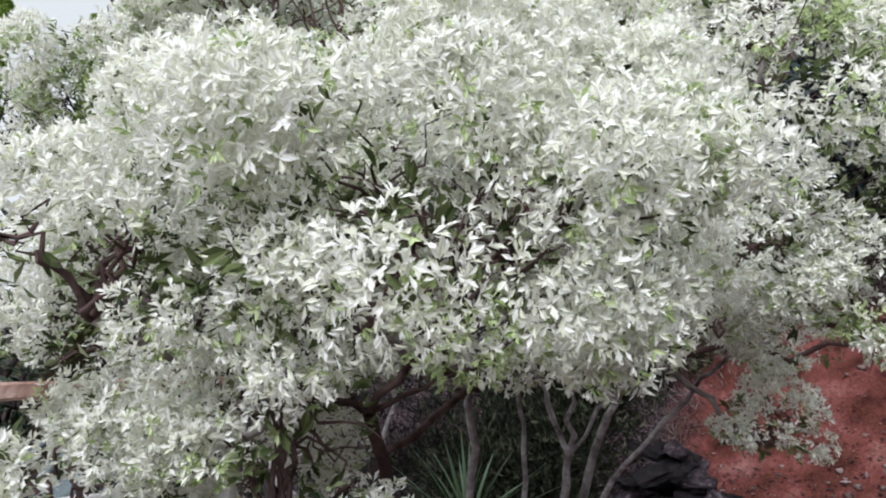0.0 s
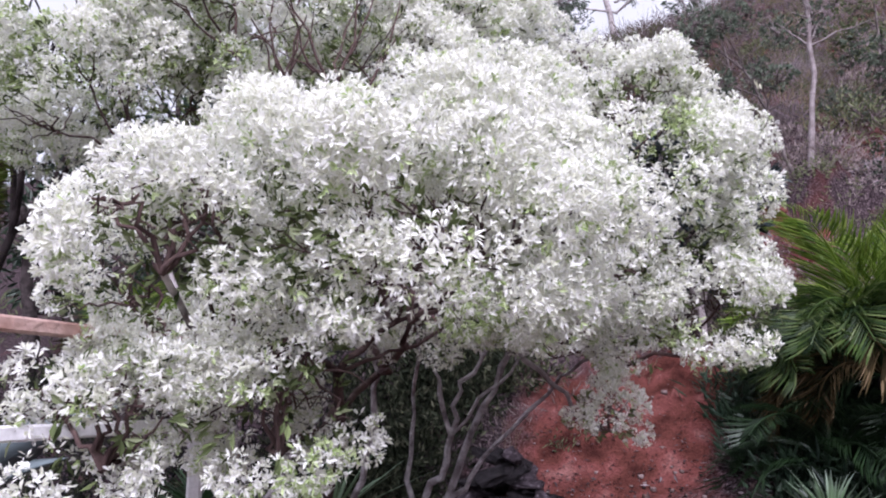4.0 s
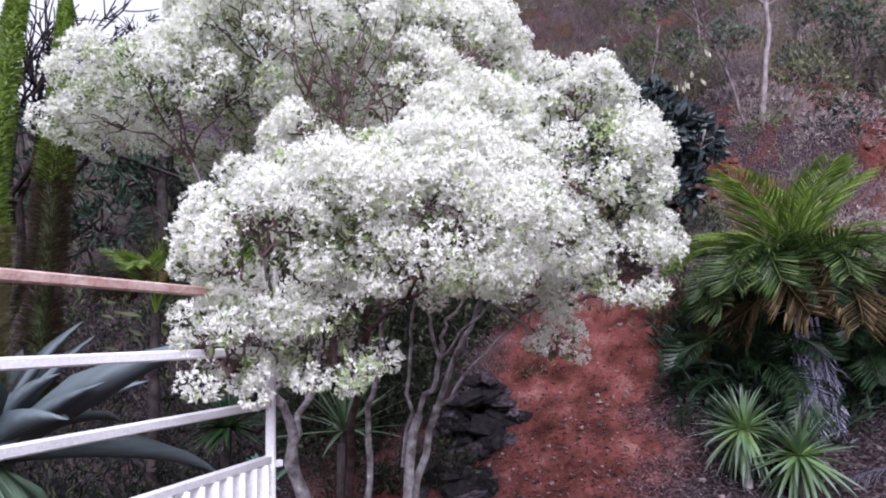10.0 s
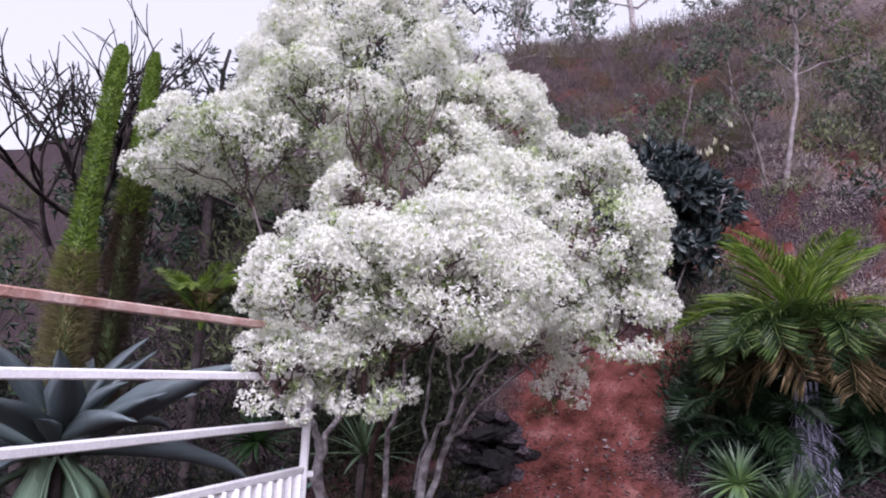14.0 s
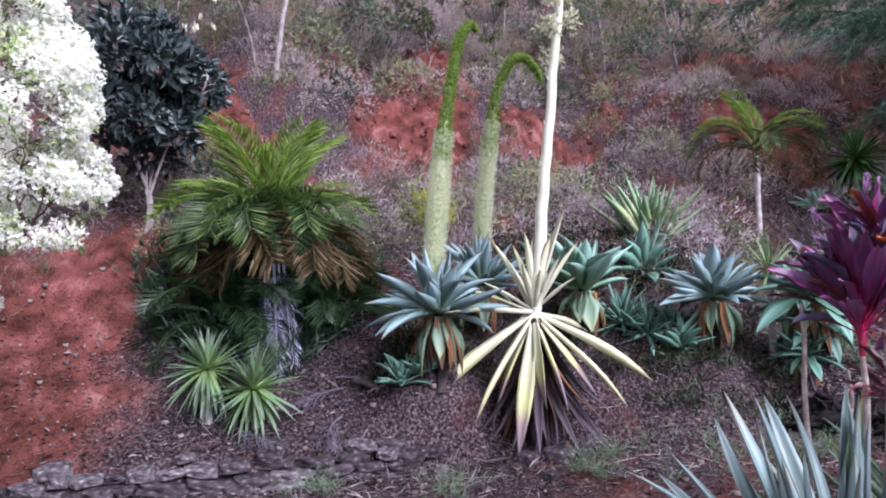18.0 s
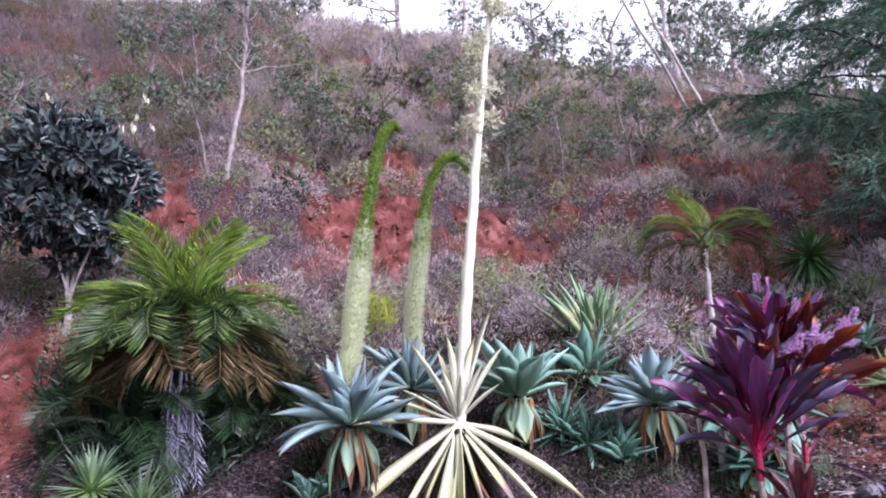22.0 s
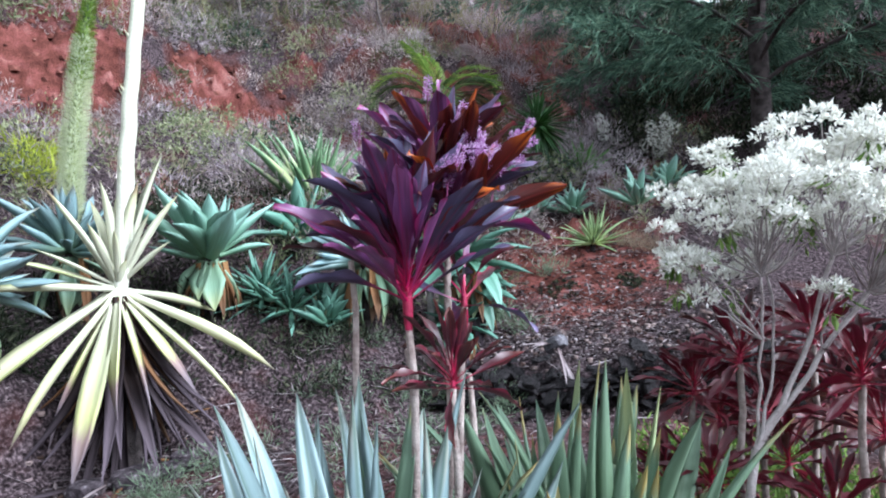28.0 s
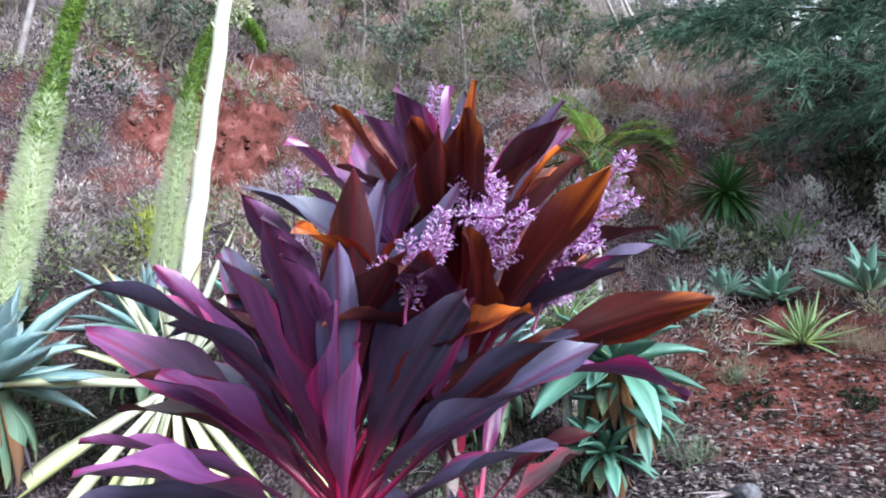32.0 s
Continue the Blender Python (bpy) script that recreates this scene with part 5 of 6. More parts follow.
def cordyline(at, heads, label, group="cordylines", skins=(CORD, CORD, CORD, CORD), w=0.16, rust=False):
    """Thin ringed stems, each with a crown of broad leaves. heads: dx, dy, crown height, leaves, length, elevation of the lowest, foot dx, foot dy."""
    x, y = at
    ob = thing("cordyline", on_ground(x, y), label, "cordyline", group)
    for k, (dx, dy, h, n, ln, low, fx, fy) in enumerate(heads):
        tip = np.array((dx, dy, h))
        tall = .34 if ln > .4 else .20
        line = bend((fx, fy, -0.04), tip, (0, 0, 0), 10, 0.006)
        part("stem", limb_mesh("stem", [(line, np.linspace(0.019, 0.014, 10))], CORDSTEM, 8), ob)
        part("crown", limb_mesh("crown", [(bend(tip - np.array((0, 0, ln * .22)), tip + np.array((0, 0, ln * (tall + .14))), (0, 0, 0), 8), np.array((0.015, 0.019, 0.020, 0.018, 0.015, 0.011, 0.007, 0.004)) * ln / .48)], CORDCROWN, 8), ob)
        for q in range(n):
            f = (q + 0.5) / n
            az, el = (q * 137.5 + rng.normal(0, 12)) % 360, 82 + (low - 82) * f ** 0.9 + rng.normal(0, 8)
            sk = skins[int(rng.integers(len(skins)))]
            # rust skins on one side put the red of backlit leaves into colour
            backlit_draw = rng.random()
            if rust and ln > .4 and ((k == 1 and 175 < az < 335 and f > .25 and backlit_draw < .75) or (k == 0 and 225 < az < 320 and backlit_draw < .3) or backlit_draw < .06):
                sk = CORDRED if backlit_draw < .5 or k == 0 else CORDMAROON
            if rust and k == 2:
                sk = CORDMAROON
            me = leaf_mesh(sk, w * (1.0, 0.85, 1.12)[q % 3], [0.1, 0.45, 0.85][int(rng.integers(3))], 0.6, 0.0, "cord", 19, [0.0, 0.6, -0.6][int(rng.integers(3))])
            part("leaf", me, ob, leaf_pose(tip + np.array((0, 0, ln * (tall - (tall + .04) * f))), az, el, ln * (0.92 + 0.16 * min(1, 2 * f)) * rng.uniform(.80, 1.12), rng.normal(0, 26)))
    return ob


g0 = float(ground_z(3.86, -1.44))
cord = cordyline((3.86, -1.44), [(-0.09, 0.05, 1.04 - g0, 74, 0.47, 42, -0.02, 0.05), (0.10, -0.06, 1.26 - g0, 70, 0.45, 30, 0.10, 0.0), (-0.04, -0.09, 0.72 - g0, 26, 0.27, -5, -0.05, -0.08), (0.06, -0.12, 1.0 - g0, 9, 0.34, 0, 0.05, -0.03)],
                 "tall purple and crimson cordyline with lilac flower panicles", skins=(CORD, CORD, CORDSLATE, CORDSLATE, CORD, CORDMAROON), w=0.165, rust=True)
for dx, dy, z, wy, ln, k in ((-0.17, -0.14, 1.34, (.05, -.15, 1), .15, 7), (-0.10, -0.18, 1.40, (.10, -.25, 1), .15, 7), (-0.10, -0.14, 1.48, (.12, -.1, 1), .17, 4), (0.04, -0.24, 1.38, (.1, -.3, .8), .15, 8), (0.08, -0.26, 1.45, (.05, -.5, .8), .15, 5), (0.12, 0.0, 1.62, (.05, .05, 1), .15, 1), (-0.02, 0.22, 1.45, (0, .1, 1), .17, 1), (0.0, 0.18, 1.38, (0, .25, .8), .12, 5)):
    panicle(cord, (dx, dy, z - g0), wy, ln, k)
for x, y, hs in ((4.72, -2.62, (.92, .62, .40)), (4.55, -3.05, (.88, .6, .36)), (5.05, -3.0, (.95, .65, .4)), (5.0, -2.45, (.7, .5, .3)), (4.25, -3.3, (.8, .55, .3))):
    cordyline((x, y), [(0, 0, hs[0], 36, 0.29, -15, 0, 0), (0.2, -0.14, hs[1], 30, 0.28, -15, 0.14, -0.1), (-0.12, 0.15, hs[2], 28, 0.27, -10, -0.08, 0.1)], "crimson cordyline clump under the white-flowered shrub", skins=(CORDDARK, CORDDARK, CORDDARK, CORDMAROON), w=0.16)
for x, y, h in ((3.93, -1.12, 1.45), (3.98, -1.32, 1.1), (4.05, -1.55, 1.0)):
    ob = thing("bare_cane", on_ground(x, y), "thin grey bare cane beside the cordyline", "cane", "bare canes")
    part("stem", limb_mesh("stem", [(bend((0, 0, -0.05), (0.03, 0.02, h), (0.02, 0, 0), 8, 0.006), np.linspace(0.018, 0.012, 8))], CORDSTEM, 8), ob)


# ---- spear-leaved plants in the front bed ----
def spear_plant(at, n, skin, length, label, w=0.068, low=50):
    x, y = at
    ob = thing("spear_plant", on_ground(x, y), label, "agave", "spear-leaved plants")
    for q in range(n):
        az = q * 137.5 + rng.normal(0, 14)
        f = (q + 0.5) / n
        el = 86 + (low - 86) * f + rng.normal(0, 5)
        sk = skin if q % 13 else (SPEARG if skin is SPEAR else AGAVE_OLD)
        me = leaf_mesh(sk, w * (1.0, .8, 1.1)[q % 3], [-0.3, 0.02, 0.42][(q // 3) % 3], 0.55, 0.010, "lance", 10, [0.0, 0.6, -0.6][int(rng.integers(3))])
        r = 0.05 + 0.24 * f
        part("leaf", me, ob, leaf_pose((r * math.cos(radians(az)), r * math.sin(radians(az)), -0.02), az, el, length * (1.0 - .15 * f) * rng.uniform(0.62, 1.06), rng.uniform(-40, 40)))
    return ob


spear_plant((3.42, -1.34), 72, SPEAR, 1.14, "clump of upright silver-grey spear-shaped leaves", 0.090, 26)
spear_plant((3.92, -2.05), 64, SPEARG, 1.08, "clump of green-grey spear-shaped leaves with yellowed ones", 0.086, 30)
spear_plant((4.25, -1.85), 40, SPEARG, 1.0, "clump of green-grey spear-shaped leaves with yellowed ones", 0.094, 34)


# ---- white-flowered shrub at the end of the bed ----
sx, sy = 4.38, -2.56
shrub = thing("white_flowered_shrub", on_ground(sx, sy), "shrub with pale bare stems and clusters of white bracts", "shrub")
sb = np.array(on_ground(sx, sy))
fork = np.array((4.40, -2.62, 0.36))
part("trunk", limb_mesh("trunk", [(bend(sb - np.array((0, 0, .05)), fork, (0.0, 0.02, 0), 6, 0.006) - sb, np.linspace(0.022, 0.018, 6))], BARKPALE), shrub)
main = []
for b0, e, r0 in ((fork, (4.45, -3.05, 0.98), .015), (fork, (4.52, -2.95, 1.12), .014), (fork, (4.42, -2.66, 1.05), .008), (fork, (4.62, -2.72, 1.05), .008)):
    line = bend(b0, e, rng.normal(0, .02, 3), 9, .006)
    part("limb", limb_mesh("limb", [(line - sb, np.linspace(r0, r0 * .6, 9))], BARKPALE), shrub)
    main += [line[5], line[-1]]
for q in range(120):
    a, ring = q * 2.399, math.sqrt((q + .5) / 120)
    c = np.array((4.58 + .52 * ring * math.cos(a), -2.98 + .72 * ring * math.sin(a), 1.54 - .30 * ring ** 2 + np.clip(rng.normal(-.04, .17), -.5, .14)))
    r = rng.uniform(.05, .10)
    p = main[int(np.argmin([np.linalg.norm(c - m - np.array((0, 0, .25))) for m in main]))]
    part("twig", limb_mesh("twig", [(bend(p, c, rng.normal(0, .03, 3), 7, .006) - sb, np.linspace(0.0045, 0.002, 7))], BARKPALE, 5), shrub)
    P, Nn = dome_points(c, (r, r, r * .62), int(4 * math.pi * r * r * 560), -0.25)
    V, Q = star_leaves(P - sb, unit(Nn + np.array((0, 0, .5))), 7, 0.029, 0.0095)
    tagged(part("flower_head", arrays_mesh("flower_head", V, Q, SHRUBBRACT, False), shrub), kind="stuff")
    if q % 5 == 0:
        V, Q = star_leaves(c - sb + rng.normal(0, .04, (4, 3)) - np.array((0, 0, .06)), np.tile((0, 0, -1.0), (4, 1)), 5, 0.07, 0.018)
        tagged(part("leaf_tuft", arrays_mesh("leaf_tuft", V, Q, GREENLEAF, False), shrub), kind="stuff")


# ---- trees and bushes on the bank ----
def leafy(name, at, label, category, trunk_lines, domes, skin, leaf_len, leaf_w, density, per=6, bark=BARK, group="", lowest=-0.8):
    at = np.array(at)
    ob = thing(name, at, label, category, group)
    part("trunk", limb_mesh("trunk", trunk_lines, bark, 8), ob)
    pcs, tw = [], []
    for c, r in domes:
        c, r = np.array(c), np.array(r)
        area = 4 * math.pi * (r[0] * r[2] + r[1] * r[2] + r[0] * r[1]) / 3
        P, Nn = dome_points(c, r, int(area * density), lowest)
        pcs.append(star_leaves(P, unit(Nn + rng.normal(0, .3, Nn.shape)), per, leaf_len, leaf_w))
        for e in dome_points(c, r * .85, 9, -0.5)[0]:
            tw.append((bend(c - np.array((0, 0, r[2] * .6)), e, rng.normal(0, .05, 3), 5), np.linspace(0.012, 0.004, 5) * max(1, leaf_len * 8)))
    tagged(part("twig_work", limb_mesh("twig_work", tw, bark, 5), ob), kind="stuff")
    part("crown", arrays_mesh("crown", *join(pcs), skin, False), ob)
    return ob


bx, by = 4.24, 5.93
bz = float(ground_z(bx, by))
leafy("magnolia_bush", (bx, by, bz), "round bush of dark glossy leaves on a pale forked trunk", "bush",
      [(bend((0, 0, -.1), (0.02, -.02, 0.5), (0.02, 0, 0), 7, .01), np.linspace(.05, .036, 7)), (bend((0.02, -.02, .5), (-.1, .55, 1.5), (0, 0, .05), 6), np.linspace(.019, .010, 6)), (bend((0.02, -.02, .45), (.12, -.5, 1.3), (0, 0, .05), 6), np.linspace(.019, .010, 6)), (bend((0.02, -.02, .5), (-.35, .1, 1.6), (0, 0, .05), 6), np.linspace(.020, .010, 6)), (bend((0.02, -.02, .5), (.3, .1, 1.7), (0, 0, .05), 6), np.linspace(.020, .010, 6)), (bend((0.0, 0, .5), (.0, .0, 1.8), (0, 0, .05), 6), np.linspace(.020, .010, 6))],
      [((.75 * math.sin(q * 2.4) * (q / 26) ** .5, .7 * math.cos(q * 2.4) * (q / 26) ** .5, 1.70 + .70 * (1 - (q / 26) ** 1.2) * (1 if q % 3 else -.8) + rng.normal(0, .1)), (.27, .27, .22)) for q in range(26)], MAGLEAF, 0.17, 0.066, 56, 6, BARKPALE)
bud = thing("magnolia_bud", (bx + .3, by - .3, bz + 2.68), "cream flower buds standing up from the dark bush", "flower bud")
V, Q = star_leaves(rng.normal(0, .35, (9, 3)) * np.array((1, 1, .15)), np.tile((0, 0, 1.0), (9, 1)), 4, 0.11, 0.03, 0.3)
tagged(part("petal_tuft", arrays_mesh("petal_tuft", V, Q, BUDLEAF, False), bud), kind="stuff")


def thin_tree(x, y, h, lean, label, bark=SAPLING, skin=GUMLEAF, crown=0.0, low=0.0, r=0.034):
    g = float(ground_z(x, y))
    tip = np.array((lean[0], lean[1], h))
    lines = [(bend((0, 0, -.2), tip, (rng.normal(0, .1), rng.normal(0, .1), 0), 10, .02), np.linspace(r, r * .45, 10))]
    domes = []
    for k in range(12):
        f = rng.uniform(max(low, .25), .98)
        a0 = lines[0][0][int(f * 9)]
        e = a0 + rng.normal(0, .36, 3) * np.array((1, 1, .25)) * (.5 + crown) + np.array((0, 0, h * .16))
        lines.append((bend(a0, e, (0, 0, .04), 6, .015), np.linspace(r * .35, r * .08, 6)))
        if rng.random() < .35 + crown * .5:
            domes.append((e, np.array((.26, .26, .17)) * rng.uniform(.6, 1.25)))
            domes.append((e + rng.normal(0, .2, 3), np.array((.18, .18, .13)) * rng.uniform(.6, 1.25)))
    return leafy("slender_tree", (x, y, g), label, "tree", lines, domes, skin, 0.09, 0.036, 48, 5, bark, "slender trees on the bank", -0.9)


thin_tree(7.25, 7.15, 3.9, (0.35, -.15), "slender tree with a pale bare trunk on the bank", BARKPALE, crown=0.5, low=0.55, r=0.05)
thin_tree(7.1, 7.25, 2.0, (-0.5, 0.25), "slender tree with a thin leaning trunk on the bank", crown=0.6, low=0.6)
for x, y, h, sk in ((12.6, 4.6, 2.4, GUMLEAF), (13.3, 3.6, 2.2, SAPLEAF), (11.2, 6.6, 1.8, SHRUBOLIVE), (9.6, 7.4, 1.9, GUMLEAF), (6.0, 9.4, 1.8, GUMLEAF), (15.5, 4.6, 2.0, SAPLEAF), (12.1, 5.6, 2.6, SAPLEAF), (14.2, 2.2, 2.2, GUMLEAF), (10.4, 8.6, 2.4, SAPLEAF), (7.2, 10.2, 2.2, SAPLEAF), (4.8, 10.0, 2.0, GUMLEAF), (16.5, 2.6, 2.4, SAPLEAF), (13.8, 6.4, 2.8, GUMLEAF), (9.0, 10.4, 2.6, GUMLEAF)):
    thin_tree(x, y, h, (rng.normal(0, .3), rng.normal(0, .3)), "slender small-leaved sapling on the upper bank", crown=0.9, low=0.3, skin=sk)
# leaning bare poles on the upper bank
for x, y, dx, dy, h in ((20.4, 1.95, -1.2, 2.2, 5.6), (20.9, 1.8, -1.2, 2.3, 6.6)):
    ob = thing("leaning_dead_stem", on_ground(x, y), "pale leaning dead stem on the upper bank", "dead tree", "leaning stems")
    part("stem", limb_mesh("stem", [(bend((0, 0, -.1), (dx, dy, h), (0, 0, 0), 8, .03), np.linspace(.06, .03, 8))], BARKPALE), ob)


def skyline_tree(x, y, h, label, spread=1.0, skin=GUMLEAF, bark=BARK):
    g = float(ground_z(x, y))
    lines = [(bend((0, 0, -.3), (rng.normal(0, .4), rng.normal(0, .4), h), rng.normal(0, .2, 3) * np.array((1, 1, 0)), 10, .05), np.linspace(.16, .04, 10))]
    domes = []
    for k in range(11):
        f = rng.uniform(.3, 1.0)
        o = rng.normal(0, .75 * spread, 3) * np.array((1, 1, .3))
        c = np.array((0, 0, h * f)) + o
        lines.append((bend((0, 0, h * f * .75), c, rng.normal(0, .1, 3), 6), np.linspace(.05, .02, 6)))
        domes.append((c, np.array((.65, .65, .45)) * rng.uniform(.5, 1.2) * spread))
    return leafy("gum_tree", (x, y, g), label, "tree", lines, domes, skin, 0.24, 0.06, 9, 5, bark, "trees along the skyline", -0.9)


for k in range(16):
    az = radians(4 + k * 6.0 + rng.normal(0, 1.0))
    d = 23.5 + rng.uniform(0, 4)
    skyline_tree(0.5 + d * math.sin(az), -2 + d * math.cos(az), rng.uniform(2.5, 7.0), "open-crowned gum tree standing on the skyline", rng.uniform(.8, 1.2))

for k in range(12):
    az = radians(36 + k * 5.2 + rng.normal(0, 1.2))
    d = 29.5 + rng.uniform(0, 5)
    skyline_tree(0.5 + d * math.sin(az), -2 + d * math.cos(az), rng.uniform(2.2, 4.5), "pale open-crowned gum tree behind the crest", rng.uniform(1.0, 1.5))

# bare tree and dark trees behind the gate
tx, ty = -3.0, 5.6
bt = thing("bare_tree", on_ground(tx, ty), "leafless dark tree with many forked branches", "tree")
lines = []


def fork_out(p, d, ln, r, depth):
    e = p + d * ln
    lines.append((bend(p, e, rng.normal(0, .05 * ln, 3), 6), np.linspace(r, r * .65, 6)))
    if depth:
        for _ in range(3):
            fork_out(e if rng.random() < .7 else p + d * ln * .7, unit(d + rng.normal(0, .45, 3) + np.array((0, 0, .1))), ln * rng.uniform(.6, .85), r * .6, depth - 1)


fork_out(np.array((0, 0, -.1)), unit(np.array((0.12, 0, 1.0))), 2.3, 0.075, 0)
for _ in range(4):
    fork_out(np.array((0.26, 0, 2.1)), unit(np.array((rng.normal(0, .5), rng.normal(0, .4), 1.0))), 1.1, 0.05, 4)
part("trunk", limb_mesh("trunk", lines[:1], BARKDARK, 9), bt)
tagged(part("branch_work", limb_mesh("branch_work", lines[1:], BARKDARK, 5), bt), kind="stuff")
for x, y, h, s in ((-1.0, 12.0, 5.6, 1.1), (-4.5, 13.0, 4.4, 1.2), (0.6, 14.0, 6.8, 1.1), (-6.5, 10.0, 3.4, 1.1), (-2.6, 15.0, 6.0, 1.2), (2.4, 16.5, 7.0, 1.0)):
    skyline_tree(x, y, h, "dark-leaved tree behind the garden", s, DARKLEAF, BARKDARK)


# ---- dark feathery conifer ----
def conifer(x, y, h, reach, label, limbs=40):
    ob = thing("she_oak", on_ground(x, y), label, "tree", "feathery conifers")
    part("trunk", limb_mesh("trunk", [(bend((0, 0, -.2), (0.1, 0, h), (.1, 0, 0), 10, .02), np.linspace(.17, .05, 10))], BARKDARK, 9), ob)
    for k in range(limbs):
        f = 0.16 + 0.82 * (k + rng.random()) / limbs
        az = k * 2.399 + rng.normal(0, .2)
        ln = reach * (1.1 - 0.75 * f) * rng.uniform(.75, 1.15)
        w = np.array((math.cos(az), math.sin(az), 0.18))
        p0 = np.array((0.1 * f, 0, h * f))
        line = bend(p0, p0 + w * ln, (0, 0, .12 * ln), 10, .02)
        lb = part("limb", limb_mesh("limb", [(line, np.linspace(.035, .008, 10))], BARKDARK, 6), ob)
        m = int(84 * ln / reach) + 8
        q = rng.uniform(.18, 1.0, m)
        c0 = np.stack([np.interp(q, np.linspace(0, 1, 10), line[:, d]) for d in range(3)], 1)
        T = unit(w[None] * .7 + rng.normal(0, .55, (m, 3)) * np.array((1, 1, .5)) + np.array((0, 0, -.18)))
        tl = rng.uniform(.35, .95, (m, 1)) * min(1, ln / 2.5)
        k2 = 26
        f2 = rng.uniform(.05, 1.0, (m * k2, 1))
        c = np.repeat(c0, k2, 0) + np.repeat(T * tl, k2, 0) * f2 + np.array((0, 0, -.22)) * f2 ** 2 * np.repeat(tl, k2, 0)
        D = unit(np.repeat(T, k2, 0) + rng.normal(0, .42, c.shape) + np.array((0, 0, -.3)))
        V, Q = kites(c, D, rng.standard_normal(c.shape), rng.uniform(.12, .26, len(c)), 0.016, 0, .4)
        part("needle_spray", arrays_mesh("needle_spray", V, Q, NEEDLE, False), lb)
    return ob


conifer(12.2, -4.2, 7.5, 4.0, "large dark feathery she-oak with drooping sprays")
conifer(16.0, -2.6, 7.5, 4.2, "large dark feathery she-oak with drooping sprays")
conifer(13.5, -8.0, 7.5, 4.2, "large dark feathery she-oak with drooping sprays", 24)


# ---- scrub, grass and litter ----
def scatter(n, x0, x1, y0, y1, test):
    x, y = rng.uniform(x0, x1, n), rng.uniform(y0, y1, n)
    k = test(x, y)
    return x[k], y[k]


def scrub_mesh(name, x, y, size, per, skin, ln, wd, up=0.7):
    """Low twiggy bushes: thin stems and small leaves springing from the ground at each point."""
    n = len(x)
    z = ground_z(x, y)
    B = np.repeat(np.stack([x, y, z], 1), per, 0)
    S = np.repeat(size, per)[:, None]
    D = rng.standard_normal((n * per, 3))
    D[:, 2] = np.abs(D[:, 2]) + up
    D = unit(D)
    start = B + D * S * rng.uniform(0.0, 0.8, (n * per, 1)) + rng.normal(0, .08, B.shape) * S
    V, Q = kites(start, D + rng.normal(0, .5, D.shape), rng.standard_normal(D.shape), ln * (0.5 + rng.random(n * per)) * S[:, 0] ** .5, wd * (0.6 + 0.8 * rng.random(n * per)), 0, 0.4)
    me = arrays_mesh(name, V, Q, skin, False)
    tone = me.attributes.new("tone", "FLOAT", "POINT")
    patch = 0.5 + 0.3 * np.sin(1.1 * x + 2.0 * y) * np.sin(1.3 * x - 0.6 * y) + 0.3 * np.sin(1.7 * y - 2.3 * x + 1)
    heath = np.clip((y - 0.8 * x) / 5, 0, 1)
    tone.data.foreach_set("value", np.repeat(np.clip((0.75 * patch + 0.3 * rng.random(n)) * (1 - 0.85 * heath), 0, 1), per * 4).astype(np.float32))
    return me


def in_scrub(x, y, cover):
    u = hill_u(x, y)
    return (u > 5.9) & (rng.random(len(x)) < np.clip(cover - 1.15 * bareness(x, y), 0.06, 1))


for name, n, box, skin, lo, hi, per, ln, wd, cover, label in (
        ("dry_scrub", 1500, (1.5, 15, -4, 13), SHRUBGREY, .2, .55, 40, .16, .010, .9, "dry purple-grey twiggy scrub on the bank"),
        ("olive_scrub", 900, (1.5, 15, -4, 13), SHRUBOLIVE, .2, .5, 50, .12, .018, .9, "dull olive scrub on the bank"),
        ("dry_grass", 1100, (1.5, 15, -4, 13), STRAW, .2, .5, 24, .40, .006, .8, "dry straw-coloured grass on the bank"),
        ("far_purple_grass", 3000, (1, 27, -2, 23), LAVGRASS, .4, .8, 22, .5, .013, 1.0, "purple-brown dry grass on the upper hill"),
        ("crest_grass", 1500, (8, 27, -1, 22), LAVGRASS, .5, 1.0, 22, .55, .013, 1.0, "feathery purple-grey grass along the crest of the hill"),
        ("far_olive_grass", 2000, (1, 27, -2, 23), OLIVEGRASS, .4, .8, 22, .5, .014, 1.0, "olive dry grass on the upper hill"),
        ("far_dry_grass", 2400, (1, 27, -2, 23), STRAW, .4, .8, 20, .6, .012, 1.0, "dry grass on the upper hill")):
    x, y = scatter(n, *box, lambda x, y: in_scrub(x, y, cover))
    if name.startswith("far"):
        k = (hill_u(x, y) > 11.2) & (hill_u(x, y) < 27)
        x, y = x[k], y[k]
    if name == "crest_grass":
        k = (hill_u(x, y) > 18.0) & (hill_u(x, y) < 26)
        x, y = x[k], y[k]
    ob = new(name, scrub_mesh(name, x, y, rng.uniform(lo, hi, len(x)), per, skin, ln, wd, 2.2 if "grass" in name else 0.7))
    tagged(ob, label, "scrub", kind="stuff")

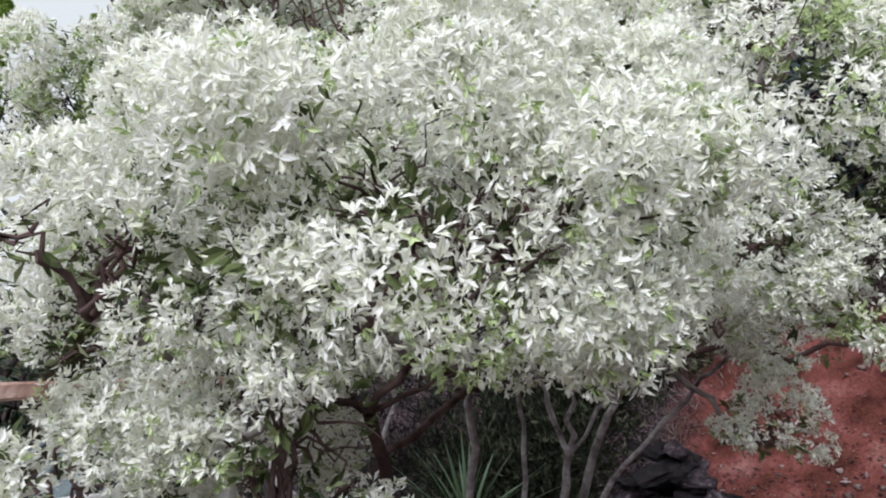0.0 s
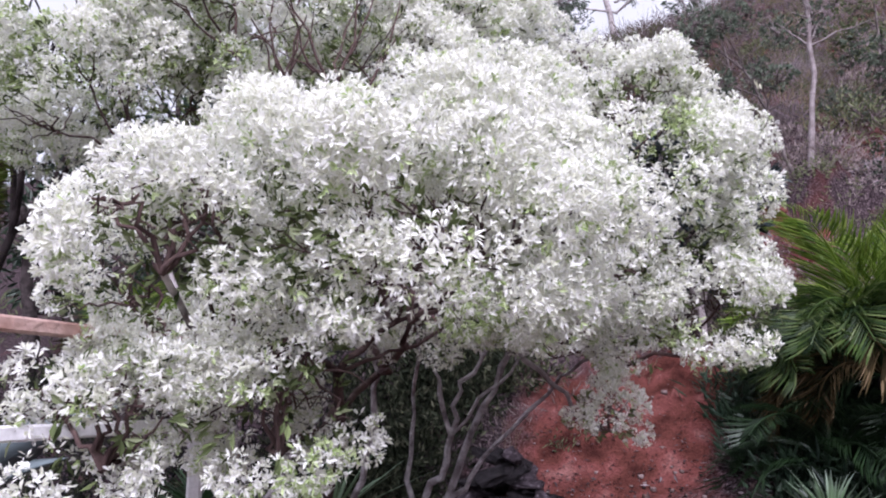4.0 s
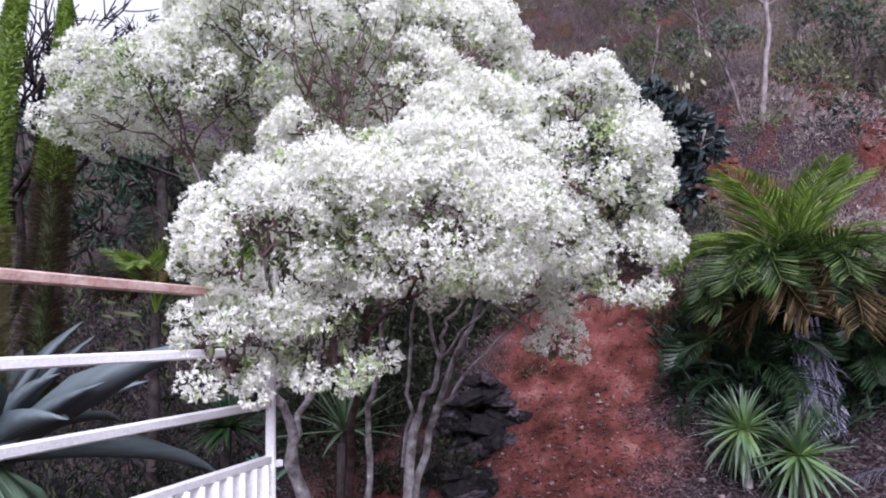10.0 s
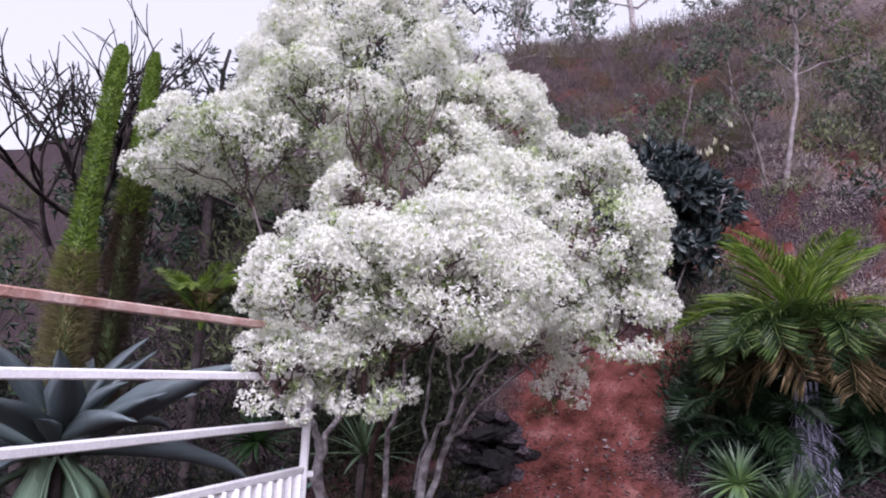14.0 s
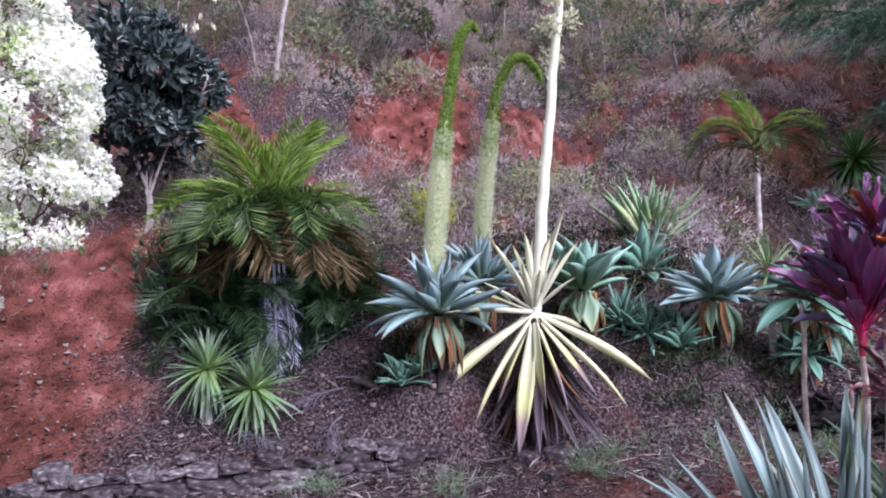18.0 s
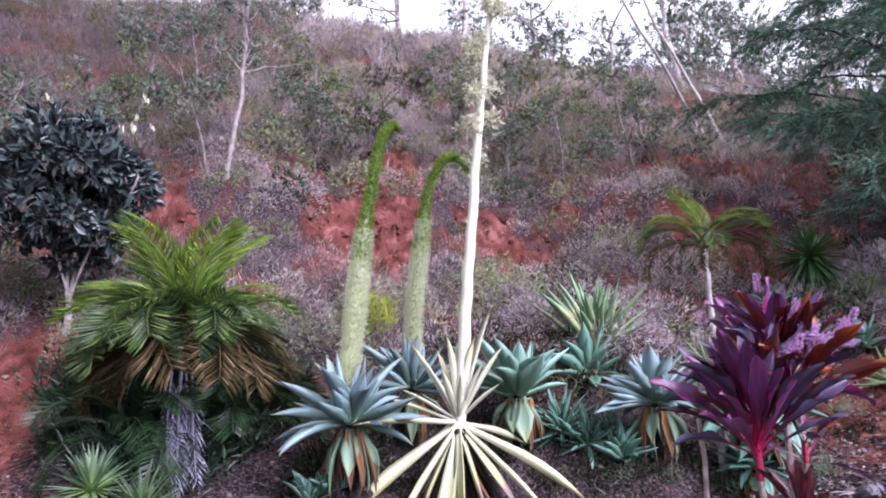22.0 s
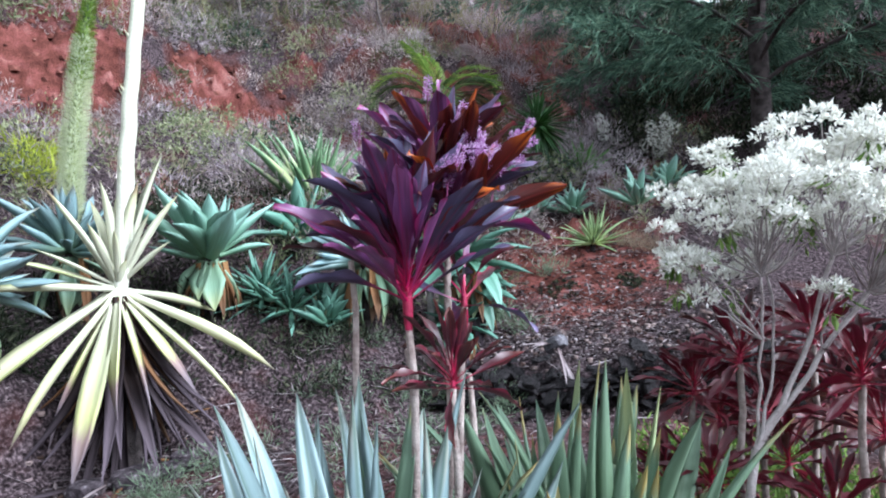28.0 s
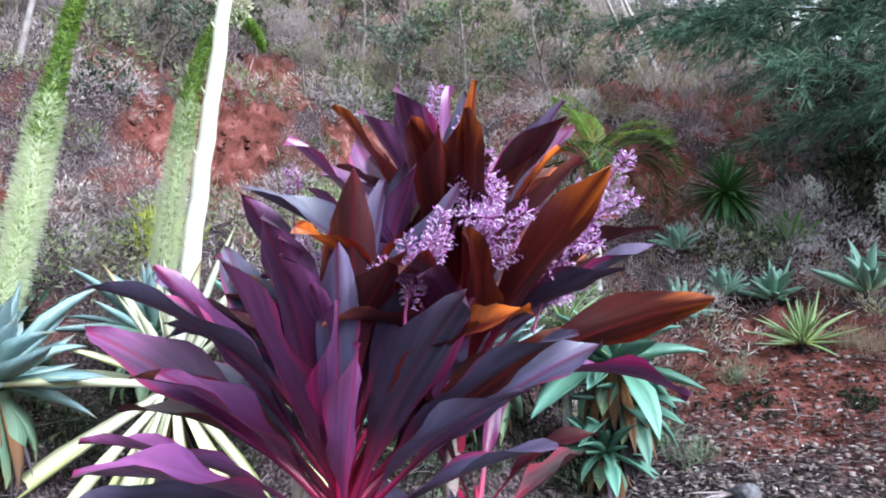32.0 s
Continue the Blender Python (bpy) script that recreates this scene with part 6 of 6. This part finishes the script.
def bush_mesh(name, x, y, size, per, skin, ln, wd, out=0.5):
    """Rounded bushes, each with a lumpy dome of leaves turned outward and a tone of its own."""
    pcs, tones = [], []
    for bx_, by_, r in zip(x, y, size):
        n = int(per * (r / .45) ** 1.2)
        P, N = dome_points((bx_, by_, float(ground_z(bx_, by_)) + r * .25), (r * .8, r * .8, r * rng.uniform(.55, 1.0)), n, -0.45)
        D = unit(N * out + rng.normal(0, .6, N.shape) + np.array((0, 0, .35)))
        V, Q = kites(P, D, N + rng.normal(0, .5, N.shape), ln * rng.uniform(.5, 1.4, len(P)), wd * rng.uniform(.6, 1.3, len(P)), 0, .5)
        pcs.append((V, Q))
        heath = min(1, max(0, (by_ - .8 * bx_) / 5))
        tones.append(np.repeat(np.clip(rng.uniform(.0, 1.0) * (1 - .8 * heath) + rng.normal(0, .16, len(P)), 0, 1), 4))
    me = arrays_mesh(name, *join(pcs), skin, False)
    me.attributes.new("tone", "FLOAT", "POINT").data.foreach_set("value", np.concatenate(tones).astype(np.float32))
    return me


for name, n, box, skin, lo, hi, per, ln, wd, out, label in (
        ("grey_bushes", 430, (2.5, 15, -3.4, 13), SHRUBGREY, .26, .7, 360, .08, .011, .9, "rounded grey twiggy bushes on the bank"),
        ("pale_bushes", 300, (2.5, 15, -3.4, 13), SHRUBPALE, .26, .6, 330, .10, .012, .9, "pale lavender-grey dry bushes on the bank"),
        ("olive_bushes", 300, (2.5, 15, -3.4, 13), SHRUBOLIVE, .26, .65, 360, .07, .022, .6, "rounded olive bushes on the bank"),
        ("dark_bushes", 60, (2.5, 20, -3, 20), DARKLEAF, .3, .6, 300, .09, .034, .5, "dark green bushes on the bank"),
        ("upper_grey_bushes", 300, (-4, 30, -5, 28), SHRUBGREY, .4, .9, 200, .14, .020, .9, "rounded grey bushes on the upper hill"),
        ("upper_pale_bushes", 300, (-4, 30, -5, 28), SHRUBPALE, .4, .8, 200, .14, .020, .9, "pale dry bushes on the upper hill"),
        ("upper_olive_bushes", 190, (-4, 30, -5, 28), SHRUBOLIVE, .4, 1.0, 240, .13, .035, .5, "olive bushes on the upper hill")):
    x, y = scatter(n, *box, lambda x, y: in_scrub(x, y, .9) & (hill_u(x, y) > 6.6))
    if name.startswith("upper"):
        k = (hill_u(x, y) > 11.0) & (hill_u(x, y) < 26)
        x, y = x[k], y[k]
    tagged(new(name, bush_mesh(name, x, y, rng.uniform(lo, hi, len(x)), per, skin, ln, wd, out)), label, "bushes", kind="stuff")
x, y = scatter(9, 12.5, 13.5, -2.7, -1.3, lambda x, y: x > 0)
tagged(new("lavender_bushes", bush_mesh("lavender_bushes", x, y, rng.uniform(.4, .7, len(x)), 380, SHRUBPALE, .12, .012, .9)), "pale lavender-grey bushes behind the slope agaves", "bushes", kind="stuff")
x, y = scatter(420, -26, 0, 9, 34, lambda x, y: hill_u(x, y) < 14)
tagged(new("far_dark_bushes", scrub_mesh("far_dark_bushes", x, y, rng.uniform(.8, 1.9, len(x)), 90, SHRUBOLIVE, .2, .06, .3)), "dark bushes in the valley beyond the gate", "bushes", kind="stuff")

# shade below the she-oaks is in the colour of these bushes
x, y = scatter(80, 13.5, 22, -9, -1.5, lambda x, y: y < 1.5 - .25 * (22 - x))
tagged(new("shaded_understorey", bush_mesh("shaded_understorey", x, y, rng.uniform(.4, .8, len(x)), 260, UNDERLEAF, .16, .04, .5)), "bushes under the she-oaks, the shade there put into their colour", "bushes", kind="stuff")
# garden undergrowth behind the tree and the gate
# leaf colours of both layers carry the shade behind the gate
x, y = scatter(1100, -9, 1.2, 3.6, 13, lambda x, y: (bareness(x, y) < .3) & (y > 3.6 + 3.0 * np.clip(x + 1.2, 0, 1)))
tagged(new("undergrowth", scrub_mesh("undergrowth", x, y, rng.uniform(.3, .9, len(x)), 32, INNERDARK, .16, .02)), "tangled undergrowth behind the gate, coloured near black for deep shade", "undergrowth", kind="stuff")
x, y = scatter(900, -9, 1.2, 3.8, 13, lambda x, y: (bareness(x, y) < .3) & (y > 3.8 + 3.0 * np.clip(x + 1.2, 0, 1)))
tagged(new("dark_undergrowth", scrub_mesh("dark_undergrowth", x, y, rng.uniform(.4, 1.0, len(x)), 38, UNDERLEAF, .12, .026)), "leafy undergrowth behind the gate, its leaves darkened as if shaded", "undergrowth", kind="stuff")
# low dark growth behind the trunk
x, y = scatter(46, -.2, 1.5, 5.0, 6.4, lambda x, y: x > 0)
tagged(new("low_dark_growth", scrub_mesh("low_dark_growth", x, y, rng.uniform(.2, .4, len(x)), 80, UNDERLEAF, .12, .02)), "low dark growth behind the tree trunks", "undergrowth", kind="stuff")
# added bushes whose dark colour stands for shadow on this slope
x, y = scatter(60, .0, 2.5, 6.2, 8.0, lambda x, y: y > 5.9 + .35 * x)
tagged(new("shadowed_bushes", bush_mesh("shadowed_bushes", x, y, rng.uniform(.35, .7, len(x)), 260, UNDERLEAF, .11, .03, .5)), "bushes behind the white tree, added dark to stand for the shade", "bushes", kind="stuff")
# under the palm and among the agaves
# filler growth whose dark leaves stand for the shade below the palm
x, y = scatter(210, 3.7, 5.7, 3.5, 5.2, lambda x, y: hill_u(x, y) > 5.4)
tagged(new("palm_undergrowth", scrub_mesh("palm_undergrowth", x, y, rng.uniform(.3, .7, len(x)), 60, DARKLEAF, .2, .03)), "green filler growth under the palm, darkened for the shade there", "undergrowth", kind="stuff")
# leaf colour lowered to give the shade between the agaves
x, y = scatter(420, 4.6, 8.4, -.6, 2.8, lambda x, y: hill_u(x, y) > 4.7)
tagged(new("bank_weeds", scrub_mesh("bank_weeds", x, y, rng.uniform(.15, .45, len(x)), 60, UNDERLEAF, .12, .016)), "weedy green growth between the agaves, darkened for the shade there", "weeds", kind="stuff")
x, y = scatter(60, 4.9, 7.2, -1.2, .7, lambda x, y: (hill_u(x, y) > 2.6))
tagged(new("grey_weeds", scrub_mesh("grey_weeds", x, y, rng.uniform(.12, .38, len(x)), 80, WEED, .12, .007)), "fine grey-green weeds on the litter", "weeds", kind="stuff")
x, y = scatter(12, 7.0, 7.4, 3.6, 4.0, lambda x, y: x > 0)
tagged(new("lime_grass_tuft", scrub_mesh("lime_grass_tuft", x, y, rng.uniform(.3, .5, len(x)), 60, LIMEGRASS, .3, .014, 1.4)), "bright yellow-green grass tuft on the bank", "grass", kind="stuff")
for cx2, cy2 in ((7.95, -1.1), (8.05, -.95), (7.5, -.45), (9.3, -1.35)):
    x, y = scatter(6, cx2 - .12, cx2 + .12, cy2 - .12, cy2 + .12, lambda x, y: x > 0)
    tagged(new("slope_tuft", scrub_mesh("slope_tuft", x, y, rng.uniform(.15, .34, len(x)), 50, WEED, .17, .007, 1.2)), "small grey-green weed tuft on the red slope", "weeds", "slope tufts", "stuff")
x, y = scatter(14, 9.8, 10.15, -2.55, -2.1, lambda x, y: x > 0)
tagged(new("dry_grass_tuft", scrub_mesh("dry_grass_tuft", x, y, rng.uniform(.15, .32, len(x)), 50, STRAW, .22, .005, 1.6)), "dry straw grass tuft on the red slope", "grass", kind="stuff")
for cx2, cy2, r2 in ((8.86, -1.46, .22), (9.07, -2.21, .14)):
    x, y = scatter(70, cx2 - r2, cx2 + r2, cy2 - r2, cy2 + r2, lambda x, y: (x - cx2) ** 2 + (y - cy2) ** 2 < r2 ** 2)
    tagged(new("moss_patch", scrub_mesh("moss_patch", x, y, rng.uniform(.02, .05, len(x)), 24, UNDERLEAF, .12, .010)), "flat dull green moss on the red earth", "moss", "moss patches", "stuff")
for cx2, cy2, up_ in ((13.4, -1.93, .62), (13.3, -2.72, .45), (13.45, -2.95, .5)):
    pl = thing("white_plume", on_ground(cx2, cy2), "thin-stemmed white-flowered plant at the shaded edge of the slope", "flower", "white-flowered plants")
    for k in range(5):
        e = np.array((rng.normal(0, .1), rng.normal(0, .1), up_ + rng.normal(0, .12)))
        part("stem", limb_mesh("stem", [(bend((0, 0, -.03), e, (0, 0, 0), 6, .006), np.linspace(.006, .003, 6))], BARKPALE, 5), pl)
        P, Nn = dome_points(e, (.08, .08, .11), 60, -.9)
        V, Q = star_leaves(P, Nn, 5, .036, .012)
        tagged(part("flower_head", arrays_mesh("flower_head", V, Q, SHRUBBRACT, False), pl), kind="stuff")
for cx2, cy2 in ((3.9, 1.25), (4.9, 0.55), (3.3, 2.2)):
    x, y = scatter(7, cx2 - .15, cx2 + .15, cy2 - .15, cy2 + .15, lambda x, y: x > 0)
    tagged(new("weed_tuft", scrub_mesh("weed_tuft", x, y, rng.uniform(.15, .3, len(x)), 60, WEED, .16, .006)), "small tuft of grey-green weed on bare earth", "weeds", "weed tufts", "stuff")
x, y = scatter(90, 4.5, 6.2, -3.4, -2.2, lambda x, y: x > 0)
tagged(new("bed_greenery", scrub_mesh("bed_greenery", x, y, rng.uniform(.15, .4, len(x)), 60, GREENLEAF, .1, .02)), "low green weeds between the cordylines", "weeds", kind="stuff")


def flat_bits(name, n, box, test, ln, wd, skin, label, category="litter"):
    x, y = scatter(n, *box, test)
    P = np.stack([x, y, ground_z(x, y) + rng.uniform(.006, .03, len(x))], 1)
    D = rng.standard_normal(P.shape) * np.array((1, 1, .18))
    N = np.array((0, 0, 1.0)) + rng.normal(0, .35, P.shape)
    V, Q = kites(P, D, N, ln * rng.uniform(.4, 1.3, len(x)), wd * rng.uniform(.5, 1.3, len(x)), 0, .5)
    tagged(new(name, arrays_mesh(name, V, Q, skin, False)), label, category, kind="stuff")


flat_bits("leaf_litter", 26000, (1.0, 9.0, -3.4, 5.2), lambda x, y: (hill_u(x, y) < 6.2) & (rng.random(len(x)) > 1.1 * bareness(x, y)), .08, .022, LITTER, "dead leaves and twigs lying on the earth")
flat_bits("dry_sticks", 2600, (3.0, 9.0, -2.4, 4.2), lambda x, y: (hill_u(x, y) > 3.2) & (hill_u(x, y) < 5.6), .34, .010, STICK, "dry sticks and strips of dead leaf on the earth")
flat_bits("slope_litter", 7000, (7.5, 12, -3.5, .5), lambda x, y: x > 0, .07, .03, LITTER, "dead leaves on the red slope")
flat_bits("grey_slope_litter", 5200, (7.3, 9.0, -3.6, -.4), lambda x, y: rng.random(len(x)) > (x - 7.5) / 1.5, .075, .016, STICK, "grey dead leaf strips and twigs above the dark rocks")
# litter thickened so its dark colour also gives the path's shade
flat_bits("path_litter", 9000, (0, 4, 2, 7), lambda x, y: hill_u(x, y) < 6.5, .05, .02, LITTER, "dead leaves on the red path, thickened to darken it as shade does")


def stone_mesh(seed, material, flat=0.6, rough=0.22, fine=2):
    bm = bmesh.new()
    bmesh.ops.create_icosphere(bm, subdivisions=fine, radius=0.5)
    o = Vector((seed * 3.7, seed * 1.3, seed * 2.1))
    for v in bm.verts:
        v.co *= 1 + rough * noise.noise(v.co * 2.2 + o) + rough * .6 * noise.noise(v.co * 5 + o)
        v.co.z = max(min(v.co.z, .26), -.26) * flat / .45
        v.co.x = max(min(v.co.x, .42), -.40) / .41 * .5
        v.co.y = max(min(v.co.y, .40), -.42) / .41 * .5
    me = bpy.data.meshes.new("stone")
    bm.to_mesh(me)
    bm.free()
    me.materials.append(material)
    return me


PEB = [stone_mesh(40 + q, PEBBLE, .6, .3, 1) for q in range(3)]
base_v = [np.array([v.co for v in m.vertices]) for m in PEB]
base_f = [np.array([tuple(p.vertices) for p in m.polygons]) for m in PEB]
pcs = []
x, y = scatter(2600, 0.5, 11.5, -3.2, 6.0, lambda x, y: hill_u(x, y) < 7)
x2, y2 = scatter(420, 7.3, 10.4, -3.4, -.4, lambda x, y: x > 0)
x3, y3 = scatter(420, 7.35, 8.7, -3.4, -.4, lambda x, y: x > 0)
x, y = np.concatenate([x, x2, x3]), np.concatenate([y, y2, y3])
for px_, py_ in zip(x, y):
    q = int(rng.integers(3))
    pcs.append((base_v[q] * (.010 + .055 * rng.random() ** 2.5) + np.array((px_, py_, float(ground_z(px_, py_)) + .006)), base_f[q]))
V, Q = join(pcs)
tagged(new("pebbles", arrays_mesh("pebbles", V, Q, PEBBLE, True)), "small pale stones scattered on the earth", "pebbles", kind="stuff")

x, y = scatter(5200, 4.5, 13.0, -.5, 8.5, lambda x, y: (hill_u(x, y) > 8.6) & (hill_u(x, y) < 11.6) & (bareness(x, y) > .35))
pcs = []
for px_, py_ in zip(x, y):
    q = int(rng.integers(3))
    pcs.append((base_v[q] * (.03 + .13 * rng.random() ** 3) * np.array((1, 1, .8)) + np.array((px_, py_, float(ground_z(px_, py_)) + .01)), base_f[q]))
V, Q = join(pcs)
tagged(new("red_clods", arrays_mesh("red_clods", V, Q, CLOD, False)), "broken clods of red earth on the cut bank", "earth clods", kind="stuff")

# ---- low dry-stone edging and rocks ----
ST = [stone_mesh(q, STONE, .5, .5) for q in range(7)]
PS = [stone_mesh(70 + q, PALESTONE, .5, .5) for q in range(2)]
DK = [stone_mesh(20 + q, DARKROCK, .6, .75) for q in range(5)]
edge = thing("stone_edging", on_ground(3.6, 3.0), "low dry-stone edging of flat grey stones holding up the bed", "stone edging")
eb = np.array(on_ground(3.6, 3.0))
A0, A1 = np.array((1.6, 4.40)), np.array((4.45, 1.98))
for course in range(4):
    s = rng.uniform(0, .15)
    while s < 4.0:
        ln = rng.uniform(.13, .40)
        p = A0 + (A1 - A0) * (s + ln / 2) / 4.0
        p = p + np.array((.69, .72)) * (course * .06 - .13 + rng.normal(0, .03))
        h = rng.uniform(.09, .15)
        z = -.33 + course * .075 + .03
        m = Matrix.Translation((p[0] - eb[0], p[1] - eb[1], z - eb[2] + rng.normal(0, .012))) @ Euler((rng.normal(0, .18), rng.normal(0, .12), radians(-45) + rng.normal(0, .3))).to_matrix().to_4x4() @ Matrix.Diagonal((ln * 1.02, rng.uniform(.16, .25), h, 1))
        if course < 3 or rng.random() < .45:
            part("stone", (ST + PS + PS)[int(rng.integers(11))], edge, m)
        s += ln
bank = thing("dark_rock_edging", on_ground(7.5, -1.9), "broken dark rocks holding up the red slope", "rock edging")
kb = np.array(on_ground(7.5, -1.9))
B0, B1 = np.array((7.05, -0.5)), np.array((7.35, -4.2))
for q in range(300):
    f = rng.random()
    p = B0 + (B1 - B0) * f + rng.normal(0, .10, 2)
    z = float(ground_z(p[0], p[1])) + rng.uniform(-.04, .28)
    m = Matrix.Translation((p[0] - kb[0], p[1] - kb[1], z - kb[2])) @ Euler(rng.normal(0, (.35, .35, 1.5), 3)).to_matrix().to_4x4() @ Matrix.Diagonal((rng.uniform(.05, .2), rng.uniform(.05, .18), rng.uniform(.02, .07), 1))
    part("rock", DK[int(rng.integers(5))], bank, m)
sheath = thing("dead_sheath", (7.42, -1.54, .27), "grey dead palm sheath with frayed strips on dark rocks", "dead frond")
part("sheath", stone_mesh(61, PALEROCK, .7, .3), sheath, Euler((.2, .5, .9)).to_matrix().to_4x4() @ Matrix.Diagonal((.22, .15, .12, 1)))
for q in range(9):
    part("strip", leaf_mesh(GREY_LEAF, 0.07, 0.5, 0.6, 0.0, "strap"), sheath, leaf_pose((-.04, -.02 + .008 * q, -.02), 205 + 5 * q, -38 - 3 * (q % 4), rng.uniform(.28, .42), rng.normal(0, 20)))
for q in range(4):
    part("strip", leaf_mesh(GREY_LEAF, 0.09, 0.1, 0.6, 0.0, "strap"), sheath, leaf_pose((-.02, .03, .01), 120 + 12 * q, 4, rng.uniform(.22, .32), rng.normal(0, 20)))
for x0, y0, w0, h0, n, label in ((1.78, 5.75, .45, .75, 56, "dark slaty rock outcrop beside the red path"), (1.15, 5.0, .40, .2, 22, "low dark rocks at the foot of the bank")):
    crop = thing("rock_outcrop", on_ground(x0, y0), label, "rocks", "dark rocks by the path")
    cb = np.array(on_ground(x0, y0))
    for q in range(n):
        a, r = rng.uniform(0, 6.28), math.sqrt(rng.random())
        p = np.array((x0 + w0 * r * math.cos(a), y0 + w0 * r * math.sin(a)))
        z = float(ground_z(p[0], p[1])) + h0 * (1 - r) * rng.uniform(0, 1)
        m = Matrix.Translation((p[0] - cb[0], p[1] - cb[1], z - cb[2])) @ Euler(rng.normal(0, (.4, .4, 1.5), 3)).to_matrix().to_4x4() @ Matrix.Diagonal((rng.uniform(.14, .38), rng.uniform(.14, .3), rng.uniform(.08, .22), 1))
        part("rock", (DK + ST[:4])[int(rng.integers(9))], crop, m)
for x0, y0, s in ((5.15, 1.0, .28), (5.35, .85, .2), (4.95, 1.2, .22), (5.6, .95, .2), (2.4, 1.8, .2), (4.6, .8, .14)):
    rk = thing("rock", on_ground(x0, y0, .04), "grey rock half sunk in the litter", "rock", "loose rocks")
    part("stone", ST[int(rng.integers(7))], rk, Matrix.Diagonal((s, s * .8, s * .7, 1)))
# fallen dead fronds
for x0, y0, az, ln in ((4.35, 3.0, 20, .8), (4.4, 2.85, -30, .7), (4.2, 2.7, 200, .7), (3.5, 3.3, 250, .6), (4.55, 3.1, -60, .75), (4.5, 2.95, 160, .6), (4.32, 2.85, 60, .7)):
    fr = thing("fallen_frond", on_ground(x0, y0, .05), "dead grey palm frond lying on the ground", "frond", "fallen fronds")
    part("blade", frond_mesh(FALLEN, 0.14, 7), fr, leaf_pose((0, 0, 0), az, -8, ln))
log = thing("fallen_log", on_ground(4.6, 2.9, .05), "thin grey dead log lying on the litter", "log")
part("log", limb_mesh("log", [(bend((0, 0, 0), (-.12, -.45, -.05), (.02, 0, .01), 8, .006), np.linspace(.035, .026, 8))], WOODPOST, 9), log)
# old post under the tree
post = thing("wooden_post", on_ground(-0.08, 3.25), "short weathered dark wooden post under the tree", "post")
part("shaft", limb_mesh("shaft", [(bend((0, 0, -.1), (0.02, 0, 1.05), (0, 0, 0), 8, .004), np.linspace(.032, .028, 8))], WOODPOST, 9), post)
